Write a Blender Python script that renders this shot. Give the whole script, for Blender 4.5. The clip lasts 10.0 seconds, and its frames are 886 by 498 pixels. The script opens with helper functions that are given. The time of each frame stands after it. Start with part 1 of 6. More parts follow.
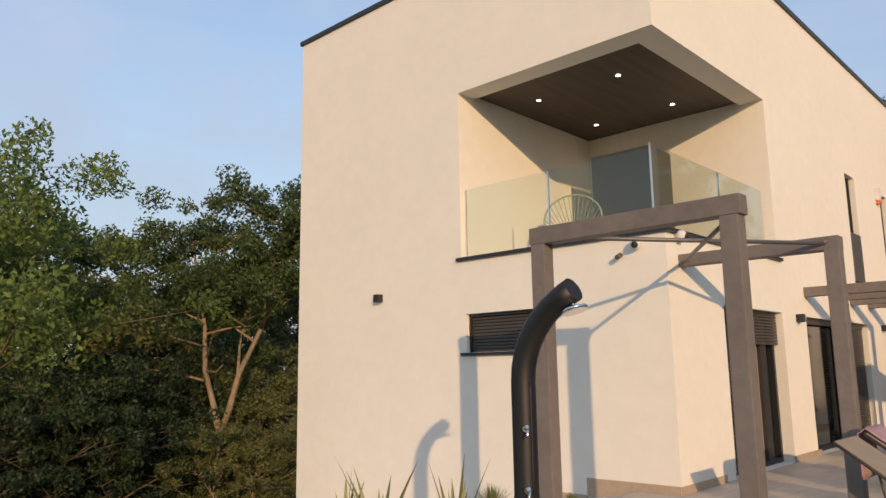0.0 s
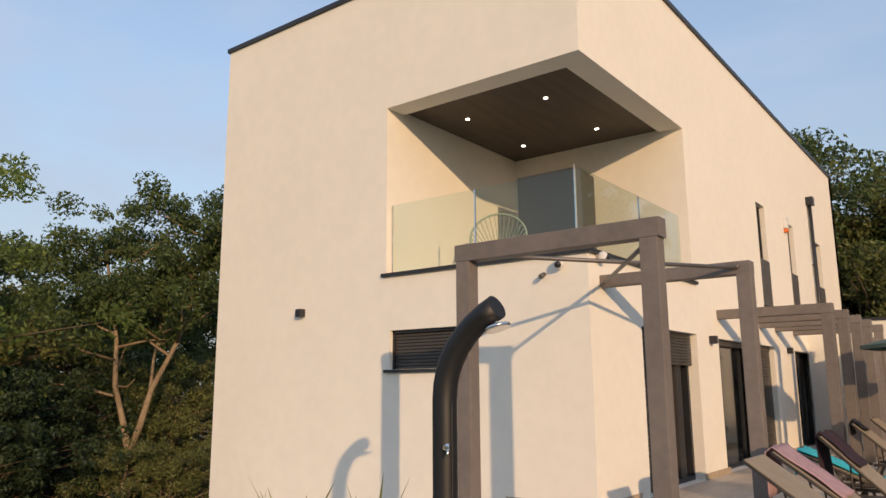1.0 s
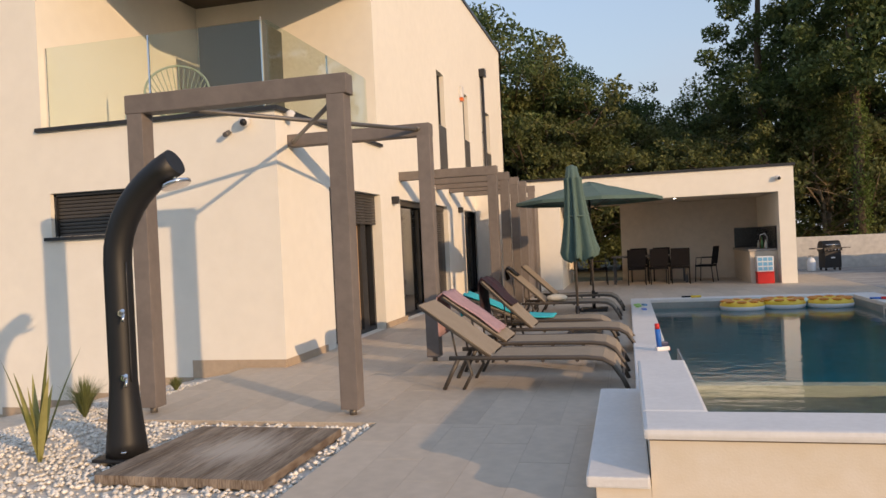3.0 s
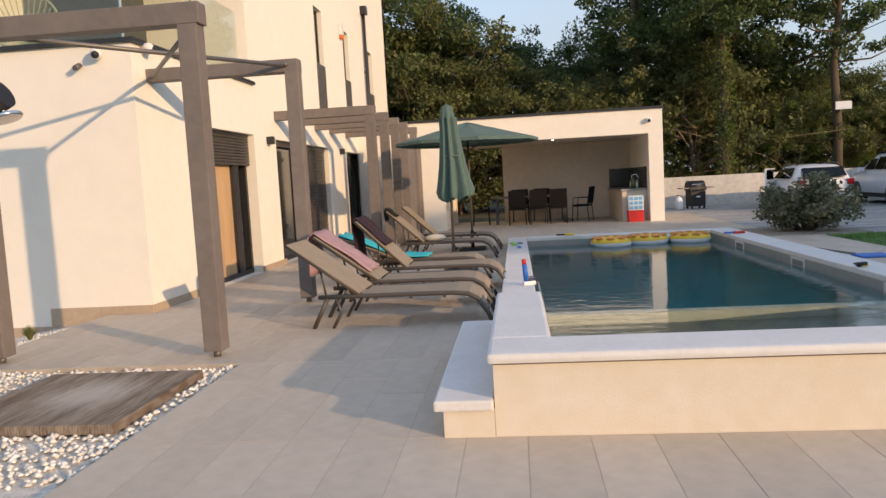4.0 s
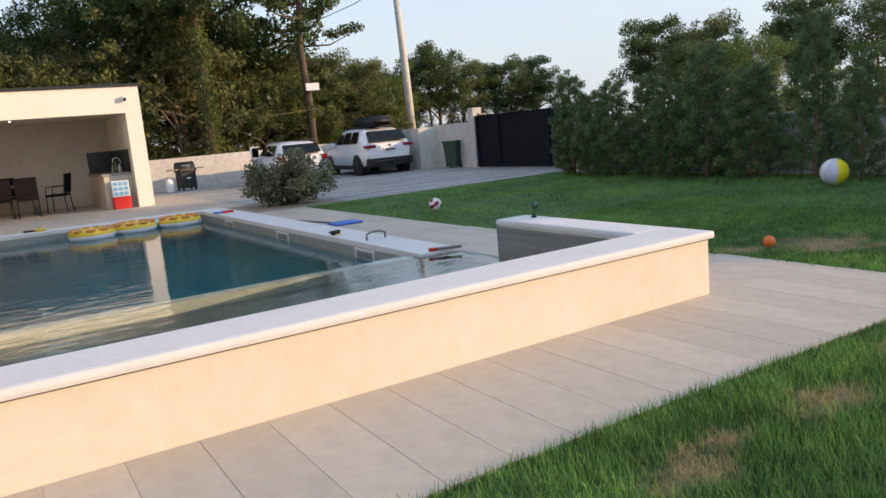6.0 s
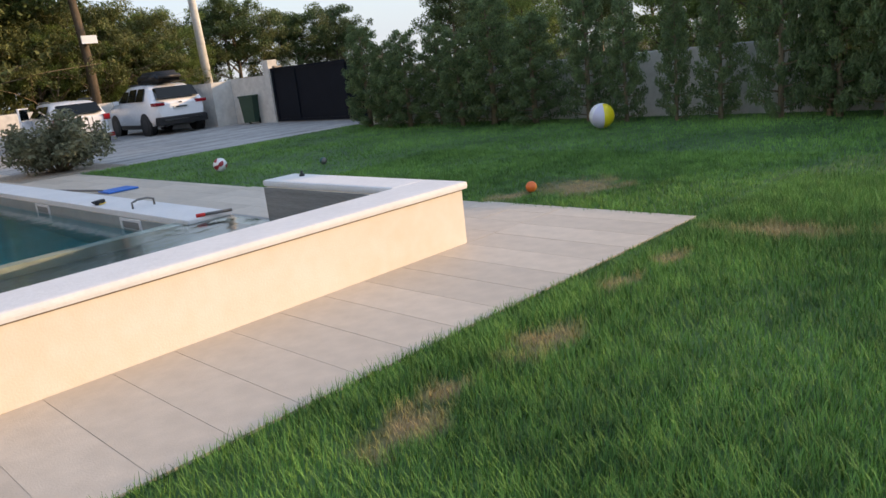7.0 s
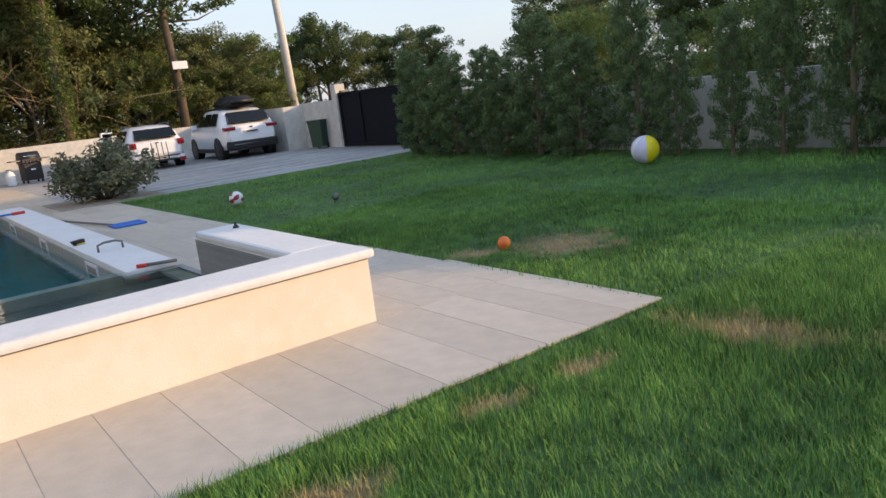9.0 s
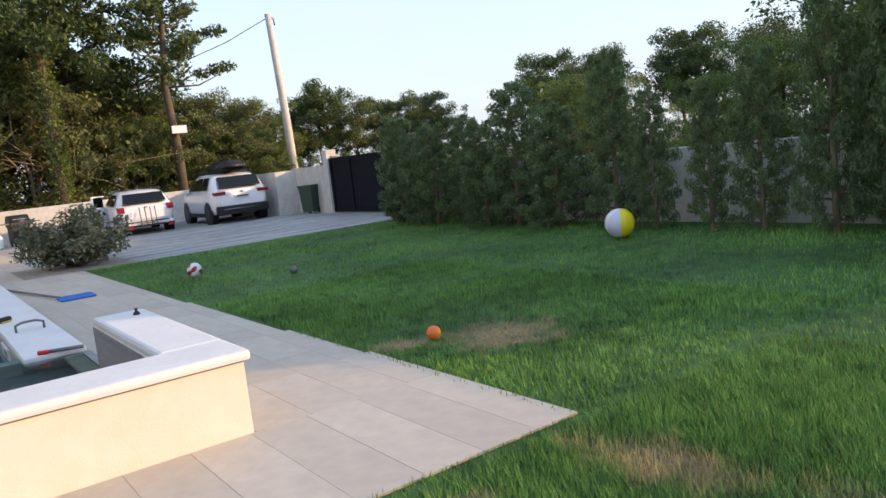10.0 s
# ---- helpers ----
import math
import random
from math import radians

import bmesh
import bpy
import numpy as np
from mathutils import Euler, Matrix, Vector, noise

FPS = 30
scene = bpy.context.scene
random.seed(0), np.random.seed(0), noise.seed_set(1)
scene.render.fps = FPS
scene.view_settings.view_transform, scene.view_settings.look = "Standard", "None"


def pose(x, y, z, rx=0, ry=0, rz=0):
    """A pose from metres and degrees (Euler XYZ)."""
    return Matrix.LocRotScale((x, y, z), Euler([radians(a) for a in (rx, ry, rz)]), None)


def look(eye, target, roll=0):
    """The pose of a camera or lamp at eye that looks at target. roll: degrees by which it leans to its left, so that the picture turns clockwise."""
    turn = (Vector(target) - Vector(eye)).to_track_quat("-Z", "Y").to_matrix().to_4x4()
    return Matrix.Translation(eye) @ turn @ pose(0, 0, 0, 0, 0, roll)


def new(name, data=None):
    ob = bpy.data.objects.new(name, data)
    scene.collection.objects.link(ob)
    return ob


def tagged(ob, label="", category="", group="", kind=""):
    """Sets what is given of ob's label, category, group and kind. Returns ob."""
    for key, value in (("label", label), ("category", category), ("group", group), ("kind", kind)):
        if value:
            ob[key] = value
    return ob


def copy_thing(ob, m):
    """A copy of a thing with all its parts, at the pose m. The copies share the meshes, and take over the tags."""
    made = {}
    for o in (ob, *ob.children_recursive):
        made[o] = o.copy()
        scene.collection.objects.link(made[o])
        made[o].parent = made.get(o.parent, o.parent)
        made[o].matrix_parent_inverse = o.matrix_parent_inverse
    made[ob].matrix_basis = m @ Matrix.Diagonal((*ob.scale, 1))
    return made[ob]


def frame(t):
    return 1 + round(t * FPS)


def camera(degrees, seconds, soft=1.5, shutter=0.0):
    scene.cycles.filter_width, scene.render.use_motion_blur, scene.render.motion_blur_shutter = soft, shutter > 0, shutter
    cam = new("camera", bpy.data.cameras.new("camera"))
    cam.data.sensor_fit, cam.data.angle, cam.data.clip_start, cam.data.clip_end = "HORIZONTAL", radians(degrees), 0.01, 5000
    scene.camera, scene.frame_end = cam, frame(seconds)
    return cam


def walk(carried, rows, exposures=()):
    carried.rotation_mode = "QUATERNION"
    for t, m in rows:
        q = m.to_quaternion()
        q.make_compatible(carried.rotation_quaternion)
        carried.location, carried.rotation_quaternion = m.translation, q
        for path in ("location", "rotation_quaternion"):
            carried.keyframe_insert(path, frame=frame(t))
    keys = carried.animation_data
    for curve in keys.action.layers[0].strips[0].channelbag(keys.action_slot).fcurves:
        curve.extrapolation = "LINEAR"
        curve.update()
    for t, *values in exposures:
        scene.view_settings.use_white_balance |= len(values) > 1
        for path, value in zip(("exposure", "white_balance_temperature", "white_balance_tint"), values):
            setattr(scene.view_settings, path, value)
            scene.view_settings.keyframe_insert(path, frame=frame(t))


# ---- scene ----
cam = camera(61.8, 10.0)
PATH = [
    (0, (1.433, 0.372, 1.386), (0.084, 1.812, 1.71), -0.9),
    (0.5, (1.44, 0.377, 1.401), (0.139, 1.848, 1.783), -0.8),
    (1, (1.405, 0.425, 1.384), (0.212, 1.988, 1.751), -0.4),
    (1.5, (1.392, 0.439, 1.377), (0.276, 2.066, 1.708), -0.2),
    (2, (1.364, 0.467, 1.355), (0.356, 2.174, 1.624), -0.0),
    (2.5, (1.365, 0.498, 1.333), (0.576, 2.331, 1.467), -1.5),
    (3, (1.383, 0.518, 1.322), (0.9, 2.459, 1.308), -2.7),
    (3.2, (1.393, 0.502, 1.313), (0.997, 2.462, 1.258), -3.1),
    (4.5, (1.76, 0.581, 1.228), (1.715, 2.566, 0.983), -3.0),
    (5, (1.849, 0.653, 1.21), (2.099, 2.614, 0.902), -3.2),
    (5.5, (1.864, 0.816, 1.213), (2.478, 2.687, 0.864), -3.1),
    (6, (1.897, 0.925, 1.232), (2.917, 2.614, 0.908), -5.1),
    (7.3, (2.503, 0.713, 1.2), (3.927, 2.024, 0.695), -5.6),
    (7.5, (2.655, 0.717, 1.191), (4.12, 1.987, 0.702), -5.4),
    (8, (3.024, 0.674, 1.226), (4.497, 1.954, 0.785), -8.4),
    (8.5, (3.408, 0.584, 1.225), (4.655, 2.101, 0.848), -8.8),
    (9, (3.795, 0.602, 1.222), (4.948, 2.182, 0.804), -6.8),
    (9.5, (4.212, 0.677, 1.235), (5.497, 2.16, 0.852), -7.9),
    (10, (4.609, 0.643, 1.245), (5.764, 2.256, 0.992), -6.4),
]
walk(cam, [(t, look(eye, target, roll)) for t, eye, target, roll in PATH],
     exposures=[(0.0, 0.76, 7000, 12), (2.5, 0.78, 7000, 12), (3.2, 0.96, 7000, 12), (4.5, 1.12, 7000, 12), (5.5, 1.27, 7000, 12), (6.2, 1.40, 7000, 12),
                (7.5, 1.50, 7000, 12), (8.0, 1.55, 7000, 12), (8.5, 1.50, 7000, 12), (9.5, 1.44, 6900, 12), (10.0, 1.62, 6900, 12)])

# ---- light ----
SUN_EL, SUN_DX, SUN_DY = 13.0, 0.795, -0.607
world = bpy.data.worlds.new("sky")
scene.world = world
world.use_nodes = True
wn = world.node_tree.nodes
sky = wn.new("ShaderNodeTexSky")
sky.sky_type = "NISHITA"
sky.sun_disc = False
sky.sun_elevation = radians(SUN_EL)
sky.sun_rotation = math.atan2(SUN_DX, SUN_DY)
sky.dust_density, sky.air_density, sky.ozone_density = 0.7, 1.0, 2.0
# thin high cloud
wco = wn.new("ShaderNodeTexCoord")
wmap = wn.new("ShaderNodeMapping")
wmap.inputs["Scale"].default_value = (1.2, 2.6, 5.0)
wno = wn.new("ShaderNodeTexNoise")
wno.inputs["Scale"].default_value, wno.inputs["Detail"].default_value = 2.2, 7.0
wra = wn.new("ShaderNodeValToRGB")
wra.color_ramp.elements[0].position, wra.color_ramp.elements[1].position = 0.42, 0.8
wra.color_ramp.elements[0].color, wra.color_ramp.elements[1].color = (0.35, 0.35, 0.35, 1), (0.9, 0.9, 0.9, 1)
wmix = wn.new("ShaderNodeMix")
wmix.data_type = "RGBA"
wmix.inputs["B"].default_value = (2.1, 2.6, 3.55, 1)
wl = world.node_tree.links
wl.new(wco.outputs["Generated"], wmap.inputs["Vector"])
wl.new(wmap.outputs["Vector"], wno.inputs["Vector"])
wl.new(wno.outputs["Fac"], wra.inputs["Fac"])
wl.new(wra.outputs["Color"], wmix.inputs["Factor"])
wl.new(sky.outputs["Color"], wmix.inputs["A"])
# pale even haze towards the horizon
wsep = wn.new("ShaderNodeSeparateXYZ")
whz = wn.new("ShaderNodeMapRange")
whz.inputs["From Min"].default_value, whz.inputs["From Max"].default_value = 0.04, 0.42
whz.inputs["To Min"].default_value, whz.inputs["To Max"].default_value = 0.8, 0.0
whm = wn.new("ShaderNodeMix")
whm.data_type = "RGBA"
whm.inputs["B"].default_value = (1.75, 1.95, 2.25, 1)
wl.new(wco.outputs["Generated"], wsep.inputs[0])
wl.new(wsep.outputs["Z"], whz.inputs["Value"])
wl.new(whz.outputs["Result"], whm.inputs["Factor"])
wl.new(wmix.outputs["Result"], whm.inputs["A"])
wl.new(whm.outputs["Result"], wn["Background"].inputs["Color"])
wn["Background"].inputs["Strength"].default_value = 0.14

sun = new("sun", bpy.data.lights.new("sun", "SUN"))
sun.data.energy, sun.data.angle, sun.data.color = 1.75, radians(0.6), (1.0, 0.68, 0.40)
ce = math.cos(radians(SUN_EL))
sun.matrix_world = look((SUN_DX * ce * 60, SUN_DY * ce * 60, math.sin(radians(SUN_EL)) * 60), (0, 0, 0))


# ---- materials ----
def material(name, color, rough=0.6, metal=0.0, vary=0.15, scale=6.0, bump=0.0, bump_scale=60.0, tint=None, stretch=(1, 1, 1), rand=0.0, island=0.0,
             spec=0.5, coat=0.0, streak=0.0):
    """A procedural surface: base colour with broad and fine variation, fine relief and uneven gloss."""
    m = bpy.data.materials.new(name)
    m.use_nodes = True
    n, l = m.node_tree.nodes, m.node_tree.links
    b = n["Principled BSDF"]
    b.inputs["Roughness"].default_value, b.inputs["Metallic"].default_value = rough, metal
    b.inputs["Specular IOR Level"].default_value, b.inputs["Coat Weight"].default_value = spec, coat
    co = n.new("ShaderNodeTexCoord")
    mp = n.new("ShaderNodeMapping")
    mp.inputs["Scale"].default_value = stretch
    l.new(co.outputs["Object"], mp.inputs["Vector"])
    big = n.new("ShaderNodeTexNoise")
    big.inputs["Scale"].default_value, big.inputs["Detail"].default_value = scale, 4
    fine = n.new("ShaderNodeTexNoise")
    fine.inputs["Scale"].default_value, fine.inputs["Detail"].default_value = scale * 9, 6
    for t in (big, fine):
        l.new(mp.outputs["Vector"], t.inputs["Vector"])
    add = n.new("ShaderNodeMath")
    add.operation = "ADD"
    l.new(big.outputs["Fac"], add.inputs[0])
    l.new(fine.outputs["Fac"], add.inputs[1])
    ramp = n.new("ShaderNodeMapRange")
    ramp.inputs["From Min"].default_value, ramp.inputs["From Max"].default_value = 0.75, 1.25
    l.new(add.outputs[0], ramp.inputs["Value"])
    mix = n.new("ShaderNodeMix")
    mix.data_type = "RGBA"
    c2 = tint if tint else tuple(c * (1 + vary) for c in color)
    mix.inputs["A"].default_value = (*[c * (1 - vary) for c in color], 1)
    mix.inputs["B"].default_value = (*c2, 1)
    l.new(ramp.outputs["Result"], mix.inputs["Factor"])
    out = mix.outputs["Result"]
    if rand or island:
        if island:
            src = n.new("ShaderNodeNewGeometry").outputs["Random Per Island"]
        else:
            src = n.new("ShaderNodeObjectInfo").outputs["Random"]
        mr = n.new("ShaderNodeMapRange")
        mr.inputs["To Min"].default_value, mr.inputs["To Max"].default_value = 1 - max(rand, island), 1 + max(rand, island)
        l.new(src, mr.inputs["Value"])
        hs = n.new("ShaderNodeHueSaturation")
        l.new(out, hs.inputs["Color"])
        l.new(mr.outputs["Result"], hs.inputs["Value"])
        out = hs.outputs["Color"]
    l.new(out, b.inputs["Base Color"])
    rr = n.new("ShaderNodeMapRange")
    rr.inputs["To Min"].default_value, rr.inputs["To Max"].default_value = max(0.02, rough - 0.08), min(1, rough + 0.08)
    l.new(fine.outputs["Fac"], rr.inputs["Value"])
    l.new(rr.outputs["Result"], b.inputs["Roughness"])
    if bump:
        bn = n.new("ShaderNodeTexNoise")
        bn.inputs["Scale"].default_value, bn.inputs["Detail"].default_value = bump_scale, 5
        l.new(mp.outputs["Vector"], bn.inputs["Vector"])
        bu = n.new("ShaderNodeBump")
        bu.inputs["Strength"].default_value, bu.inputs["Distance"].default_value = bump, 0.01
        l.new(bn.outputs["Fac"], bu.inputs["Height"])
        l.new(bu.outputs["Normal"], b.inputs["Normal"])
    return m


def leaf_material(name, color, tint, back=0.35, hue=0.04):
    m = material(name, color, 0.55, vary=0.3, scale=0.5, tint=tint, island=0.35, spec=0.3)
    n, l = m.node_tree.nodes, m.node_tree.links
    b = n["Principled BSDF"]
    tr = n.new("ShaderNodeBsdfTranslucent")
    src = b.inputs["Base Color"].links[0].from_socket
    l.new(src, tr.inputs["Color"])
    ms = n.new("ShaderNodeMixShader")
    ms.inputs["Fac"].default_value = back
    l.new(b.outputs[0], ms.inputs[1])
    l.new(tr.outputs[0], ms.inputs[2])
    l.new(ms.outputs[0], n["Material Output"].inputs["Surface"])
    return m


def glass_material(name, color=(0.93, 0.97, 0.95), rough=0.0, ior=1.45, ripple=0.0):
    m = bpy.data.materials.new(name)
    m.use_nodes = True
    n, l = m.node_tree.nodes, m.node_tree.links
    b = n["Principled BSDF"]
    b.inputs["Base Color"].default_value = (*color, 1)
    b.inputs["Roughness"].default_value, b.inputs["IOR"].default_value = rough, ior
    b.inputs["Transmission Weight"].default_value = 1.0
    if ripple:
        co = n.new("ShaderNodeTexCoord")
        mp = n.new("ShaderNodeMapping")
        mp.inputs["Scale"].default_value = (1.0, 2.2, 1.0)
        no = n.new("ShaderNodeTexNoise")
        no.inputs["Scale"].default_value, no.inputs["Detail"].default_value = 3.2, 3
        bu = n.new("ShaderNodeBump")
        bu.inputs["Strength"].default_value, bu.inputs["Distance"].default_value = 1.0, ripple
        l.new(co.outputs["Object"], mp.inputs["Vector"])
        l.new(mp.outputs["Vector"], no.inputs["Vector"])
        l.new(no.outputs["Fac"], bu.inputs["Height"])
        l.new(bu.outputs["Normal"], b.inputs["Normal"])
    return m


def lawn_material(name, green, bright, dry):
    """Grass colours: green with broad lighter bands, and worn straw-coloured patches."""
    m = material(name, green, 0.7, vary=0.35, scale=0.7, tint=bright, island=0.25 if name == "grass_blade" else 0.0, bump=0.6, bump_scale=120, spec=0.25)
    n, l = m.node_tree.nodes, m.node_tree.links
    b = n["Principled BSDF"]
    src = b.inputs["Base Color"].links[0].from_socket
    geo = n.new("ShaderNodeNewGeometry")
    no = n.new("ShaderNodeTexNoise")
    no.inputs["Scale"].default_value, no.inputs["Detail"].default_value = 5.5, 8
    l.new(geo.outputs["Position"], no.inputs["Vector"])
    total = None
    for x, y, rx, ry in DRY:
        sub = n.new("ShaderNodeVectorMath")
        sub.operation = "SUBTRACT"
        sub.inputs[1].default_value = (x, y, 0)
        l.new(geo.outputs["Position"], sub.inputs[0])
        mul = n.new("ShaderNodeVectorMath")
        mul.operation = "MULTIPLY"
        mul.inputs[1].default_value = (1 / rx, 1 / ry, 0)
        l.new(sub.outputs[0], mul.inputs[0])
        ln = n.new("ShaderNodeVectorMath")
        ln.operation = "LENGTH"
        l.new(mul.outputs[0], ln.inputs[0])
        if total is None:
            total = ln.outputs["Value"]
        else:
            mi = n.new("ShaderNodeMath")
            mi.operation = "MINIMUM"
            l.new(total, mi.inputs[0])
            l.new(ln.outputs["Value"], mi.inputs[1])
            total = mi.outputs[0]
    ad = n.new("ShaderNodeMath")
    ad.operation = "MULTIPLY_ADD"
    ad.inputs[1].default_value = 2.6
    l.new(no.outputs["Fac"], ad.inputs[0])
    l.new(total, ad.inputs[2])
    mr = n.new("ShaderNodeMapRange")
    mr.inputs["From Min"].default_value, mr.inputs["From Max"].default_value = 1.6, 2.5
    mr.inputs["To Min"].default_value, mr.inputs["To Max"].default_value = 0.85, 0.0
    l.new(ad.outputs[0], mr.inputs["Value"])
    mx = n.new("ShaderNodeMix")
    mx.data_type = "RGBA"
    mx.inputs["B"].default_value = (*dry, 1)
    l.new(mr.outputs["Result"], mx.inputs["Factor"])
    l.new(src, mx.inputs["A"])
    l.new(mx.outputs["Result"], b.inputs["Base Color"])
    return m


DRY = [(6.76, 2.40, 0.19, 0.34), (6.9, 1.60, 0.13, 0.26), (7.75, 4.45, 0.42, 0.40), (7.2, 4.85, 0.22, 0.16), (4.68, 2.60, 0.26, 0.13), (5.5, 2.72, 0.15, 0.08),
       (6.02, 2.70, 0.16, 0.09), (3.78, 2.57, 0.22, 0.12), (4.08, 2.64, 0.13, 0.08)]
STUCCO = material("white_stucco", (0.82, 0.785, 0.705), 0.9, vary=0.025, scale=0.6, bump=0.25, bump_scale=160, spec=0.2)
# darker, browner than the white stucco: rooms, pool house back and ceiling, counter
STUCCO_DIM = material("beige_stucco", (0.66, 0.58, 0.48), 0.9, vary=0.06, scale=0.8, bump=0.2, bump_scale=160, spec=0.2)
POOL_STUCCO = material("cream_render", (0.73, 0.665, 0.575), 0.9, vary=0.06, scale=1.1, tint=(0.65, 0.575, 0.465), bump=0.14, bump_scale=90, spec=0.2)
CAPSTONE = material("white_coping_stone", (0.68, 0.67, 0.66), 0.75, vary=0.05, scale=3, bump=0.2, bump_scale=70)
PAVER = material("porcelain_paver", (0.51, 0.44, 0.36), 0.6, vary=0.1, scale=1.1, bump=0.12, bump_scale=120, rand=0.07)
PAVER_BED = material("sandy_joint", (0.44, 0.38, 0.31), 0.95, vary=0.15, scale=5, bump=0.3)
PLINTH = material("beige_plinth_tile", (0.42, 0.33, 0.24), 0.6, vary=0.08, scale=2, rand=0.05)
ANTHRACITE = material("anthracite_aluminium", (0.022, 0.023, 0.026), 0.45, 0.0, vary=0.15, scale=4)
SHUTTER = material("shutter_slat", (0.062, 0.056, 0.05), 0.5, 0.0, vary=0.1, scale=4)
TAUPE = material("taupe_painted_timber", (0.175, 0.15, 0.135), 0.6, vary=0.12, scale=1.5, stretch=(1, 1, 1), bump=0.15, bump_scale=40, rand=0.08)
SOFFIT = material("dark_wood_soffit", (0.075, 0.058, 0.045), 0.6, vary=0.25, scale=1.5, stretch=(6, 0.5, 1), bump=0.1)
ASPHALT = material("grey_drive_paving", (0.25, 0.25, 0.25), 0.85, vary=0.3, scale=1.5, bump=0.5, bump_scale=60, stretch=(0.35, 1.8, 1), tint=(0.46, 0.45, 0.43))
CONCRETE = material("bare_concrete", (0.56, 0.54, 0.50), 0.9, vary=0.14, scale=0.8, bump=0.3, bump_scale=40)
PEBBLE = material("white_pebble", (0.74, 0.70, 0.63), 0.7, vary=0.08, scale=3, island=0.2)
PEBBLE_BED = material("pebble_bed", (0.60, 0.56, 0.50), 0.95, vary=0.3, scale=20, bump=1.0, bump_scale=60)
DECK = material("weathered_deck_wood", (0.155, 0.105, 0.07), 0.75, vary=0.35, scale=2.2, stretch=(5, 0.35, 1), bump=0.4, bump_scale=20, tint=(0.33, 0.27, 0.21), rand=0.12)
def worn_deck(m, x, y, rx, ry):
    """A pale, water-bleached patch with a ragged edge in the middle of the deck."""
    n, l = m.node_tree.nodes, m.node_tree.links
    b = n["Principled BSDF"]
    src = b.inputs["Base Color"].links[0].from_socket
    geo = n.new("ShaderNodeNewGeometry")
    mp = n.new("ShaderNodeMapping")
    mp.inputs["Location"].default_value = (-x / rx, -y / ry, 0)
    mp.inputs["Scale"].default_value = (1 / rx, 1 / ry, 0)
    ln = n.new("ShaderNodeVectorMath")
    ln.operation = "LENGTH"
    st = n.new("ShaderNodeMapping")
    st.inputs["Scale"].default_value = (30, 4, 1)
    no = n.new("ShaderNodeTexNoise")
    no.inputs["Scale"].default_value, no.inputs["Detail"].default_value = 1.0, 6
    ad = n.new("ShaderNodeMath")
    ad.operation = "ADD"
    mr = n.new("ShaderNodeMapRange")
    mr.inputs["From Min"].default_value, mr.inputs["From Max"].default_value = 0.75, 1.6
    mr.inputs["To Min"].default_value, mr.inputs["To Max"].default_value = 0.8, 0.0
    mx = n.new("ShaderNodeMix")
    mx.data_type = "RGBA"
    mx.inputs["B"].default_value = (0.50, 0.45, 0.39, 1)
    l.new(geo.outputs["Position"], mp.inputs["Vector"])
    l.new(mp.outputs["Vector"], ln.inputs[0])
    l.new(geo.outputs["Position"], st.inputs["Vector"])
    l.new(st.outputs["Vector"], no.inputs["Vector"])
    l.new(ln.outputs["Value"], ad.inputs[0])
    l.new(no.outputs["Fac"], ad.inputs[1])
    l.new(ad.outputs[0], mr.inputs["Value"])
    l.new(mr.outputs["Result"], mx.inputs["Factor"])
    l.new(src, mx.inputs["A"])
    l.new(mx.outputs["Result"], b.inputs["Base Color"])


worn_deck(DECK, -1.17, 4.93, 0.34, 0.42)
LINER = material("teal_pool_liner", (0.028, 0.28, 0.34), 0.6, vary=0.15, scale=1.5)
LINER_GREY = material("grey_pool_tile", (0.22, 0.225, 0.22), 0.55, vary=0.22, scale=2.5, stretch=(0.6, 0.6, 9), bump=0.3, bump_scale=8)
SOIL = material("rough_ground", (0.07, 0.075, 0.03), 0.95, vary=0.4, scale=0.5, tint=(0.12, 0.10, 0.05), bump=0.8, bump_scale=8)
LAWN = lawn_material("lawn_ground", (0.046, 0.112, 0.033), (0.078, 0.165, 0.046), (0.27, 0.185, 0.095))
BLADE = lawn_material("grass_blade", (0.098, 0.230, 0.054), (0.205, 0.385, 0.084), (0.54, 0.40, 0.20))
WATER = glass_material("pool_water", (0.66, 0.93, 0.95), 0.01, 1.33, 0.0042)
def pane_material(name, color):
    """Thin clear sheet glass: light goes straight through, with a mirror gloss at grazing angles."""
    m = bpy.data.materials.new(name)
    m.use_nodes = True
    n, l = m.node_tree.nodes, m.node_tree.links
    n.remove(n["Principled BSDF"])
    tr, gl, lw, mx = n.new("ShaderNodeBsdfTransparent"), n.new("ShaderNodeBsdfGlossy"), n.new("ShaderNodeLayerWeight"), n.new("ShaderNodeMixShader")
    pw, mr = n.new("ShaderNodeMath"), n.new("ShaderNodeMapRange")
    pw.operation, pw.inputs[1].default_value = "POWER", 4.0
    mr.inputs["To Min"].default_value, mr.inputs["To Max"].default_value = 0.03, 0.6
    lw.inputs["Blend"].default_value = 0.5
    tr.inputs["Color"].default_value = (*color, 1)
    gl.inputs["Roughness"].default_value = 0.01
    l.new(lw.outputs["Facing"], pw.inputs[0])
    l.new(pw.outputs[0], mr.inputs["Value"])
    l.new(mr.outputs["Result"], mx.inputs["Fac"])
    l.new(tr.outputs[0], mx.inputs[1])
    l.new(gl.outputs[0], mx.inputs[2])
    l.new(mx.outputs[0], n["Material Output"].inputs["Surface"])
    return m


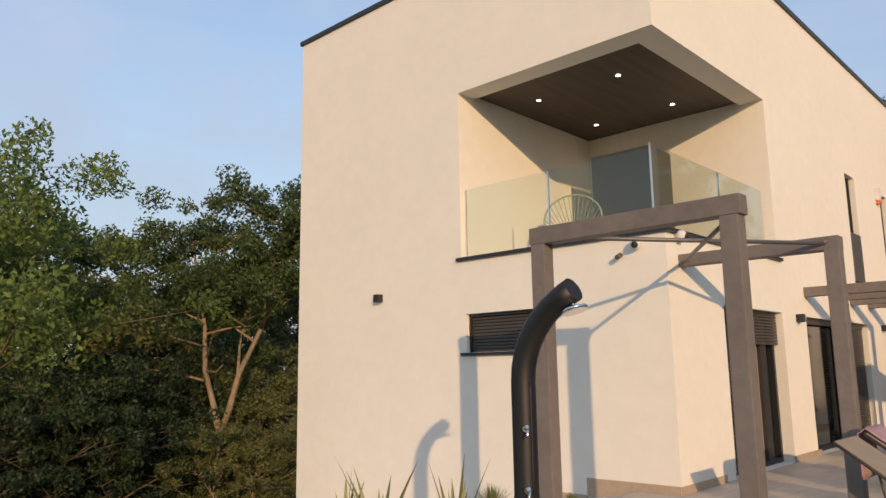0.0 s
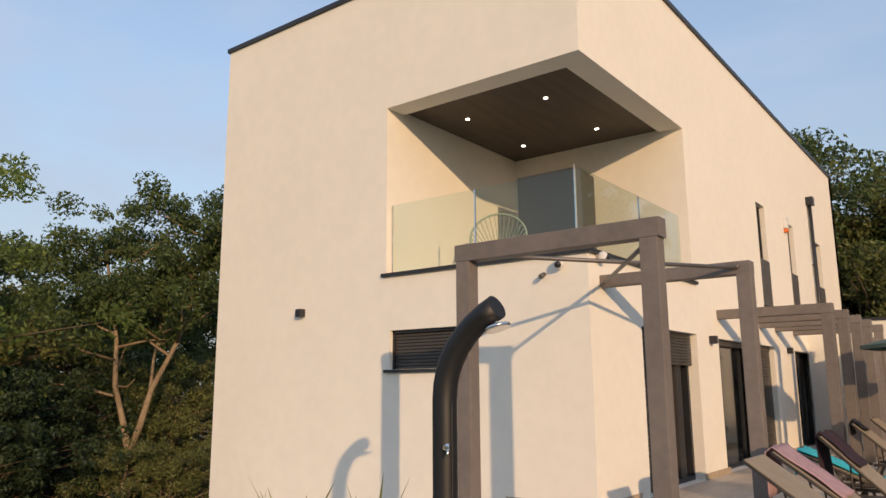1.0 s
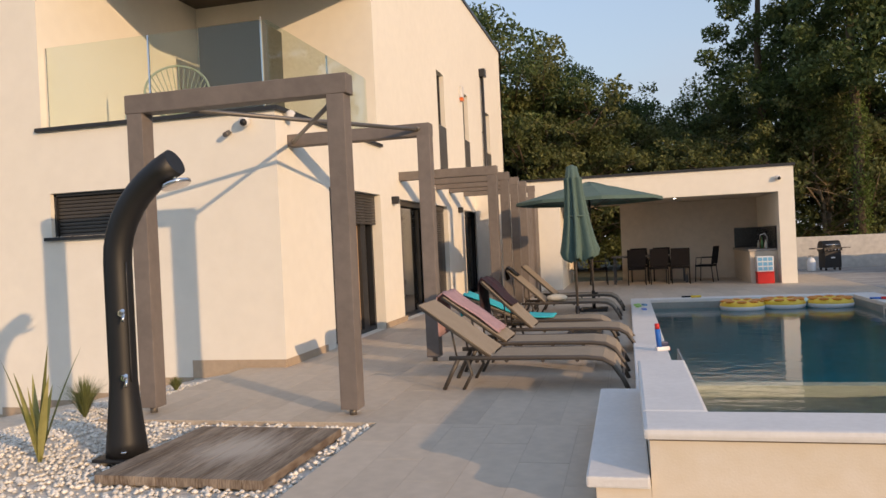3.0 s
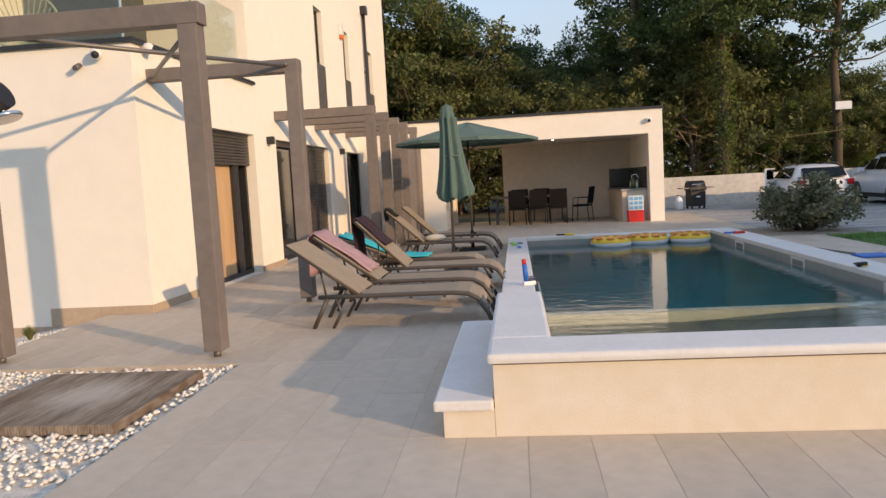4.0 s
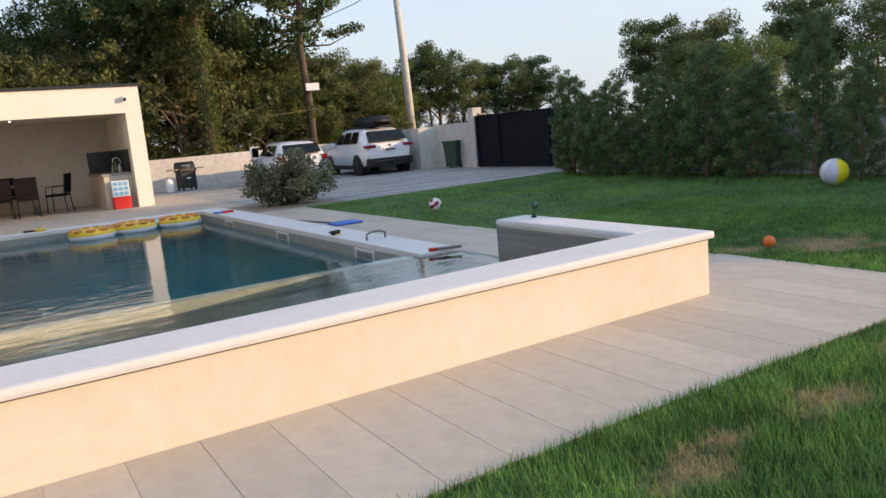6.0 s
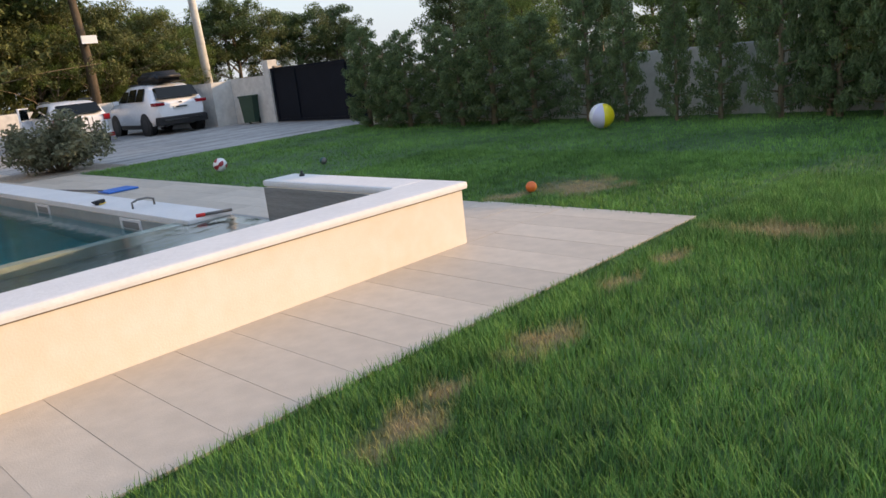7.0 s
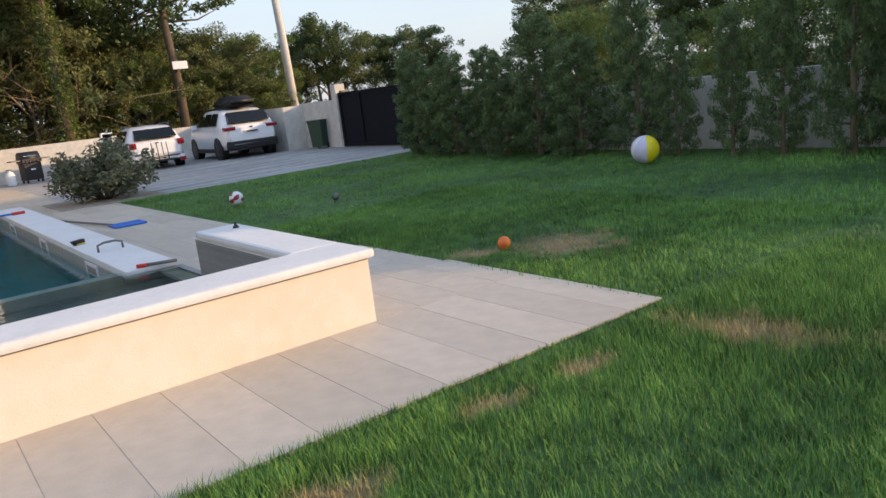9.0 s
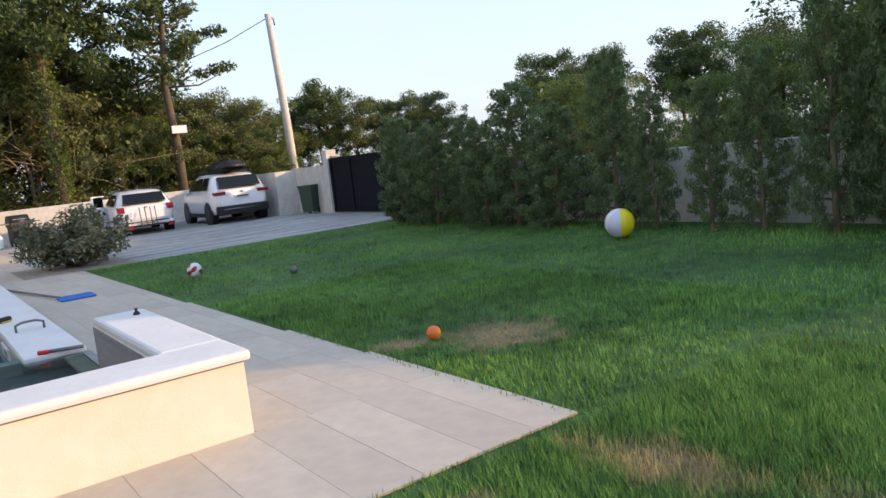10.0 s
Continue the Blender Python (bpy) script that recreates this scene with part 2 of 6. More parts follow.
GLASS = pane_material("clear_glass", (0.92, 0.965, 0.94))
DARK_GLASS = material("dark_window_glass", (0.012, 0.015, 0.017), 0.04, vary=0.1, scale=2, spec=0.9, coat=0.5)
BLACK = material("matt_black_plastic", (0.010, 0.010, 0.011), 0.5, vary=0.1, scale=5)
CHROME = material("chrome", (0.75, 0.75, 0.76), 0.15, 1.0, vary=0.05)
STEEL = material("grey_steel", (0.18, 0.17, 0.16), 0.5, 0.6, vary=0.1)
BARK = material("pale_bark", (0.25, 0.19, 0.125), 0.9, vary=0.35, scale=3, stretch=(1, 1, 0.3), bump=0.8, bump_scale=18)
BARK_DARK = material("dark_bark", (0.10, 0.075, 0.05), 0.9, vary=0.35, scale=3, stretch=(1, 1, 0.3), bump=0.8, bump_scale=18)
OAK = leaf_material("oak_leaf", (0.068, 0.112, 0.040), (0.125, 0.172, 0.060))
OLIVE = leaf_material("dry_oak_leaf", (0.110, 0.142, 0.048), (0.200, 0.215, 0.078))
ACACIA = leaf_material("acacia_leaf", (0.14, 0.21, 0.055), (0.22, 0.29, 0.08), 0.45)
# understory leaf: the shade under the western trees is put into its colour
SHADED_LEAF = leaf_material("shaded_leaf", (0.022, 0.042, 0.018), (0.040, 0.066, 0.026), 0.2)
CONIFER = leaf_material("conifer_leaf", (0.135, 0.205, 0.095), (0.235, 0.31, 0.13), 0.45)
SHRUB = leaf_material("shrub_leaf", (0.15, 0.17, 0.10), (0.27, 0.27, 0.17), 0.3)


# ---- mesh helpers ----
def box(bm, x0, x1, y0, y1, z0, z1, bevel=0.0):
    v = [bm.verts.new(p) for p in ((x0, y0, z0), (x1, y0, z0), (x1, y1, z0), (x0, y1, z0), (x0, y0, z1), (x1, y0, z1), (x1, y1, z1), (x0, y1, z1))]
    f = [bm.faces.new([v[i] for i in q]) for q in ((3, 2, 1, 0), (4, 5, 6, 7), (0, 1, 5, 4), (1, 2, 6, 5), (2, 3, 7, 6), (3, 0, 4, 7))]
    if bevel:
        es = list({e for q in f for e in q.edges})
        bmesh.ops.bevel(bm, geom=es, offset=bevel, segments=2, affect="EDGES", profile=0.6)
    return v


def tube(bm, pts, radii, seg=10, caps=True, flat=1.0):
    """A round tube through points; radii one number or one each."""
    pts = [Vector(p) for p in pts]
    if not hasattr(radii, "__len__"):
        radii = [radii] * len(pts)
    rings = []
    up = Vector((0, 0, 1))
    side = None
    for i, p in enumerate(pts):
        d = (pts[min(i + 1, len(pts) - 1)] - pts[max(i - 1, 0)]).normalized()
        if side is None:
            side = d.cross(up)
            if side.length < 0.01:
                side = d.cross(Vector((0, 1, 0)))
        side = (side - d * side.dot(d)).normalized()
        oth = d.cross(side)
        rings.append([bm.verts.new(p + (side * math.cos(a) + oth * math.sin(a) * flat) * radii[i]) for a in [2 * math.pi * k / seg for k in range(seg)]])
    for a, b in zip(rings, rings[1:]):
        for k in range(seg):
            f = bm.faces.new((a[k], a[(k + 1) % seg], b[(k + 1) % seg], b[k]))
            f.smooth = True
    if caps:
        bm.faces.new(rings[0][::-1])
        bm.faces.new(rings[-1])
    return rings


def lathe(bm, prof, seg=24, at=(0, 0, 0)):
    """Turn a profile of (radius, height) round a vertical axis."""
    rings = [[bm.verts.new((at[0] + r * math.cos(2 * math.pi * k / seg), at[1] + r * math.sin(2 * math.pi * k / seg), at[2] + z)) for k in range(seg)] for r, z in prof]
    for a, b in zip(rings, rings[1:]):
        for k in range(seg):
            f = bm.faces.new((a[k], a[(k + 1) % seg], b[(k + 1) % seg], b[k]))
            f.smooth = True
    bm.faces.new(rings[0][::-1])
    bm.faces.new(rings[-1])


def mesh_of(name, bm, mat):
    me = bpy.data.meshes.new(name)
    bmesh.ops.recalc_face_normals(bm, faces=bm.faces)
    bm.to_mesh(me)
    bm.free()
    me.materials.append(mat)
    return me


def part(name, bm, mat, parent=None, label=""):
    ob = new(name, mesh_of(name, bm, mat))
    if parent is not None:
        ob.parent = parent
    return tagged(ob, label)


def boxes(name, mat, parent, *dims, bevel=0.0, label=""):
    """Boxes (x0, x1, y0, y1, z0, z1), each a part of its own under a thing."""
    if parent is not None and len(dims) > 1:
        return [boxes(name, mat, parent, d, bevel=bevel, label=label) for d in dims][-1]
    bm = bmesh.new()
    for d in dims:
        box(bm, *d, bevel=bevel)
    return part(name, bm, mat, parent, label)


def tubes(name, mat, parent, *runs, seg=10, label=""):
    if parent is not None and len(runs) > 1:
        return [tubes(name, mat, parent, r, seg=seg, label=label) for r in runs][-1]
    bm = bmesh.new()
    for pts, r in runs:
        tube(bm, pts, r, seg)
    return part(name, bm, mat, parent, label)


def thing(name, label, category, m=None, group="", kind=""):
    ob = new(name)
    ob.empty_display_size = 0.1
    if m is not None:
        ob.matrix_basis = m
    return tagged(ob, label, category, group, kind)


def quads_mesh(name, verts, faces, mat):
    """A big mesh from arrays: verts (n, 3), faces (m, k)."""
    me = bpy.data.meshes.new(name)
    verts, faces = np.asarray(verts, np.float32), np.asarray(faces, np.int32)
    k = faces.shape[1]
    me.vertices.add(len(verts))
    me.vertices.foreach_set("co", verts.ravel())
    me.loops.add(faces.size)
    me.loops.foreach_set("vertex_index", faces.ravel())
    me.polygons.add(len(faces))
    me.polygons.foreach_set("loop_start", np.arange(0, faces.size, k, dtype=np.int32))
    me.polygons.foreach_set("loop_total", np.full(len(faces), k, np.int32))
    me.update(calc_edges=True)
    me.validate()
    me.materials.append(mat)
    return me


def wall_mesh(bm, along, u0, u1, t0, t1, z0, z1, holes=()):
    """A wall along x or y from u0 to u1, with thickness t0 to t1, and rectangular holes (ua, ub, za, zb) through it."""
    us = sorted({u0, u1, *[h[0] for h in holes], *[h[1] for h in holes]})
    zs = sorted({z0, z1, *[h[2] for h in holes], *[h[3] for h in holes]})
    us, zs = [u for u in us if u0 <= u <= u1], [z for z in zs if z0 <= z <= z1]
    for ua, ub in zip(us, us[1:]):
        run = None
        for za, zb in zip(zs, zs[1:]):
            solid = not any(h[0] <= (ua + ub) / 2 <= h[1] and h[2] <= (za + zb) / 2 <= h[3] for h in holes)
            if solid:
                run = (run[0], zb) if run else (za, zb)
            if run and (not solid or zb == zs[-1]):
                if along == "x":
                    box(bm, ua, ub, t0, t1, run[0], run[1])
                else:
                    box(bm, t0, t1, ua, ub, run[0], run[1])
                run = None

# ---- ground ----
FX, GY = -2.44, 8.255          # the long facade and the gable wall
HX0, HY1, ROOF = -9.5, 24.9, 7.5


def fall(x, y):
    """The ground drops away west of the terrace, beside the gable wall."""
    return -0.17 * max(0.0, -3.0 - x) if x > -12 else -1.53


bm = bmesh.new()
xs = [-400, -120, -60, -30, -20, -14, -12, -11, -10, -9, -8, -7, -6, -5, -4, -3, -2, 1.3, 1.74, 5.58, 6.9, 10, 20, 40, 120, 400]
ys = [-300, -100, -40, -20, -10, -5, 0, 3, 4.43, 5, 6, 7, 8, 9, 12, 14.75, 20, 30, 45, 80, 200, 500]
vg = [[bm.verts.new((x, y, fall(x, y) - 0.09)) for y in ys] for x in xs]
for i in range(len(xs) - 1):
    for j in range(len(ys) - 1):
        if xs[i] >= 1.7 and xs[i + 1] <= 5.6 and ys[j] >= 4.4 and ys[j + 1] <= 14.8:
            continue
        bm.faces.new((vg[i][j], vg[i + 1][j], vg[i + 1][j + 1], vg[i][j + 1]))
ground = tagged(part("ground", bm, SOIL), "rough leaf-littered ground under the woods", "ground", kind="structure")

bm = bmesh.new()
box(bm, 6.86, 13.0, 3.06, 13.95, -0.1, -0.012)
box(bm, -9.0, 13.0, -9.0, 3.06, -0.1, -0.012)
lawn = tagged(part("lawn", bm, LAWN), "green mown lawn with dry straw-coloured patches", "lawn", kind="structure")
boxes("driveway", ASPHALT, None, (6.4, 14.6, 13.97, 28.0, -0.1, -0.004), (5.35, 6.4, 19.9, 28.0, -0.1, -0.004))
tagged(bpy.data.objects["driveway"], "grey paved driveway beside the lawn", "driveway", kind="structure")
terrace = thing("terrace", "beige large-format porcelain paving round the pool", "paving", kind="structure")
boxes("joint_bed", PAVER_BED, terrace, (-2.44, 1.2, 5.78, 19.6, -0.1, -0.0014), (-0.5, 6.96, 3.015, 4.09, -0.1, -0.0014), (-0.5, 1.2, 4.09, 5.78, -0.1, -0.0014),
      (5.4, 6.85, 4.1, 14.0, -0.1, -0.0014), (1.2, 6.4, 14.94, 19.6, -0.1, -0.0014), (-2.0, 6.4, 19.6, 23.0, -0.1, -0.0014), (-2.95, -2.44, 5.78, 8.25, -0.1, -0.0014), (1.2, 1.44, 6.1, 14.94, -0.1, -0.0014), (5.54, 6.4, 14.0, 14.94, -0.1, -0.0014))

# ---- house ----
WT = 0.37
house = thing("house", "two-storey white rendered house with a flat roof and recessed corner loggia", "house", kind="structure")
LOG = (-5.6, 11.86, 2.97, 5.48)    # loggia: west side, north side, floor, ceiling
DOORS = [(9.75, 11.87, 0.0, 2.16), (12.92, 16.46, 0.0, 2.14), (18.22, 20.18, 0.0, 2.12), (21.0, 22.6, 0.0, 2.12)]
UPPER = [(16.0, 16.65, 2.95, 5.08), (18.6, 19.2, 2.95, 5.08), (21.45, 22.3, 2.95, 5.08)]
GWIN = (-5.52, -4.30, 1.63, 2.17)
bm = bmesh.new()
wall_mesh(bm, "x", HX0, FX, GY, GY + WT, -2.2, ROOF, [GWIN, (LOG[0], FX, LOG[2], LOG[3])])
part("gable_wall", bm, STUCCO, house)
bm = bmesh.new()
wall_mesh(bm, "y", GY + WT, HY1, FX - WT, FX, -0.6, ROOF, [*DOORS, *UPPER, (GY + WT, LOG[1], LOG[2], LOG[3])])
part("facade_wall", bm, STUCCO, house)
boxes("back_wall", STUCCO, house, (HX0, FX, HY1 - 0.3, HY1, -1.6, ROOF - 0.002), (HX0, HX0 + 0.3, GY + WT, HY1 - 0.3, -2.2, ROOF - 0.002))
boxes("loggia_wall", STUCCO, house, (LOG[0] - 0.2, LOG[0], GY + WT, LOG[1] + 0.2, LOG[2], LOG[3] + 0.1), (LOG[0], FX - WT, LOG[1], LOG[1] + 0.2, LOG[2], LOG[3] + 0.1))
boxes("loggia_floor", PAVER, house, (LOG[0] - 0.3, FX - 0.02, GY + 0.02, LOG[1] + 0.2, LOG[2] - 0.25, LOG[2] - 0.004))
boxes("loggia_soffit", SOFFIT, house, (LOG[0] - 0.1, FX - WT, GY + WT, LOG[1] + 0.1, 5.53, 5.6), label="dark wood-look soffit")
boxes("loggia_sill", ANTHRACITE, house, (LOG[0] - 0.06, FX + 0.05, GY - 0.05, GY + 0.10, LOG[2] - 0.035, LOG[2] + 0.012),
      (FX - 0.10, FX + 0.05, GY + 0.10, LOG[1] + 0.12, LOG[2] - 0.035, LOG[2] + 0.012), label="dark metal sill")
LAMP = bpy.data.materials.new("lamp_face")
LAMP.use_nodes = True
LAMP.node_tree.nodes["Principled BSDF"].inputs["Emission Color"].default_value = (1, 0.93, 0.82, 1)
LAMP.node_tree.nodes["Principled BSDF"].inputs["Emission Strength"].default_value = 5.0
for x in (-5.0, -3.6):
    for y in (9.48, 11.16):
        bm = bmesh.new()
        lathe(bm, [(0.034, -0.004), (0.034, 0.0)], 20, (x, y, 5.529))
        part("downlight", bm, LAMP, house, "lit recessed downlight")
boxes("roof_edge", ANTHRACITE, house, (HX0 - 0.04, FX + 0.04, GY - 0.04, GY + 0.5, ROOF, ROOF + 0.075), (FX - 0.5, FX + 0.04, GY + 0.5, HY1 + 0.04, ROOF, ROOF + 0.075),
      (HX0 - 0.04, HX0 + 0.4, GY + 0.5, HY1 + 0.04, ROOF, ROOF + 0.075), (HX0 + 0.4, FX - 0.5, HY1 - 0.4, HY1 + 0.04, ROOF, ROOF + 0.075), label="dark metal roof edging")
boxes("roof", CONCRETE, house, (HX0 + 0.1, FX - 0.3, GY + 0.3, HY1 - 0.2, ROOF - 0.3, ROOF - 0.1))
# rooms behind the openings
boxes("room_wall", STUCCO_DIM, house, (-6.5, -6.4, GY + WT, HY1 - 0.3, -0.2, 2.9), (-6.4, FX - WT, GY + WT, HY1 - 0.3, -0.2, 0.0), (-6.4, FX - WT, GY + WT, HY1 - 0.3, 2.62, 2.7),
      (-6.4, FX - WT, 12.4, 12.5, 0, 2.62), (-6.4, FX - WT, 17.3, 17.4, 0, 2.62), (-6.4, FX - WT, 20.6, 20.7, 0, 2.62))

# ---- pool ----
WATERLINE = material("grey_waterline_tile", (0.27, 0.29, 0.28), 0.45, vary=0.1, scale=3)
JOINT_BROWN = material("dark_joint_brown", (0.20, 0.155, 0.11), 0.95, vary=0.2, scale=8)
LINER_PALE = material("pale_weir_stone", (0.48, 0.48, 0.45), 0.6, vary=0.12, scale=3)
PX0, PX1, PY0, PYW, PY1, WATER_Z, BASIN_Z = 1.745, 5.52, 4.44, 6.90, 14.6, -0.035, 0.09
PXR = 5.14
pool = thing("pool", "rendered swimming pool with a raised end wall and white stone coping", "swimming pool", kind="structure")
bm = bmesh.new()
box(bm, 1.445, 5.82, 4.09, PY0 + 0.02, -0.15, 0.368)
box(bm, 1.445, PX0 + 0.01, PY0 + 0.02, 5.98, -0.15, 0.368)
box(bm, PX1 - 0.01, 5.82, PY0 + 0.02, 5.98, -0.15, 0.368)
part("raised_wall", bm, POOL_STUCCO, pool)
# thin dark brown strips just below the coping edge
boxes("mortar_joint", JOINT_BROWN, pool, (1.443, 5.822, 4.088, 4.0905, 0.359, 0.368), (5.8195, 5.822, 4.0905, 5.98, 0.359, 0.368), (1.443, 1.4455, 4.0905, 5.98, 0.359, 0.368))
boxes("bench_wall", POOL_STUCCO, pool, (1.19, 1.443, 4.085, 6.1, -0.15, 0.145))
bm = bmesh.new()
box(bm, 1.145, 1.44, 4.05, 6.12, 0.14, 0.195, 0.012)
part("bench_slab", bm, CAPSTONE, pool)
bm = bmesh.new()
box(bm, 1.417, 5.85, 4.055, PY0, 0.368, 0.42, 0.021)
part("coping_front", bm, CAPSTONE, pool)
bm = bmesh.new()
box(bm, 1.417, PX0, PY0 - 0.004, 6.02, 0.368, 0.4195, 0.021)
part("coping_west_arm", bm, CAPSTONE, pool)
bm = bmesh.new()
box(bm, PX1, 5.85, PY0 - 0.004, 6.03, 0.368, 0.4195, 0.021)
part("coping_east_arm", bm, CAPSTONE, pool)
bm = bmesh.new()
box(bm, 1.40, PX0, 6.025, PY1 + 0.36, 0.06, 0.12, 0.012)
part("coping_west", bm, CAPSTONE, pool)
bm = bmesh.new()
box(bm, PX0 + 0.003, PXR, PY1, PY1 + 0.36, 0.06, 0.1195, 0.012)
part("coping_north", bm, CAPSTONE, pool)
bm = bmesh.new()
box(bm, PXR, PXR + 0.42, 6.68, PY1 + 0.36, 0.06, 0.12, 0.012)
part("coping_east", bm, CAPSTONE, pool)
boxes("coping_base", POOL_STUCCO, pool, (1.43, PX0 - 0.004, 5.985, PY1 + 0.32, -0.15, 0.062), (PXR + 0.004, PXR + 0.38, 6.705, PY1 + 0.32, -0.15, 0.062), (PX0 - 0.004, PXR + 0.004, PY1 + 0.004, PY1 + 0.32, -0.15, 0.062))
boxes("basin", LINER, pool, (PX0 - 0.1, PX0, PYW, PY1, -1.5, -0.01), (PXR, PXR + 0.1, PYW + 0.1, PY1, -1.5, -0.01), (PX0, PXR, PY1, PY1 + 0.1, -1.5, -0.01),
      (PX0 - 0.1, PXR + 0.1, PYW, PY1 + 0.1, -1.6, -1.5), (PX0 + 0.01, PXR - 0.01, PYW + 0.001, PYW + 0.02, -1.5, 0.078))
boxes("trough", LINER_GREY, pool, (PX0 - 0.1, PX1 + 0.1, PY0 - 0.1, PYW, -0.40, -0.32), (PX0 - 0.002, PX0 + 0.012, PY0, PYW, -0.32, 0.367), (PX1 - 0.012, PX1 + 0.002, PY0, 6.0, -0.32, 0.366), (PX0, PX1, PY0, PY0 + 0.012, -0.32, 0.367),
      (PXR + 0.003, PX1, 6.695, PYW + 0.1, -0.32, 0.0585))
boxes("weir", LINER_PALE, pool, (PX0 + 0.013, PXR - 0.01, PYW - 0.14, PYW, -0.32, 0.082))
boxes("curb", LINER_GREY, pool, (PX1, PX1 + 0.06, 6.035, 6.68, -0.32, 0.084))
boxes("waterline_tiles", WATERLINE, pool, (PXR - 0.009, PXR + 0.003, 6.702, PY1 + 0.003, -0.22, 0.0595), (PX0 - 0.003, PX0 + 0.009, PYW, PY1 + 0.003, -0.22, 0.0595), (PX0 + 0.009, PXR - 0.009, PY1 - 0.009, PY1 + 0.003, -0.22, 0.0595))
for k in range(3):
    y = 7.85 + 2.48 * k
    boxes("skimmer_mouth", LINER_GREY, pool, (PXR - 0.013, PXR - 0.008, y - 0.19, y + 0.19, -0.08, 0.03))
    boxes("skimmer_frame", CAPSTONE, pool, (PXR - 0.022, PXR - 0.007, y - 0.23, y + 0.23, 0.03, 0.056), (PXR - 0.022, PXR - 0.007, y - 0.23, y + 0.23, -0.11, -0.08), (PXR - 0.0215, PXR - 0.007, y - 0.23, y - 0.195, -0.0795, 0.0295), (PXR - 0.0215, PXR - 0.007, y + 0.195, y + 0.23, -0.0795, 0.0295))
def water_sheet(name, outline, z, label):
    me = bpy.data.meshes.new(name)
    me.from_pydata([(x, y, z) for x, y in outline], [], [tuple(range(len(outline)))])
    me.materials.append(WATER)
    ob = tagged(new(name, me), label, "water", kind="structure")
    ob.visible_shadow = False


water_sheet("water", [(PX0, PYW + 0.004), (PXR - 0.004, PYW + 0.004), (PXR - 0.004, PY1), (PX0, PY1)], WATER_Z, "still dark teal pool water reflecting the sky")
water_sheet("basin_water", [(PX0 + 0.004, PY0 + 0.006), (PX1 - 0.006, PY0 + 0.006), (PX1 - 0.004, 6.69), (PXR - 0.006, 6.69), (PXR - 0.006, PYW + 0.002), (PX0 + 0.004, PYW + 0.002)], BASIN_Z,
            "shallow brim-full basin water spilling over a weir")

# ---- pool house ----
ph = thing("pool_house", "white flat-roofed open pool house with an outdoor kitchen", "pool house", kind="structure")
QY0, QY1, QX1, QT = 19.6, 22.7, 5.28, 2.80
bm = bmesh.new()
wall_mesh(bm, "x", FX, QX1, QY0, QY0 + 0.3, -0.1, QT, [(-0.25, 4.93, -0.1, 2.2)])
part("front_wall", bm, STUCCO, ph)
bm = bmesh.new()
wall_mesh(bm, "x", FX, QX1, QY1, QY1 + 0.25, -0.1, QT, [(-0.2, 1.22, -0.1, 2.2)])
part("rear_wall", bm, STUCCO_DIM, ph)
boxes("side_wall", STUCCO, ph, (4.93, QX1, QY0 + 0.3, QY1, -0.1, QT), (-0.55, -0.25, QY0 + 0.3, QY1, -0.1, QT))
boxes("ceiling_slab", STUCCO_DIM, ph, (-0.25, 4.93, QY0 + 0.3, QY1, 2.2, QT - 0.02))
boxes("roof_edge", ANTHRACITE, ph, (FX, QX1 + 0.04, QY0 - 0.04, QY1 + 0.3, QT, QT + 0.06), label="dark metal roof edging")

# ---- boundary walls and gate ----
boxes("garden_wall", CONCRETE, None, (13.05, 13.3, -6.0, 13.4, -0.2, 0.98), (13.3, 14.3, 13.15, 13.4, -0.2, 0.98), (13.02, 13.34, 13.06, 13.43, -0.2, 1.47))
tagged(bpy.data.objects["garden_wall"], "bare grey concrete garden wall behind the hedge", "wall", kind="structure")
bm = bmesh.new()
box(bm, 5.3, 13.5, 26.0, 26.2, -0.2, 1.0)
part("rear_garden_wall", bm, CONCRETE)
tagged(bpy.data.objects["rear_garden_wall"], "pale concrete boundary wall behind the parked cars", "wall", kind="structure")
sgw = thing("side_garden_wall", "pale concrete wall with a gate pillar beside the drive", "wall", kind="structure")
boxes("wall_run", CONCRETE, sgw, (13.45, 13.65, 20.9, 26.0, -0.2, 1.26), (13.65, 14.1, 20.9, 21.1, -0.2, 1.26), (14.1, 14.3, 19.0, 21.1, -0.2, 1.30), (14.05, 14.35, 18.75, 19.0, -0.2, 1.70))
gate = thing("gate", "black metal sliding gate with a framed sheet panel", "gate")
GATE = material("black_gate_paint", (0.009, 0.011, 0.016), 0.6, vary=0.15, scale=3, spec=0.12)
boxes("panel", GATE, gate, (14.14, 14.18, 13.5, 17.62, 0.06, 1.42), (14.14, 14.18, 17.70, 18.66, 0.06, 1.42))
boxes("frame", GATE, gate, (14.10, 14.22, 18.66, 18.74, 0.02, 1.47), (14.10, 14.22, 13.5, 18.66, 1.40, 1.47), (14.10, 14.22, 13.5, 18.66, 0.02, 0.09), (14.10, 14.22, 17.62, 17.70, 0.09, 1.40), (14.10, 14.22, 15.5, 15.58, 0.09, 1.40))
boxes("track", STEEL, gate, (14.12, 14.20, 13.5, 19.0, -0.004, 0.02))
boxes("guide_roller", STEEL, gate, (14.04, 14.28, 18.42, 18.54, 1.472, 1.52), bevel=0.01)

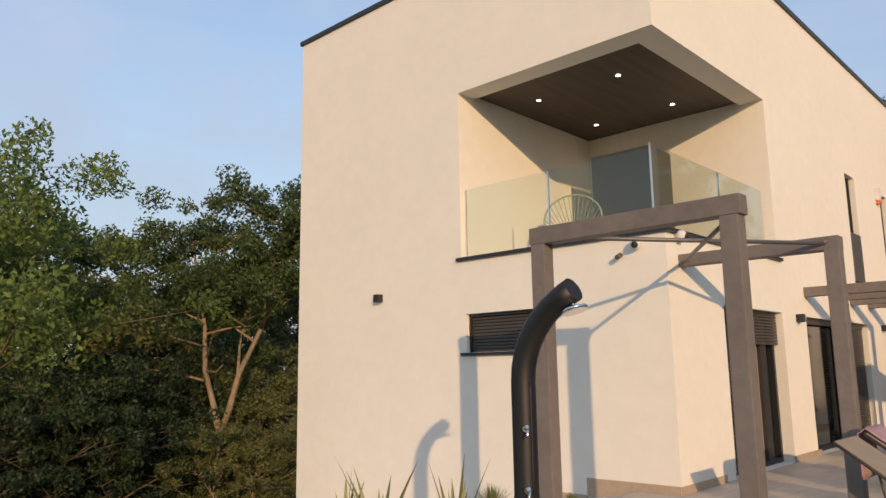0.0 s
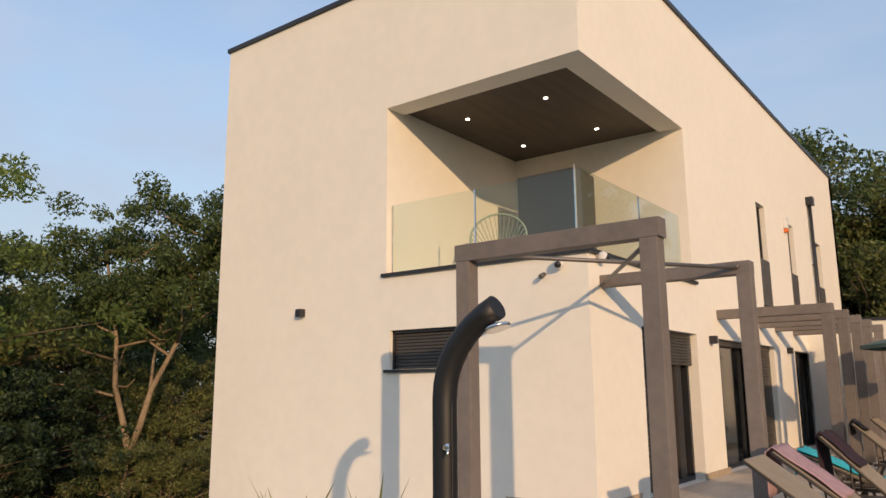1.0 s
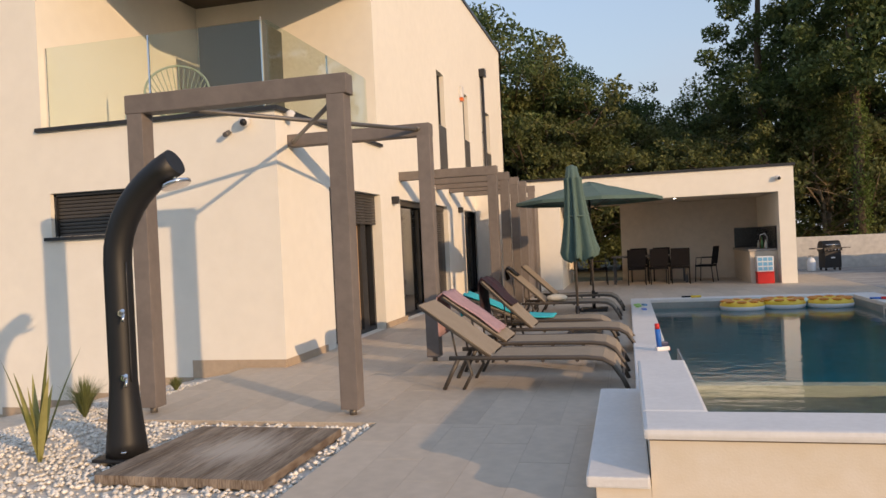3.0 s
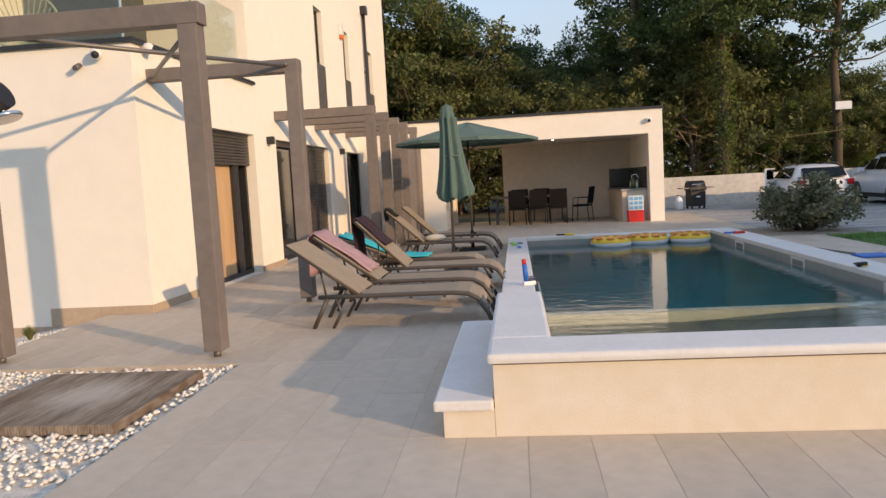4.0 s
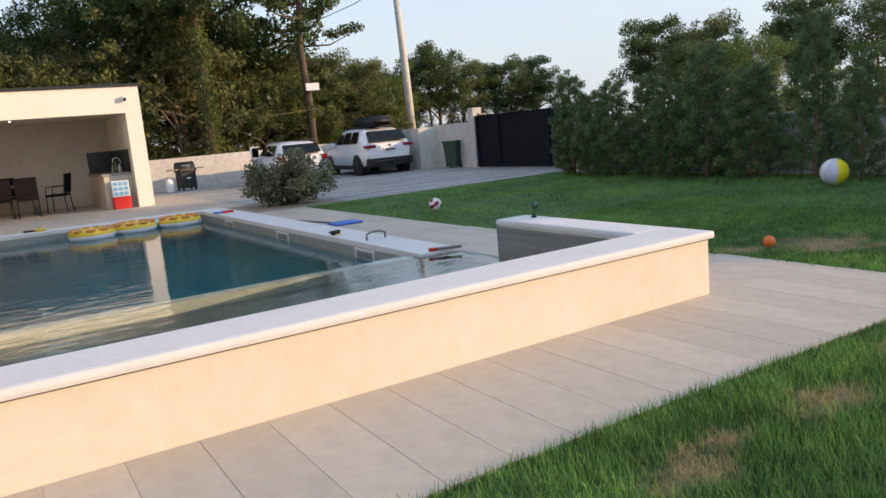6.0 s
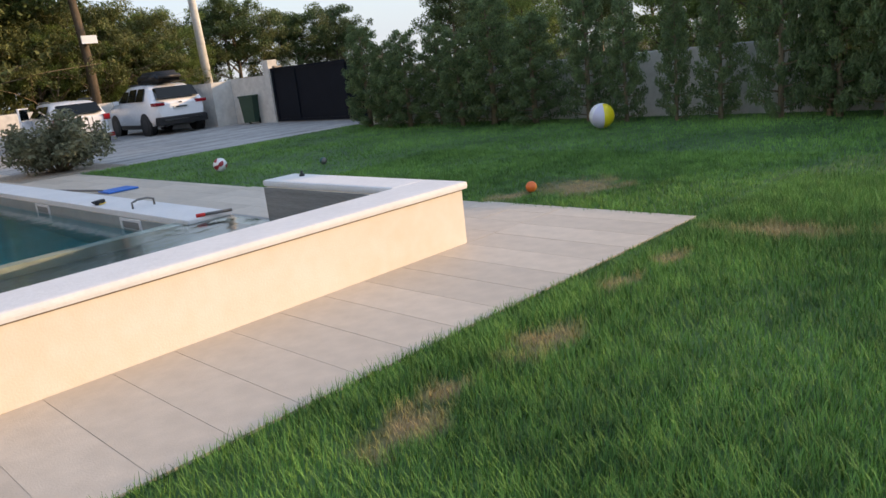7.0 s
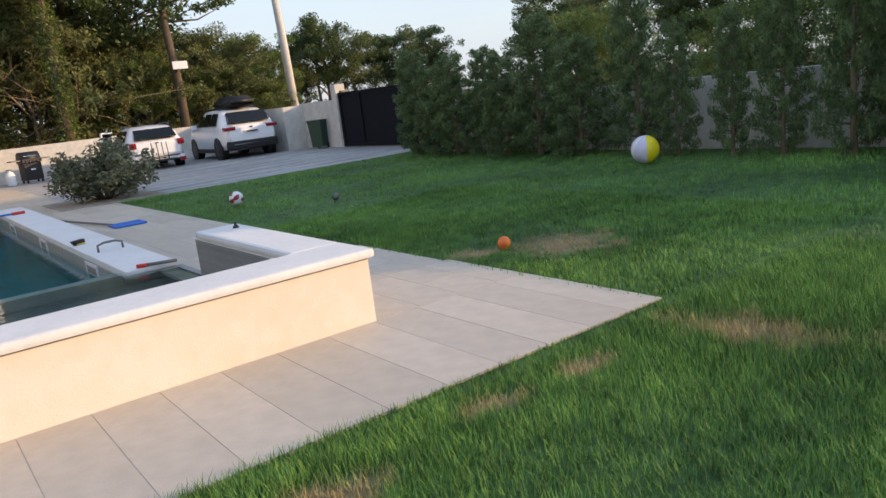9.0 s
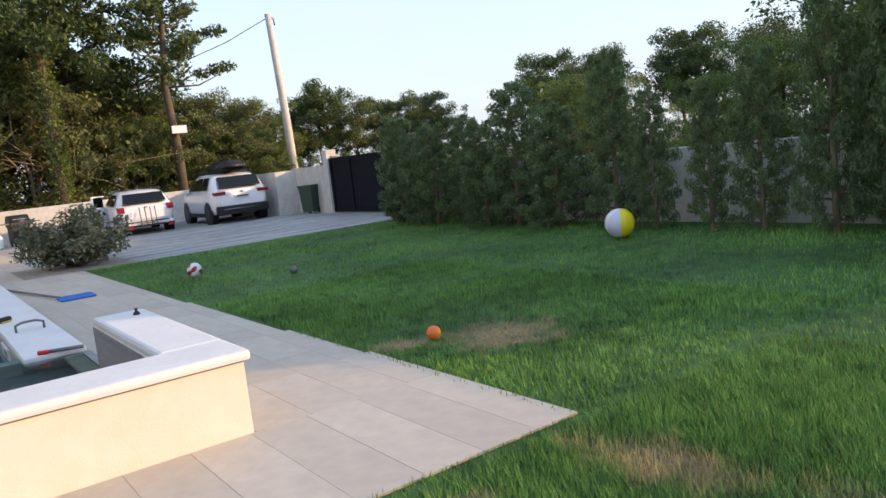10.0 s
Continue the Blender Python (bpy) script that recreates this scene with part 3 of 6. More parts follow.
# ---- vegetation ----
def leaf_cloud(rng, centres, radii, count, size, flat=0.75, droop=0.0, slim=0.45):
    """Many small leaves in clumps: arrays of vertices and quads."""
    centres, radii = np.asarray(centres), np.asarray(radii)
    w = radii ** 2
    pick = rng.choice(len(centres), count, p=w / w.sum())
    d = rng.normal(size=(count, 3))
    d /= np.linalg.norm(d, axis=1, keepdims=True)
    r = rng.random(count) ** 0.45
    p = centres[pick] + d * (radii[pick] * r)[:, None] * np.array([1, 1, flat])
    a = rng.normal(size=(count, 3))
    a[:, 2] -= droop
    a /= np.linalg.norm(a, axis=1, keepdims=True)
    b = np.cross(a, rng.normal(size=(count, 3)))
    b /= np.linalg.norm(b, axis=1, keepdims=True) + 1e-9
    s = size * (0.6 + 0.8 * rng.random(count))[:, None]
    v = np.stack([p - a * s, p + b * s * slim, p + a * s, p - b * s * slim], 1).reshape(-1, 3)
    return v, np.arange(count * 4).reshape(-1, 4)


def branch_tree(rng, height, spread, trunk_r, fork=0.3, limbs=7, lean=0.0, stems=1):
    """Trunk with tapering limbs. Returns the bmesh and the tips where leaves gather."""
    bm = bmesh.new()
    tips = []
    for s in range(stems):
        a0 = rng.random() * 6.28
        off = (lean if stems == 1 else 0.16 * height) * (1 if s else 0.8)
        top = Vector((math.cos(a0 + s * 3.0) * off, math.sin(a0 + s * 3.0) * off, height * (0.8 + 0.1 * rng.random())))
        pts, n = [], 7
        for i in range(n + 1):
            u = i / n
            pts.append(Vector((top.x * u ** 1.3, top.y * u ** 1.3, top.z * u)) + Vector((rng.normal() * 0.03, rng.normal() * 0.03, 0)) * height * 0.35 * (u > 0) * (u < 1))
        rad = [trunk_r * (1 - 0.82 * i / n) for i in range(n + 1)]
        tube(bm, pts, rad, 8)
        tips.append((pts[-1], 0.10 * height))
        for k in range(limbs):
            u = fork + (0.97 - fork) * (k + rng.random() * 0.6) / limbs
            f = u * n
            i = min(int(f), n - 1)
            base = pts[i].lerp(pts[i + 1], f - i)
            a = k * 2.4 + rng.random() * 0.8
            ln = spread * (1.05 - 0.55 * u) * (0.75 + 0.5 * rng.random())
            end = base + Vector((math.cos(a) * ln, math.sin(a) * ln, ln * (0.35 + 0.5 * rng.random())))
            mid = base.lerp(end, 0.5) + Vector((rng.normal(), rng.normal(), rng.normal() + 0.4)) * 0.09 * ln
            r0 = trunk_r * (1 - 0.82 * u) * 0.62
            tube(bm, [base, base.lerp(mid, 0.5) + Vector((0, 0, 0.02 * ln)), mid, end], [r0, r0 * 0.75, r0 * 0.5, r0 * 0.18], 6)
            tips.append((end, 0.085 * height * (0.6 + 0.7 * rng.random())))
            tips.append((mid + Vector((0, 0, 0.1 * ln)), 0.07 * height * (0.6 + 0.7 * rng.random())))
            for q in range(4):
                e2 = mid + Vector((rng.normal(), rng.normal(), 0.5 * rng.random() + 0.2)) * 0.5 * ln
                tube(bm, [mid, mid.lerp(e2, 0.5) + Vector((0, 0, 0.03 * ln)), e2], [r0 * 0.4, r0 * 0.25, r0 * 0.08], 5)
                tips.append((e2, 0.065 * height * (0.6 + 0.7 * rng.random())))
    return bm, tips


def make_tree(seed, height, spread, trunk_r, leaf, bark, leaves, size, label, fork=0.3, limbs=7, stems=1, droop=0.0, low=False, category="tree"):
    rng = np.random.default_rng(seed)
    tree = thing("tree", label, category, group="woodland trees")
    bm, tips = branch_tree(rng, height, spread, trunk_r, fork, limbs, 0.05 * height, stems)
    part("trunk", bm, bark, tree)
    c = [tuple(t[0]) for t in tips]
    r = [t[1] for t in tips]
    if low:
        for k in range(24):
            a = rng.random() * 6.28
            d = spread * (0.3 + 0.5 * rng.random())
            c.append((math.cos(a) * d, math.sin(a) * d, height * (0.06 + 0.3 * rng.random())))
            r.append(0.075 * height)
    v, f = leaf_cloud(rng, c, r, leaves, size, 0.8, droop)
    crown = new("crown", quads_mesh("crown", v, f, leaf))
    crown.parent = tree
    return tree


def scatter(kinds, spots):
    """Place each kind first where it is, then copies of it. A spot: kind, x, y, z, turn, scale."""
    for k, x, y, z, rz, s in spots:
        t = kinds[k]
        m = pose(x, y, z, 0, 0, rz)
        if t.get("placed") is None:
            t["placed"] = 1
            t.matrix_basis = m @ Matrix.Diagonal((s, s, s, 1))
        else:
            c = copy_thing(t, m)
            c.scale = (s, s, s)


KINDS = {
    "oak": make_tree(1, 9.0, 3.4, 0.20, OAK, BARK_DARK, 17000, 0.085, "leafy green oak tree at the edge of the woods", 0.28, 13),
    "oak_b": make_tree(2, 9.5, 3.2, 0.19, OAK, BARK, 16000, 0.09, "green oak tree with a pale trunk", 0.33, 12),
    "olive": make_tree(3, 8.5, 3.3, 0.16, OLIVE, BARK_DARK, 16000, 0.085, "yellowish late-summer tree with pale branches", 0.2, 12, low=True),
    "scrub": make_tree(4, 5.5, 2.8, 0.09, OLIVE, BARK, 12000, 0.08, "dense low scrub tree with olive-brown leaves", 0.08, 13, low=True, stems=2),
    "fork": make_tree(5, 9.6, 2.7, 0.19, OAK, BARK, 8000, 0.085, "forked oak with two bare pale stems and a thin crown", 0.5, 9, stems=2),
    "acacia": make_tree(6, 9.5, 3.6, 0.20, ACACIA, BARK_DARK, 24000, 0.075, "light green acacia with feathery drooping leaves", 0.22, 15, droop=0.5),
    # thicket with shade-dark leaves, for the unlit understory
    "shaded_thicket": make_tree(8, 5.0, 2.6, 0.09, SHADED_LEAF, BARK_DARK, 16000, 0.08, "dense thicket under the trees, its shade put into dark leaves", 0.06, 14, low=True, stems=2, category="thicket"),
}
rs = random.Random(11)
spots = []
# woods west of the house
spots += [("fork", -24.0, 22.0, -2.2, 20, 0.95), ("acacia", -16.4, 5.0, -2.0, 60, 0.9), ("acacia", -20.5, 5.2, -2.0, 120, 1.0), ("oak", -21.5, 12.2, -2.2, 75, 0.74), ("oak_b", -22.5, 15.6, -2.2, 175, 0.86), ("shaded_thicket", -13.6, 5.6, -1.9, 20, 0.62), ("shaded_thicket", -14.4, 7.3, -1.9, 140, 0.66), ("shaded_thicket", -16.6, 8.9, -2.0, 250, 0.74), ("shaded_thicket", -13.4, 3.9, -1.9, 80, 0.6), ("scrub", -17.5, 12.5, -2.0, 115, 0.75), ("oak", -21.5, 19.5, -2.2, 40, 1.0),
          ("oak_b", -19.0, 21.5, -2.2, 80, 1.02), ("oak", -24.5, 15.0, -2.2, 200, 0.86), ("scrub", -13.3, 9.9, -1.7, 30, 0.34), ("scrub", -13.4, 8.9, -1.7, 130, 0.36), ("scrub", -13.0, 11.3, -1.7, 70, 0.36), ("scrub", -20.2, 16.0, -2.2, 130, 0.9),
          ("scrub", -16.2, 21.5, -2.2, 230, 0.8), ("scrub", -20.0, 17.8, -2.2, 10, 1.0), ("scrub", -16.3, 11.6, -2.0, 50, 0.6), ("scrub", -22.0, 11.5, -2.2, 90, 1.1),
          ("scrub", -17.0, 19.8, -2.2, 90, 1.0), ("oak_b", -26.0, 10.0, -2.2, 10, 1.0), ("oak", -24.0, 4.0, -2.0, 70, 0.9), ("scrub", -20.0, 9.0, -2.1, 70, 1.1)]
# woods behind the pool house and the drive
for i in range(30):
    u = i / 29
    x, y = -9 + 38 * u, 35 - 1.0 * u + rs.uniform(-1.5, 1.5)
    spots.append((rs.choice(["oak", "oak_b", "olive", "olive"]), x + rs.uniform(-0.8, 0.8), y, -0.1, rs.uniform(0, 360), rs.uniform(0.8, 0.98) * (1.12 if u < 0.2 else 0.97 if u < 0.42 else 1.0 if u < 0.55 else 0.62)))
for i in range(20):
    u = i / 25
    spots.append(("scrub" if u < 0.56 else "acacia", -8 + 35 * u + rs.uniform(-0.6, 0.6), 31.5 - 0.5 * u + rs.uniform(-0.8, 0.8), -0.1, rs.uniform(0, 360), rs.uniform(0.75, 1.1) * (1.0 if u < 0.56 else 0.42)))
# beyond the gate and the hedge
for i in range(16):
    u = i / 15
    spots.append((rs.choice(["fork", "oak_b", "olive"]), 33 + rs.uniform(-3, 3), 31 - 28 * u, -0.3, rs.uniform(0, 360), rs.uniform(0.55, 0.75) * (1.0 if u < 0.4 else 0.82)))
# sunlit scrub close behind the garden wall, and taller trees past it
for i in range(15):
    u = i / 14
    spots.append((rs.choice(["acacia", "scrub", "acacia"]), 16.6 + rs.uniform(-0.9, 1.6), 14.0 - 12 * u, -0.3, rs.uniform(0, 360), rs.uniform(0.21, 0.31) * (1.0 + 0.6 * max(0.0, u - 0.45))))
spots += [("fork", 20.5, 6.3, -0.2, 30, 0.5), ("fork", 20.5, 3.6, -0.2, 100, 0.8), ("oak_b", 20.0, 1.8, -0.2, 10, 0.7), ("olive", 17.8, 3.6, -0.3, 50, 0.60), ("oak_b", 17.6, 1.6, -0.3, 150, 0.64), ("acacia", 17.6, 2.4, -0.3, 90, 0.5), ("fork", 18.8, 6.4, -0.3, 210, 0.60), ("oak", -4.6, 31.5, -0.1, 10, 1.3), ("olive", -1.6, 31.6, -0.1, 100, 1.2),
          ("oak_b", -6.5, 32.5, -0.1, 200, 1.15)]
# sunlit trees between the ivy-clad trunks and the pole
spots += [(k, x, y, -0.1, a, q) for k, x, y, a, q in (("olive", 11.6, 32.2, 20, 0.66), ("oak_b", 12.6, 33.4, 140, 0.62), ("olive", 13.9, 31.8, 80, 0.64), ("olive", 15.3, 32.6, 260, 0.62), ("olive", 16.6, 31.6, 310, 0.56),
          ("acacia", 17.6, 32.8, 50, 0.5), ("scrub", 12.4, 30.6, 90, 0.7), ("scrub", 14.6, 30.8, 190, 0.66), ("scrub", 16.2, 30.6, 10, 0.6))]
scatter(KINDS, spots)


def forked_tree(x, y, z):
    """A pale oak that splits low down into two long bare stems."""
    rng = np.random.default_rng(31)
    t = thing("tree", "forked oak with two pale bare stems and a thin leafy crown", "tree", pose(x, y, z, 0, 0, 41), "woodland trees")
    bm = bmesh.new()
    stems = [[(0, 0, 0), (0.02, 0, 0.9), (-0.16, 0.1, 1.5), (-0.42, 0.1, 2.4), (-0.5, 0.2, 3.5), (-0.75, 0.3, 4.6), (-0.9, 0.2, 5.6)],
             [(0.02, 0, 0.8), (0.28, -0.1, 1.5), (0.45, 0.0, 2.3), (0.95, 0.1, 3.4), (1.2, 0.2, 4.4), (1.35, 0.1, 5.2), (1.7, 0.0, 6.1)],
             [(0.42, 0, 2.2), (0.36, 0.3, 3.0), (0.5, 0.4, 4.0), (0.35, 0.5, 5.2)]]
    stems = [[(q[0], q[1], q[2] + (0.72 if q[2] > 0 else 0)) for q in s] for s in stems]
    c, r = [], []
    for s, r0 in zip(stems, (0.105, 0.088, 0.045)):
        n = len(s)
        tube(bm, s, [r0 * (1 - 0.8 * i / (n - 1)) for i in range(n)], 9)
        c.append(s[-1])
        r.append(0.5)
        for k in range(13):
            u = (0.45 + 0.55 * k / 12) * (n - 1)
            i = min(int(u), n - 2)
            b = Vector(s[i]).lerp(Vector(s[i + 1]), u - i)
            a, ln = k * 2.4 + r0 * 30, rng.uniform(0.8, 2.0)
            e = b + Vector((math.cos(a) * ln, math.sin(a) * ln, ln * rng.uniform(0.15, 0.7)))
            m = b.lerp(e, 0.5) + Vector((rng.normal(), rng.normal(), rng.normal())) * 0.1
            tube(bm, [b, m, e], [0.04, 0.025, 0.008], 5)
            if e.z > 3.4:
                for q in (m + Vector((0, 0, 0.2)), e, e + Vector((rng.normal(), rng.normal(), rng.normal() + 0.4)) * 0.4):
                    c.append(tuple(q))
                    r.append(rng.uniform(0.28, 0.55))
    part("trunk", bm, BARK, t)
    for k in range(85):
        x = rng.uniform(-1.9, 2.9)
        top = 7.75 - 0.12 * (x - 1.6) ** 2
        c.append((x, rng.uniform(-1.3, 1.3), rng.uniform(4.9, top)))
        r.append(rng.uniform(0.24, 0.46))
    v, f = leaf_cloud(rng, c, r, 36000, 0.056, 0.75)
    ob = new("crown", quads_mesh("crown", v, f, OAK))
    ob.parent = t


FORK_SPOT = (-15.0, 9.94, -1.64)
forked_tree(*FORK_SPOT)
# tall tree with climbing ivy beside the pool house
big = make_tree(21, 14.5, 4.0, 0.3, OAK, BARK_DARK, 34000, 0.1, "tall dark tree with ivy climbing its trunk", 0.2, 14)
big.matrix_basis = pose(10.3, 31.5, -0.1, 0, 0, 40)


def conifer(seed, height):
    rng = np.random.default_rng(seed)
    tree = thing("hedge_conifer", "tall dark green feathery conifer in the boundary hedge", "conifer", group="hedge along the garden wall")
    bm = bmesh.new()
    tube(bm, [(0, 0, -0.05), (0.02, 0, height * 0.5), (0, 0.02, height * 0.95)], [0.05, 0.03, 0.006], 7)
    c, r = [], []
    for k in range(46):
        z = height * (0.025 + 0.945 * k / 45)
        ln = (0.42 * (1 - k / 50) ** 0.5 * min(1.0, 0.8 + k / 60) + 0.05) * (0.75 + 0.5 * rng.random())
        a = k * 2.4
        e = (math.cos(a) * ln, math.sin(a) * ln, z + 0.25 * ln)
        tube(bm, [(0, 0, z), (e[0] * 0.5, e[1] * 0.5, z + 0.08 * ln), e], [0.012, 0.008, 0.003], 4)
        for q in (0.45, 0.75, 1.0):
            c.append((e[0] * q, e[1] * q, z + 0.25 * ln * q))
            r.append(0.085 * min(1.25, 0.8 + k / 50) * (1.15 - 0.45 * k / 45))
    part("trunk", bm, BARK, tree)
    v, f = leaf_cloud(rng, c, r, 14000, 0.033, 1.25, -1.2, 0.24)
    ob = new("crown", quads_mesh("crown", v, f, CONIFER))
    ob.parent = tree
    return tree


hk = {i: conifer(40 + i, 2.2) for i in range(3)}
hs = []
y = 12.9
i = 0
while y > 0.7:
    hs.append((i % 3, 12.45 + rs.uniform(-0.12, 0.12), y, -0.02, rs.uniform(0, 360), rs.uniform(0.8, 1.14) * (0.86 + 0.022 * (12.9 - y) + (0.2 if y < 4.5 else 0.0))))
    y -= rs.choice((0.55, 0.65, 0.8, 0.95)) if y < 9.5 else rs.choice((0.45, 0.55, 0.7))
    i += 1
hs += [(1, 12.42, 3.75, -0.02, 60, 1.08), (2, 12.36, 3.2, -0.02, 200, 1.12), (0, 12.4, 2.6, -0.02, 310, 1.1)]
scatter(hk, hs)
slim = random.Random(4)
for o in [o for o in scene.objects if o.name.startswith("hedge_conifer")]:
    w = slim.uniform(0.62, 0.92) if o.location.y < 8.2 else slim.uniform(1.15, 1.45)
    o.scale = (o.scale[2] * w, o.scale[2] * w, o.scale[2])


def ivy_tree(x, y):
    rng = np.random.default_rng(61)
    t = thing("tree", "tall straight tree trunk wrapped in bright green ivy", "tree", pose(x, y, -0.1), "woodland trees")
    bm = bmesh.new()
    tube(bm, [(0, 0, 0), (0.1, 0, 4.0), (0.0, 0.1, 8.0), (0.2, 0, 12.5)], [0.2, 0.17, 0.13, 0.04], 9)
    part("trunk", bm, BARK_DARK, t)
    c = [(0.1 * rng.normal() + 0.08, 0.1 * rng.normal(), 0.4 + 0.17 * k) for k in range(42)]
    r = [rng.uniform(0.24, 0.42) for _ in c]
    v, f = leaf_cloud(rng, c, r, 5000, 0.055, 1.1)
    ob = new("ivy", quads_mesh("ivy", v, f, ACACIA))
    ob.parent = t
    c, r = [], []
    for k in range(34):
        a, d = k * 2.4, rng.uniform(0.6, 2.6)
        c.append((math.cos(a) * d, math.sin(a) * d, 6.2 + 6.2 * k / 34 - 0.3 * d))
        r.append(rng.uniform(0.45, 0.85))
    v, f = leaf_cloud(rng, c, r, 15000, 0.085, 0.7)
    ob = new("crown", quads_mesh("crown", v, f, OAK))
    ob.parent = t


ivy_tree(8.95, 28.0)
ivy_tree(6.4, 30.2)

# ---- house fittings ----
def shutter(parent, along, u0, u1, face, z0, z1, name="roller_shutter"):
    """A lowered roller shutter of narrow slats, facing out at the given plane."""
    n = max(1, round((z1 - z0) / 0.045))
    h = (z1 - z0) / n
    bm = bmesh.new()
    for i in range(n):
        a, b = z0 + i * h, z0 + (i + 1) * h - 0.004
        prof = [(-0.012, a), (-0.002, a + 0.004), (0.0, (a + b) / 2), (-0.003, b - 0.004), (-0.012, b)]
        rows = []
        for d, z in prof:
            if along == "x":
                rows.append([bm.verts.new((u0, face - d, z)), bm.verts.new((u1, face - d, z))])
            else:
                rows.append([bm.verts.new((face + d, u0, z)), bm.verts.new((face + d, u1, z))])
        for p, q in zip(rows, rows[1:]):
            bm.faces.new((p[0], p[1], q[1], q[0]))
    return part(name, bm, SHUTTER, parent, "dark grey roller shutter slats")


def frame_bars(parent, along, u0, u1, t0, t1, z0, z1, w=0.06, name="frame"):
    for a, b, c, d in ((u0, u0 + w, z0, z1), (u1 - w, u1, z0, z1), (u0 + w, u1 - w, z0, z0 + w), (u0 + w, u1 - w, z1 - w, z1)):
        boxes(name, ANTHRACITE, parent, (a, b, t0, t1, c, d) if along == "x" else (t0, t1, a, b, c, d))


gw = thing("window_gable", "dark roller-shuttered kitchen window in the gable wall", "window", kind="structure")
shutter(gw, "x", GWIN[0], GWIN[1], GY + 0.10, GWIN[2], GWIN[3])
boxes("backing", ANTHRACITE, gw, (GWIN[0], GWIN[1], GY + 0.14, GY + 0.2, GWIN[2], GWIN[3]))
boxes("sill", ANTHRACITE, gw, (GWIN[0] - 0.08, GWIN[1] + 0.08, GY - 0.05, GY + 0.1, GWIN[2] - 0.045, GWIN[2] - 0.004))
boxes("rail", ANTHRACITE, gw, (GWIN[0], GWIN[0] + 0.03, GY + 0.06, GY + 0.098, GWIN[2], GWIN[3]), (GWIN[0], GWIN[1], GY + 0.06, GY + 0.098, GWIN[3] - 0.04, GWIN[3] - 0.002))

CURTAIN = material("sheer_curtain", (0.55, 0.50, 0.42), 0.9, vary=0.1, scale=2, stretch=(1, 8, 0.5))
WOOD_DOOR = material("light_wood_panel", (0.50, 0.33, 0.18), 0.6, vary=0.15, scale=1.2, stretch=(1, 1, 0.2))
for i, (y0, y1, z0, z1) in enumerate(DOORS):
    d = thing(f"door_{i + 1}", "anthracite framed sliding terrace door with a roller shutter", "door", kind="structure")
    xf = FX - 0.16
    frame_bars(d, "y", y0, y1, xf - 0.10, xf, 0.0, z1 - 0.003, 0.07)
    mid = (y0 + y1) / 2 if i else 10.42
    boxes("mullion", ANTHRACITE, d, (xf - 0.08, xf - 0.003, mid - 0.04, mid + 0.04, 0.06, z1 - 0.07))
    if i == 0:
        shutter(d, "y", y0 + 0.03, mid - 0.02, FX - 0.09, 0.05, z1)
        shutter(d, "y", mid - 0.02, y1 - 0.03, FX - 0.09, 1.68, z1)
        boxes("door_leaf", WOOD_DOOR, d, (xf - 0.06, xf - 0.03, 10.48, 11.24, 0.07, 2.05), label="pale wooden inner panel")
        boxes("leaf_frame", ANTHRACITE, d, (xf - 0.08, xf + 0.02, 11.24, 11.46, 0.07, 1.68))
    elif i == 1:
        boxes("pane", DARK_GLASS, d, (xf - 0.06, xf - 0.04, y0 + 0.07, mid - 0.04, 0.07, z1 - 0.08))
        boxes("shutter_box", SHUTTER, d, (xf - 0.02, FX - 0.08, y0 + 0.02, y1 - 0.02, z1 - 0.10, z1 - 0.004))
        shutter(d, "y", mid - 0.1, y1 - 0.03, FX - 0.09, 0.05, z1 - 0.1)
    else:
        for a, b in ((y0 + 0.07, mid - 0.04), (mid + 0.04, y1 - 0.07)):
            boxes("pane", DARK_GLASS, d, (xf - 0.06, xf - 0.04, a, b, 0.07, z1 - 0.08))
            frame_bars(d, "y", a, b, xf - 0.09, xf - 0.003, 0.07, z1 - 0.08, 0.05, "sash")
for i, (y0, y1, z0, z1) in enumerate(UPPER):
    w = thing(f"window_{i + 1}", "tall narrow anthracite upstairs window with a low grey balustrade panel", "window", kind="structure")
    frame_bars(w, "y", y0, y1, FX - 0.16, FX - 0.10, z0, z1 - 0.003, 0.05)
    boxes("pane", DARK_GLASS, w, (FX - 0.14, FX - 0.12, y0 + 0.05, y1 - 0.05, z0 + 0.05, z1 - 0.05))
    boxes("balustrade", STEEL, w, (FX - 0.01, FX + 0.012, y0 + 0.01, y1 + 0.02, z0, z0 + 0.95))
    boxes("sill", ANTHRACITE, w, (FX - 0.1, FX + 0.04, y0 - 0.03, y1 + 0.03, z0 - 0.03, z0 - 0.003))

# plinth tiles, stepping down along the gable wall with the ground
plinth = thing("plinth", "beige tile skirting along the foot of the walls", "skirting", kind="structure")
x = FX
while x > HX0:
    w = 0.6 if x > -3.2 else 0.55
    z = fall(x - w, GY) if x < -3.2 else 0.0
    boxes("tile", PLINTH, plinth, (x - w + 0.003, x, GY - 0.014, GY - 0.001, z - 0.12, z + 0.09))
    x -= w
y = GY
while y < 20.0:
    b = min(y + 0.6, 20.0)
    if not any(p[0] - 0.05 < (y + b) / 2 < p[1] + 0.05 for p in DOORS):
        boxes("tile", PLINTH, plinth, (FX + 0.001, FX + 0.014, y + 0.001, b - 0.002, -0.05, 0.09))
    y = b

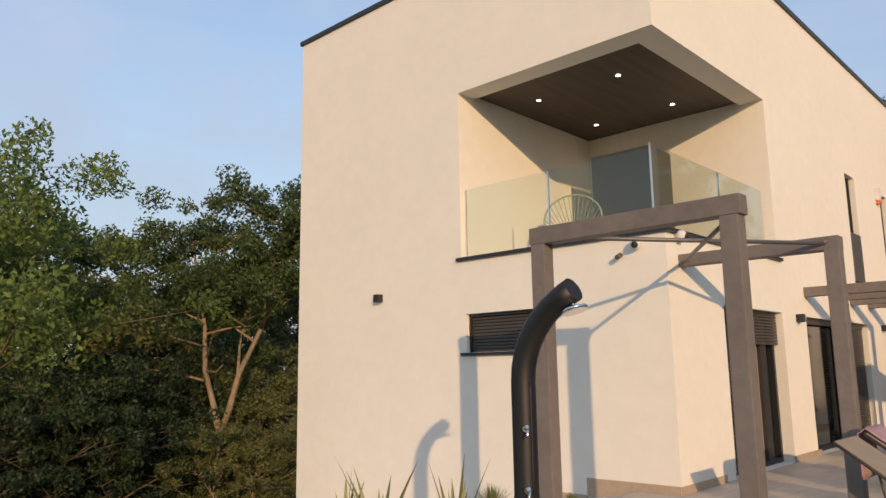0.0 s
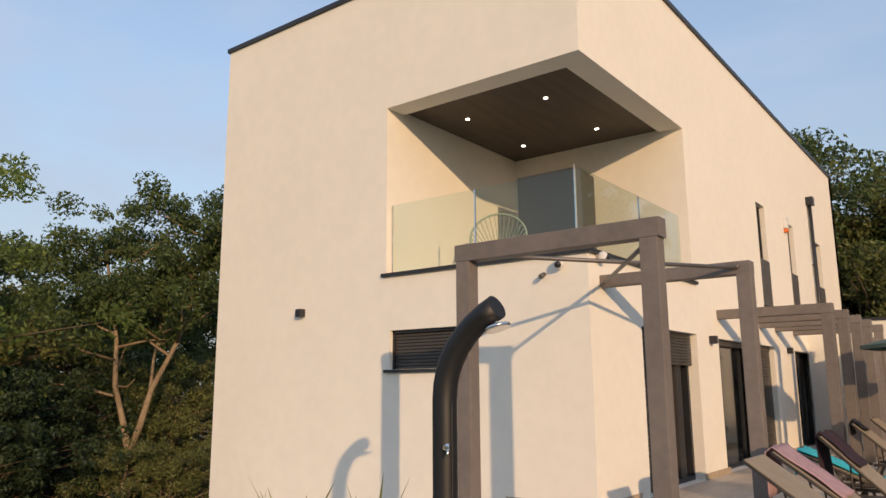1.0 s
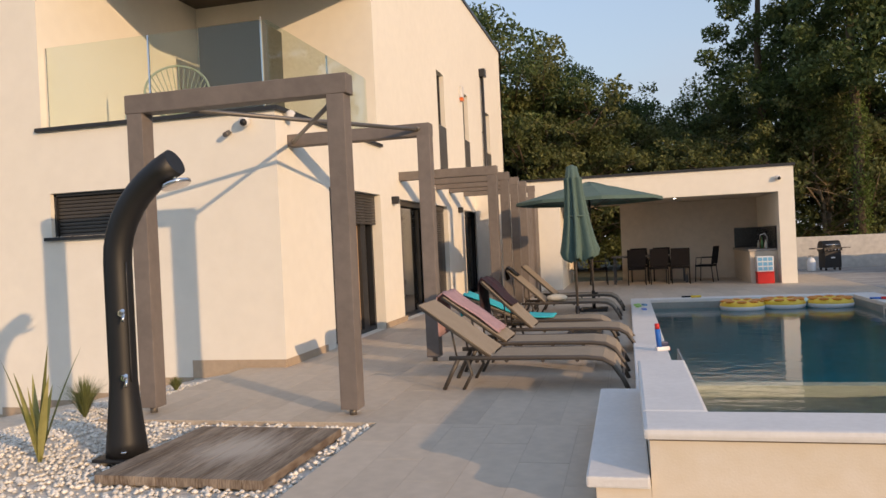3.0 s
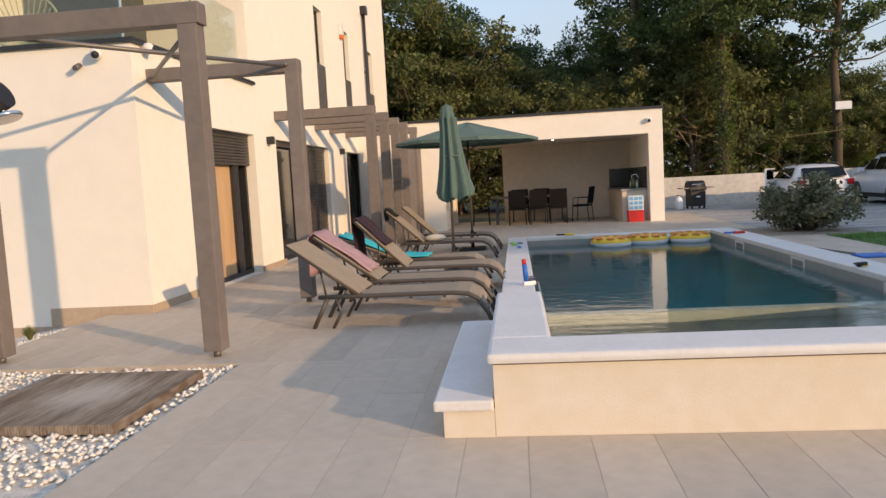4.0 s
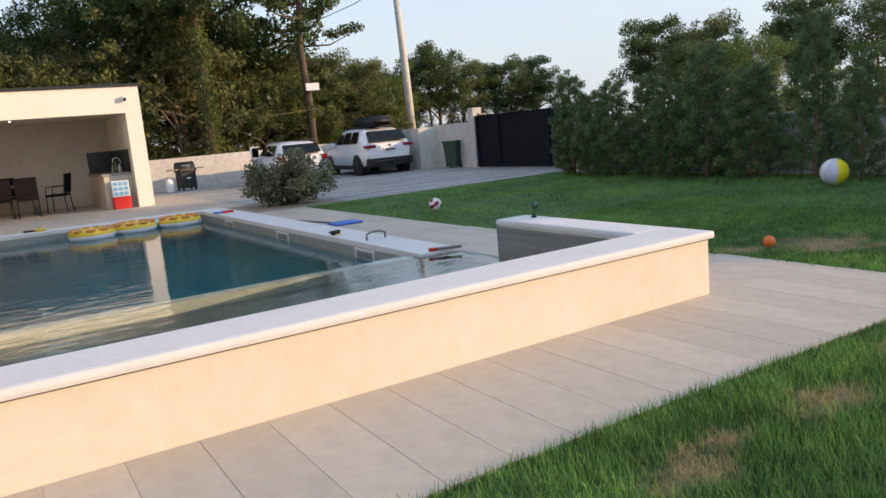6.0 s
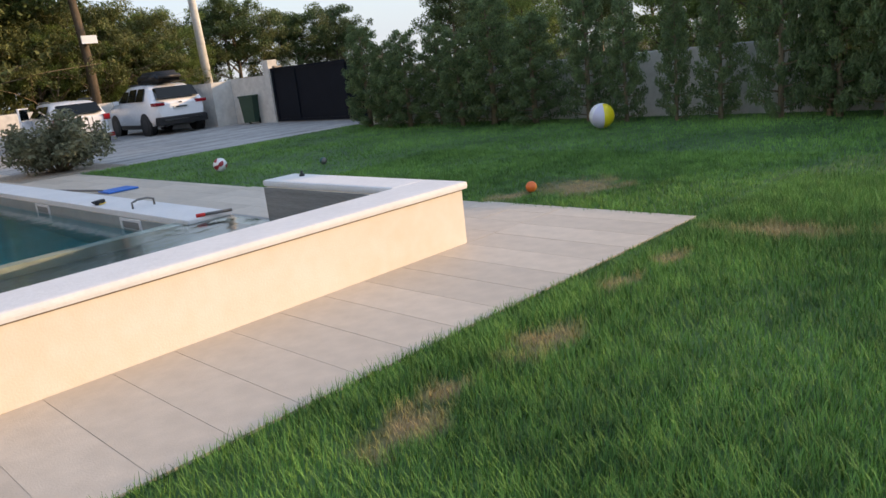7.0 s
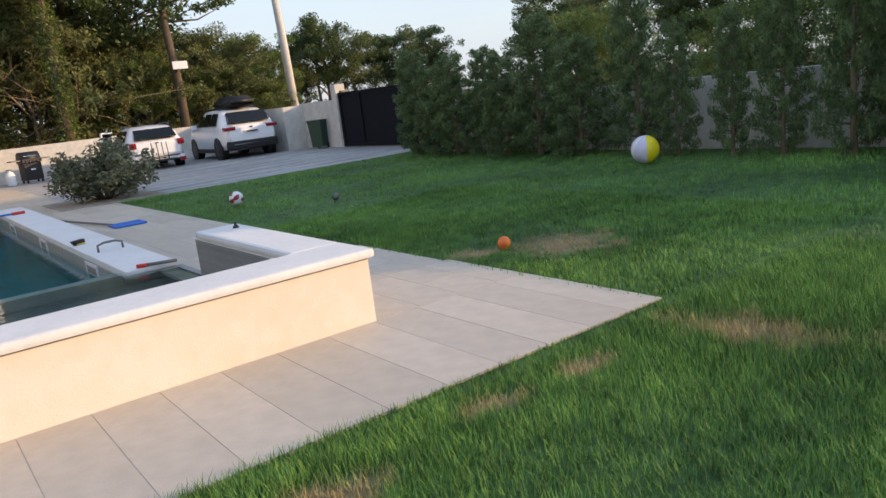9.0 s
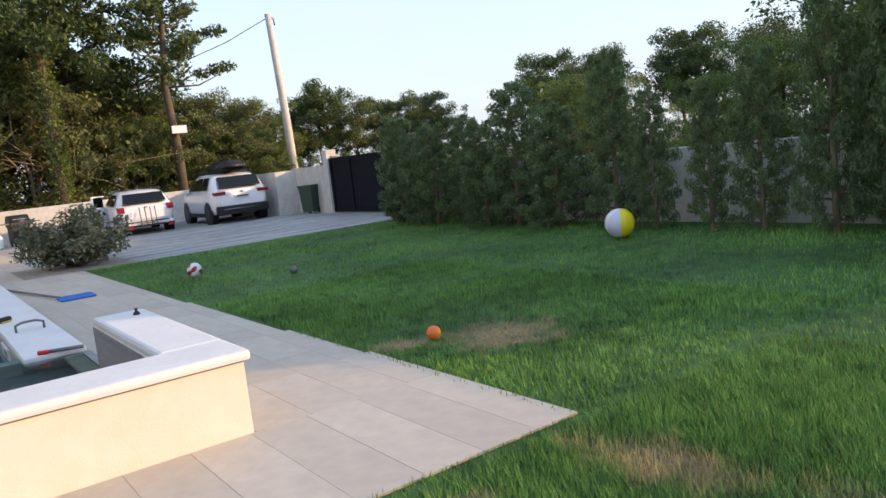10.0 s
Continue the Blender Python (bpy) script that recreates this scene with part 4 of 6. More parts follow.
# glass balustrade round the loggia
rail = thing("glass_balustrade", "clear frameless glass balustrade on the loggia edge", "balustrade")
for x0, x1 in ((LOG[0] + 0.03, -4.12), (-4.10, FX - 0.09)):
    g = boxes("pane", GLASS, rail, (x0, x1, GY + 0.10, GY + 0.115, LOG[2] + 0.01, 4.0))
    g.visible_shadow = False
for y0, y1 in ((GY + 0.12, 10.1), (10.12, LOG[1] - 0.18)):
    g = boxes("pane", GLASS, rail, (FX - 0.105, FX - 0.09, y0, y1, LOG[2] + 0.01, 4.0))
    g.visible_shadow = False
boxes("edge_profile", CHROME, rail, (-4.12, -4.10, GY + 0.10, GY + 0.115, LOG[2] + 0.01, 4.0), (LOG[0] + 0.01, LOG[0] + 0.03, GY + 0.10, GY + 0.115, LOG[2] + 0.01, 4.0), (FX - 0.105, FX - 0.09, 10.1, 10.12, LOG[2] + 0.01, 4.0))

# plain box standing in for a glazed corner opening of the loggia
corner_box = thing("outdoor_cabinet", "tall grey box with a dark glass side on the loggia", "cabinet")
PANELGREY = material("blue_grey_panel", (0.052, 0.064, 0.078), 0.5, vary=0.06, scale=2)
boxes("body", PANELGREY, corner_box, (-4.8, -3.77, 10.6, 11.3, LOG[2] - 0.004, 4.78), bevel=0.006)
boxes("glass_side", DARK_GLASS, corner_box, (-3.768, -3.75, 10.62, 11.28, LOG[2] + 0.03, 4.76))
boxes("edge_strip", CHROME, corner_box, (-3.77, -3.745, 10.592, 10.618, LOG[2], 4.82))


def acapulco_chair():
    """A round string chair on a wire frame."""
    c = thing("string_chair", "round wire garden chair strung with pale green cord", "chair", group="loggia chairs")
    cord = material("pale_green_cord", (0.30, 0.36, 0.28), 0.6, vary=0.1)
    ring = []
    for k in range(33):
        a = 2 * math.pi * k / 32
        ring.append((0.42 * math.cos(a), -0.25 + 0.32 * math.sin(a), 0.62 + 0.42 * math.sin(a)))
    tubes("hoop", cord, c, (ring, 0.016), seg=8)
    centre = (0, 0.02, 0.30)
    for k in range(0, 32):
        p = ring[k]
        m = tuple((p[j] + centre[j]) / 2 - (0.05 if j == 2 else 0) for j in range(3))
        tubes("cord", cord, c, ([p, m, centre], 0.006), seg=4)
    for a in (0.6, 2.54, 3.9, 5.5):
        tubes("leg", BLACK, c, ([(0, 0, 0.3), (0.3 * math.cos(a), 0.3 * math.sin(a), 0.15), (0.34 * math.cos(a), 0.34 * math.sin(a), 0.0)], 0.008), seg=6)
    return c


ch = acapulco_chair()
ch.matrix_basis = pose(-4.62, 9.75, LOG[2] - 0.004, 0, 0, 28)


def wall_light(m):
    w = thing("wall_light", "black cube wall light", "wall light", m, "cube wall lights")
    boxes("body", ANTHRACITE, w, (-0.055, 0.055, -0.11, 0.0, -0.06, 0.06), bevel=0.004)
    boxes("lens", STEEL, w, (-0.04, 0.04, -0.095, -0.015, -0.066, -0.058))
    return w


wl0 = wall_light(pose(-7.33, GY, 2.53))
for y in (12.5, 17.58):
    copy_thing(wl0, pose(FX, y, 2.10, 0, 0, 90))


def dome_camera(m):
    c = thing("security_camera", "white security camera with a dark dome", "camera", m, "security cameras")
    bm = bmesh.new()
    bmesh.ops.create_uvsphere(bm, u_segments=16, v_segments=10, radius=0.065)
    part("housing", bm, CAPSTONE, c)
    bm = bmesh.new()
    bmesh.ops.create_uvsphere(bm, u_segments=16, v_segments=10, radius=0.042)
    bmesh.ops.translate(bm, verts=bm.verts, vec=(0.01, -0.04, -0.015))
    part("lens", bm, BLACK, c)
    tubes("mount", CAPSTONE, c, ([(0, 0.0, 0.02), (0, 0.085, 0.02)], 0.035))
    return c


dc = dome_camera(pose(-2.78, GY - 0.08, 2.82))
copy_thing(dc, pose(FX + 0.08, 8.5, 2.90, 0, 0, 90))
tc = thing("spot_camera", "small pale tubular camera on the gable wall", "camera")
tubes("tube", STEEL, tc, ([(-3.01, GY - 0.12, 2.68), (-3.01, GY - 0.03, 2.72)], 0.03))
tubes("bracket", STEEL, tc, ([(-3.01, GY - 0.03, 2.72), (-3.01, GY, 2.72)], 0.018))
pc = copy_thing(dc, pose(4.93, QY0 - 0.07, 2.52))
si = thing("alarm_siren", "white alarm siren with an orange lens", "alarm")
ORANGE = material("orange_plastic", (0.75, 0.16, 0.03), 0.4, vary=0.05)
boxes("case", CAPSTONE, si, (FX, FX + 0.08, 18.22, 18.44, 4.88, 5.16), bevel=0.02)
boxes("lens", ORANGE, si, (FX + 0.005, FX + 0.085, 18.25, 18.41, 4.80, 4.878), bevel=0.015)
dp = thing("downpipe", "anthracite round downpipe with a hopper head", "downpipe")
tubes("pipe", ANTHRACITE, dp, ([(FX + 0.07, 21.07, 0.0), (FX + 0.07, 21.07, 6.0)], 0.045), seg=12)
boxes("hopper", ANTHRACITE, dp, (FX, FX + 0.17, 20.95, 21.19, 5.95, 6.17), bevel=0.01)
tubes("clip", ANTHRACITE, dp, ([(FX, 21.07, 4.4), (FX + 0.07, 21.07, 4.4)], 0.02), ([(FX, 21.07, 2.2), (FX + 0.07, 21.07, 2.2)], 0.02))


# ---- pergolas ----
def post(parent, x, y, h, w=0.15, foot=0.0):
    boxes("post", TAUPE, parent, (x - w / 2, x + w / 2, y - w / 2, y + w / 2, 0.05, h), bevel=0.008)
    tubes("foot", STEEL, parent, ([(x, y, foot), (x, y, 0.05)], 0.03))


pg = thing("pergola", "taupe timber pergola frame with steel cross braces over the shower corner", "pergola")
post(pg, -2.60, 6.04, 2.54)
post(pg, -0.79, 6.04, 2.54)
post(pg, -0.785, 8.62, 2.56)
boxes("beam", TAUPE, pg, (-2.69, -0.69, 5.965, 6.115, 2.54, 2.70), bevel=0.008)
boxes("beam", TAUPE, pg, (FX, -0.71, 8.545, 8.715, 2.55, 2.69), bevel=0.008)
tubes("brace", STEEL, pg, ([(-2.45, 6.1, 2.60), (-0.85, 8.55, 2.62)], 0.022))
tubes("brace", STEEL, pg, ([(-0.80, 6.12, 2.57), (-2.36, 8.54, 2.60)], 0.022))
bm = bmesh.new()
lathe(bm, [(0.004, -0.02), (0.03, 0.0), (0.03, 0.02), (0.004, 0.03)], 12, (-0.84, 8.535, 2.62))
part("bolt", bm, STEEL, pg)

pg2 = thing("pergola", "row of taupe timber portal frames along the facade", "pergola")
for i, y in enumerate((13.0, 14.3, 15.55, 16.75, 18.3)):
    post(pg2, -0.80, y, 2.46, 0.16)
    boxes("beam", TAUPE, pg2, (FX, -0.71, y - 0.085, y + 0.085, 2.46, 2.61), bevel=0.006)
scr = thing("slat_screen", "upright taupe boards forming a privacy screen", "screen")
for i in range(9):
    y = 17.0 + i * 0.27
    boxes("board", TAUPE, scr, (-0.86, -0.80 + 0.02, y, y + 0.23, 0.03, 2.30), bevel=0.004)
boxes("board_rail", TAUPE, scr, (-0.90, -0.862, 17.0, 19.4, 0.3, 0.4), (-0.90, -0.862, 17.0, 19.4, 2.0, 2.1))
boxes("board_foot", STEEL, scr, (-0.84, -0.80, 17.05, 17.15, 0.0, 0.03), (-0.84, -0.80, 19.2, 19.3, 0.0, 0.03))

# ---- shower corner ----
sh = thing("solar_shower", "black curved solar shower with chrome fittings", "shower")
pts, rad = [], []
for i in range(22):
    u = i / 21
    if u < 0.62:
        pts.append((-1.905, 4.77, 0.02 + u / 0.62 * 1.28))
    else:
        a = (u - 0.62) / 0.38 * math.radians(62)
        pts.append((-1.905 + 0.88 * (1 - math.cos(a)), 4.77, 1.30 + 0.72 * math.sin(a)))
    rad.append(0.135 - 0.045 * min(1, u / 0.22) if u < 0.22 else 0.09)
tubes("body", BLACK, sh, (pts, rad), seg=20)
tubes("seam", ANTHRACITE, sh, ([(p[0] + 0.088, p[1] - 0.035, p[2]) for p in pts[5:14]], 0.006), seg=6)
boxes("base_plate", BLACK, sh, (-2.065, -1.745, 4.62, 4.92, 0.0, 0.025), bevel=0.008)
end = pts[-1]
tubes("head_arm", CHROME, sh, ([(end[0] - 0.03, end[1], end[2] - 0.05), (end[0] + 0.0, end[1], end[2] - 0.13)], 0.012))
bm = bmesh.new()
lathe(bm, [(0.025, 0.035), (0.095, 0.014), (0.10, 0.0), (0.09, -0.01)], 20)
hd = part("shower_head", bm, CHROME, sh)
hd.matrix_basis = pose(end[0] + 0.0, end[1], end[2] - 0.15, 0, -18, 0)
for z in (0.97, 0.55):
    tubes("tap", CHROME, sh, ([(-1.845, 4.70, z), (-1.815, 4.66, z)], 0.022), ([(-1.815, 4.66, z), (-1.785, 4.64, z + 0.02)], 0.012), ([(-1.785, 4.65, z), (-1.775, 4.62, z - 0.05)], 0.009))
bm = bmesh.new()
lathe(bm, [(0.02, 0.0), (0.02, 0.012)], 12, (-1.845, 4.66, 0.06))
part("drain_cap", bm, CHROME, sh)

deck = thing("shower_deck", "weathered brown plank shower deck set in white gravel", "deck")
for i in range(8):
    x = -1.78 + i * 0.140
    boxes("plank", DECK, deck, (x, x + 0.137, 4.30, 5.475, -0.02, 0.035), bevel=0.003)
boxes("bearer", DECK, deck, (-1.77, -0.67, 4.4, 4.48, -0.06, -0.021), (-1.77, -0.67, 5.3, 5.38, -0.06, -0.021))

bm = bmesh.new()
cols = [-0.52, -1.2, -2.2, -2.95, -3.6, -4.4, -5.4, -7.0, -9.5]
rows = [3.07, 4.0, 5.0, 5.77, 6.6, 7.4, GY - 0.015]
gv = [[bm.verts.new((x, y, fall(x, y) * (1.0 if y > 5 else 0.6) - 0.035)) for y in rows] for x in cols]
for i in range(len(cols) - 1):
    for j in range(len(rows) - 1):
        if j >= 3 and cols[i] > -2.9:
            continue
        bm.faces.new((gv[i][j], gv[i + 1][j], gv[i + 1][j + 1], gv[i][j + 1]))
gravel_bed = tagged(part("gravel_bed", bm, PEBBLE_BED), "bed of white gravel round the shower", "gravel bed", kind="structure")
rng = np.random.default_rng(5)
n = 9000
gx, gy = rng.uniform(-4.6, -0.53, n), rng.uniform(3.6, 7.6, n)
keep = ((gy < 5.76) | (gx < -2.97)) & ~((gx > -1.80) & (gx < -0.64) & (gy > 4.28) & (gy < 5.50))
gx, gy = gx[keep], gy[keep]
n = len(gx)
gz = np.array([fall(x, y) * (1.0 if y > 5 else 0.6 + 0.4 * max(0, y - 4)) for x, y in zip(gx, gy)]) - 0.026 + rng.uniform(0, 0.012, n)
octa = np.array([(1, 0, 0), (0, 1, 0), (-1, 0, 0), (0, -1, 0), (0, 0, 0.7), (0, 0, -0.7)], float)
s = rng.uniform(0.013, 0.027, n)
ang = rng.uniform(0, 6.28, n)
v = octa[None] * s[:, None, None] * rng.uniform(0.7, 1.2, (n, 1, 3))
v = np.stack([v[..., 0] * np.cos(ang)[:, None] - v[..., 1] * np.sin(ang)[:, None], v[..., 0] * np.sin(ang)[:, None] + v[..., 1] * np.cos(ang)[:, None], v[..., 2]], -1)
v += np.stack([gx, gy, gz], -1)[:, None, :]
f = np.array([(0, 1, 4), (1, 2, 4), (2, 3, 4), (3, 0, 4), (1, 0, 5), (2, 1, 5), (3, 2, 5), (0, 3, 5)])
faces = (f[None] + (np.arange(n) * 6)[:, None, None]).reshape(-1, 3)
tagged(new("gravel", quads_mesh("gravel", v.reshape(-1, 3), faces, PEBBLE)), "loose white gravel stones", "gravel", kind="stuff")

YUCCA = leaf_material("variegated_leaf", (0.30, 0.32, 0.09), (0.62, 0.56, 0.24), 0.2)
YUCCA_DARK = leaf_material("green_leaf_core", (0.14, 0.18, 0.06), (0.26, 0.27, 0.10), 0.2)


def yucca(x, y, z, seed, h):
    r = random.Random(seed)
    t = thing("yucca", "yellow-edged sword-leaved plant in the white gravel", "plant", pose(x, y, z), "sword-leaved plants")
    for k in range(8):
        a, tilt = k * 2.4, r.uniform(0.06, 0.42)
        ln = h * r.uniform(0.6, 1.0)
        bm = bmesh.new()
        rows = []
        for i in range(7):
            u = i / 6
            out = ln * (tilt * u + 0.25 * tilt * u * u)
            w = 0.020 * (1 - u ** 2.2) * (0.6 + 0.8 * min(1, u * 3)) + 0.001
            cx, cy, cz = math.cos(a) * out, math.sin(a) * out, ln * u * (1 - 0.2 * tilt * u)
            sx, sy = -math.sin(a) * w, math.cos(a) * w
            rows.append([bm.verts.new((cx - sx, cy - sy, cz)), bm.verts.new((cx - math.cos(a) * 0.3 * w, cy - math.sin(a) * 0.3 * w, cz)), bm.verts.new((cx + sx, cy + sy, cz))])
        for p, q in zip(rows, rows[1:]):
            bm.faces.new((p[0], p[1], q[1], q[0]))
            bm.faces.new((p[1], p[2], q[2], q[1]))
        part("leaf", bm, YUCCA if k % 3 else YUCCA_DARK, t)
    return t


yucca(-2.52, 4.68, -0.02, 1, 0.86)
yucca(-2.90, 4.25, -0.02, 2, 0.85)
yucca(-3.30, 4.25, -0.05, 3, 0.75)


def fountain_grass(x, y, z, seed, h):
    rng = np.random.default_rng(seed)
    n = 420
    a, out, ln = rng.uniform(0, 6.28, n), rng.uniform(0.05, 0.75, n), h * rng.uniform(0.6, 1.0, n)
    vs = []
    for i, u in enumerate((0.0, 0.5, 1.0)):
        r = ln * out * u ** 1.5
        w = 0.004 * (1 - 0.9 * u)
        c = np.stack([np.cos(a) * r, np.sin(a) * r, ln * (u - 0.35 * out * u * u)], -1)
        sd = np.stack([-np.sin(a) * w, np.cos(a) * w, 0 * a], -1)
        vs += [c - sd, c + sd]
    v = np.stack(vs, 1).reshape(-1, 3)
    f = (np.array([(0, 1, 3, 2), (2, 3, 5, 4)])[None] + (np.arange(n) * 6)[:, None, None]).reshape(-1, 4)
    ob = new("grass_tuft", quads_mesh("grass_tuft", v, f, YUCCA_DARK))
    ob.matrix_basis = pose(x, y, z)
    return tagged(ob, "soft green ornamental grass tuft by the gable wall", "grass tuft", "grass tufts")


fountain_grass(-3.35, 6.1, -0.08, 3, 0.42)
fountain_grass(-3.75, 6.6, -0.15, 4, 0.36)
fountain_grass(-3.1, 7.1, -0.05, 5, 0.18)
fountain_grass(-5.3, 5.6, -0.4, 6, 0.4)

# ---- pool terrace things ----
SLING = material("taupe_sling_fabric", (0.30, 0.245, 0.18), 0.8, vary=0.08, scale=8, bump=0.3, bump_scale=300)
LFRAME = material("brown_aluminium_frame", (0.075, 0.062, 0.05), 0.45, vary=0.1, scale=4)
LW = 0.60


def lounger(y, back, label, x0=0.0):
    """A sling lounger: foot at +x, backrest raised by the given degrees, near side at y."""
    t = thing("sun_lounger", label, "sun lounger", pose(x0, y, 0), "loungers by the pool")
    ca, sa = math.cos(radians(back)), math.sin(radians(back))
    ln, hx, hz = 0.80, 0.16, 0.29
    for s in (0.02, LW - 0.02):
        tubes("side_rail", LFRAME, t, ([(-0.22, s, 0.285), (0.2, s, 0.285), (0.6, s, 0.285), (1.0, s, 0.283), (1.13, s, 0.27), (1.22, s, 0.22), (1.30, s, 0.10), (1.345, s, 0.0)], 0.021), seg=8)
        tubes("rear_leg", LFRAME, t, ([(-0.14, s, 0.275), (-0.28, s, 0.0)], 0.02), seg=8)
        tubes("middle_leg", LFRAME, t, ([(-0.06, s, 0.275), (-0.02, s, 0.14), (-0.10, s, 0.0)], 0.016), seg=8)
        tubes("back_rail", LFRAME, t, ([(hx, s, hz), (hx - ca * ln, s, hz + sa * ln)], 0.018), seg=8)
        for x in (0.3, 0.62, 0.92):
            tubes("lug", LFRAME, t, ([(x, s - 0.012, 0.262), (x, s + 0.012, 0.262)], 0.018), seg=8)
    tubes("back_bar", LFRAME, t, ([(hx - ca * ln, 0.02, hz + sa * ln), (hx - ca * ln, LW - 0.02, hz + sa * ln)], 0.018), seg=8)
    tubes("foot_bar", LFRAME, t, ([(1.30, 0.02, 0.10), (1.30, LW - 0.02, 0.10)], 0.012), seg=8)
    tubes("support_strut", LFRAME, t, ([(hx - ca * 0.45, 0.06, hz + sa * 0.45), (-0.16, 0.06, 0.285)], 0.010), ([(hx - ca * 0.45, LW - 0.06, hz + sa * 0.45), (-0.16, LW - 0.06, 0.285)], 0.010), seg=6)
    bm = bmesh.new()
    prof = [(hx + 0.01, 0.300), (0.5, 0.297), (0.8, 0.299), (1.02, 0.303), (1.14, 0.290), (1.235, 0.238), (1.28, 0.17)]
    rows = [[bm.verts.new((x, yy, z - dz)) for yy, dz in ((0.03, 0), (LW - 0.03, 0), (LW - 0.03, 0.006), (0.03, 0.006))] for x, z in prof]
    for a, b in zip(rows, rows[1:]):
        for k in range(4):
            bm.faces.new((a[k], a[(k + 1) % 4], b[(k + 1) % 4], b[k]))
    bm.faces.new(rows[0])
    bm.faces.new(rows[-1])
    part("seat_sling", bm, SLING, t)
    bm = bmesh.new()
    n0, n1 = Vector((hx - 0.01, 0, hz + 0.01)), Vector((hx - ca * ln, 0, hz + sa * ln))
    nn = Vector((sa, 0, ca)) * 0.02
    k = [n0 + nn, n1 + nn, n0 + nn * 0.6, n1 + nn * 0.6]
    vs = [bm.verts.new((p.x, yy, p.z)) for yy in (0.0, LW) for p in k]
    for q in ((0, 1, 5, 4), (2, 6, 7, 3), (0, 2, 3, 1), (4, 5, 7, 6), (0, 4, 6, 2), (1, 3, 7, 5)):
        bm.faces.new([vs[i] for i in q])
    part("back_sling", bm, SLING, t)
    return t


def towel(name, y0, y1, path, mat, label, sag=0.012, seed=0):
    """A towel draped along a path of (x, z), from y0 to y1, with small folds and thickness."""
    r = random.Random(seed)
    bm = bmesh.new()
    n = 14
    ph = [r.uniform(0, 6) for _ in range(3)]
    pts = []
    for (xa, za), (xb, zb) in zip(path, path[1:]):
        for k in range(6):
            pts.append((xa + (xb - xa) * k / 6, za + (zb - za) * k / 6))
    pts.append(path[-1])
    grid = []
    for i, (x, z) in enumerate(pts):
        row = []
        for j in range(n + 1):
            u = j / n
            w = sag * (math.sin(u * 11 + ph[0] + i * 0.12) + 0.6 * math.sin(u * 23 + ph[1]) + 0.4 * math.sin(i * 0.7 + ph[2]))
            row.append(bm.verts.new((x + 0.6 * w, y0 + (y1 - y0) * u + 0.01 * math.sin(i * 0.5 + ph[1]), z + abs(w))))
        grid.append(row)
    for a, b in zip(grid, grid[1:]):
        for j in range(n):
            bm.faces.new((a[j], a[j + 1], b[j + 1], b[j])).smooth = True
    ob = part(name, bm, mat)
    so = ob.modifiers.new("thickness", "SOLIDIFY")
    so.thickness, so.offset = 0.008, 1.0
    return tagged(ob, label, "towel", "towels on the loungers")


def drape(back, a, b, foot=None):
    """Points up a backrest from a to b along it, above its sling, then hanging behind."""
    ca, sa = math.cos(radians(back)), math.sin(radians(back))
    up = lambda d: (0.16 - ca * d + sa * 0.035, 0.29 + sa * d + ca * 0.035)
    return [up(a), up((a + b) / 2), up(b)]


lounger(6.99, 36, "taupe sling sun lounger with a raised backrest beside the pool")
lounger(7.90, 36, "taupe sling sun lounger draped with a pink towel")
lounger(9.02, 44, "taupe sling sun lounger with a dark patterned towel on its back", 0.12)
lounger(9.95, 22, "taupe sling sun lounger draped with a turquoise towel", -0.12)
lounger(12.45, 42, "taupe sling sun lounger with a small white cushion", -0.10)
lounger(13.85, 43, "taupe sling sun lounger beside the umbrellas", -0.06)
PINK = material("dusty_pink_terry", (0.42, 0.27, 0.29), 0.95, vary=0.12, scale=10, bump=0.6, bump_scale=200)
TURQ = material("turquoise_terry", (0.03, 0.48, 0.56), 0.95, vary=0.1, scale=10, bump=0.6, bump_scale=200)
NAVY = material("dark_patterned_terry", (0.016, 0.016, 0.028), 0.95, vary=0.3, scale=5, tint=(0.05, 0.016, 0.025), bump=0.6, bump_scale=200)
p = drape(36, 0.12, 0.83)
towel("towel", 7.93, 8.46, [*p, (p[-1][0] - 0.06, p[-1][1] - 0.05), (p[-1][0] - 0.05, p[-1][1] - 0.45)], PINK, "dusty pink towel draped over a lounger back", seed=1)
p = drape(22, 0.0, 0.83)
towel("towel", 9.97, 10.5, [(x - 0.12, z) for x, z in [(0.55, 0.312), (0.2, 0.322), *p, (p[-1][0] - 0.05, p[-1][1] - 0.04), (p[-1][0] - 0.04, p[-1][1] - 0.28)]], TURQ, "bright turquoise towel spread on a lounger", seed=2)
p = [(x + 0.12, z) for x, z in drape(44, 0.35, 0.83)]
towel("towel", 9.06, 9.58, [*p, (p[-1][0] - 0.05, p[-1][1] - 0.06), (p[-1][0] + 0.0, p[-1][1] - 0.62)], NAVY, "dark navy and red patterned towel over a lounger back", seed=3)
p = drape(42, 0.62, 0.83)
p = [(x - 0.10, z) for x, z in p]
towel("towel", 12.5, 12.85, [*p, (p[-1][0] - 0.04, p[-1][1] - 0.04), (p[-1][0] - 0.02, p[-1][1] - 0.2)], BLACK, "small black garment over a lounger back", seed=4)
CREAM = material("cream_cushion", (0.72, 0.66, 0.54), 0.9, vary=0.06, scale=10, bump=0.4, bump_scale=150)
bm = bmesh.new()
bmesh.ops.create_uvsphere(bm, u_segments=20, v_segments=12, radius=1.0)
bmesh.ops.scale(bm, verts=bm.verts, vec=(0.17, 0.12, 0.06))
for f_ in bm.faces:
    f_.smooth = True
cu = part("cushion", bm, CREAM)
cu.matrix_basis = pose(0.24, 12.62, 0.36)
tagged(cu, "small cream cushion on a lounger", "cushion")

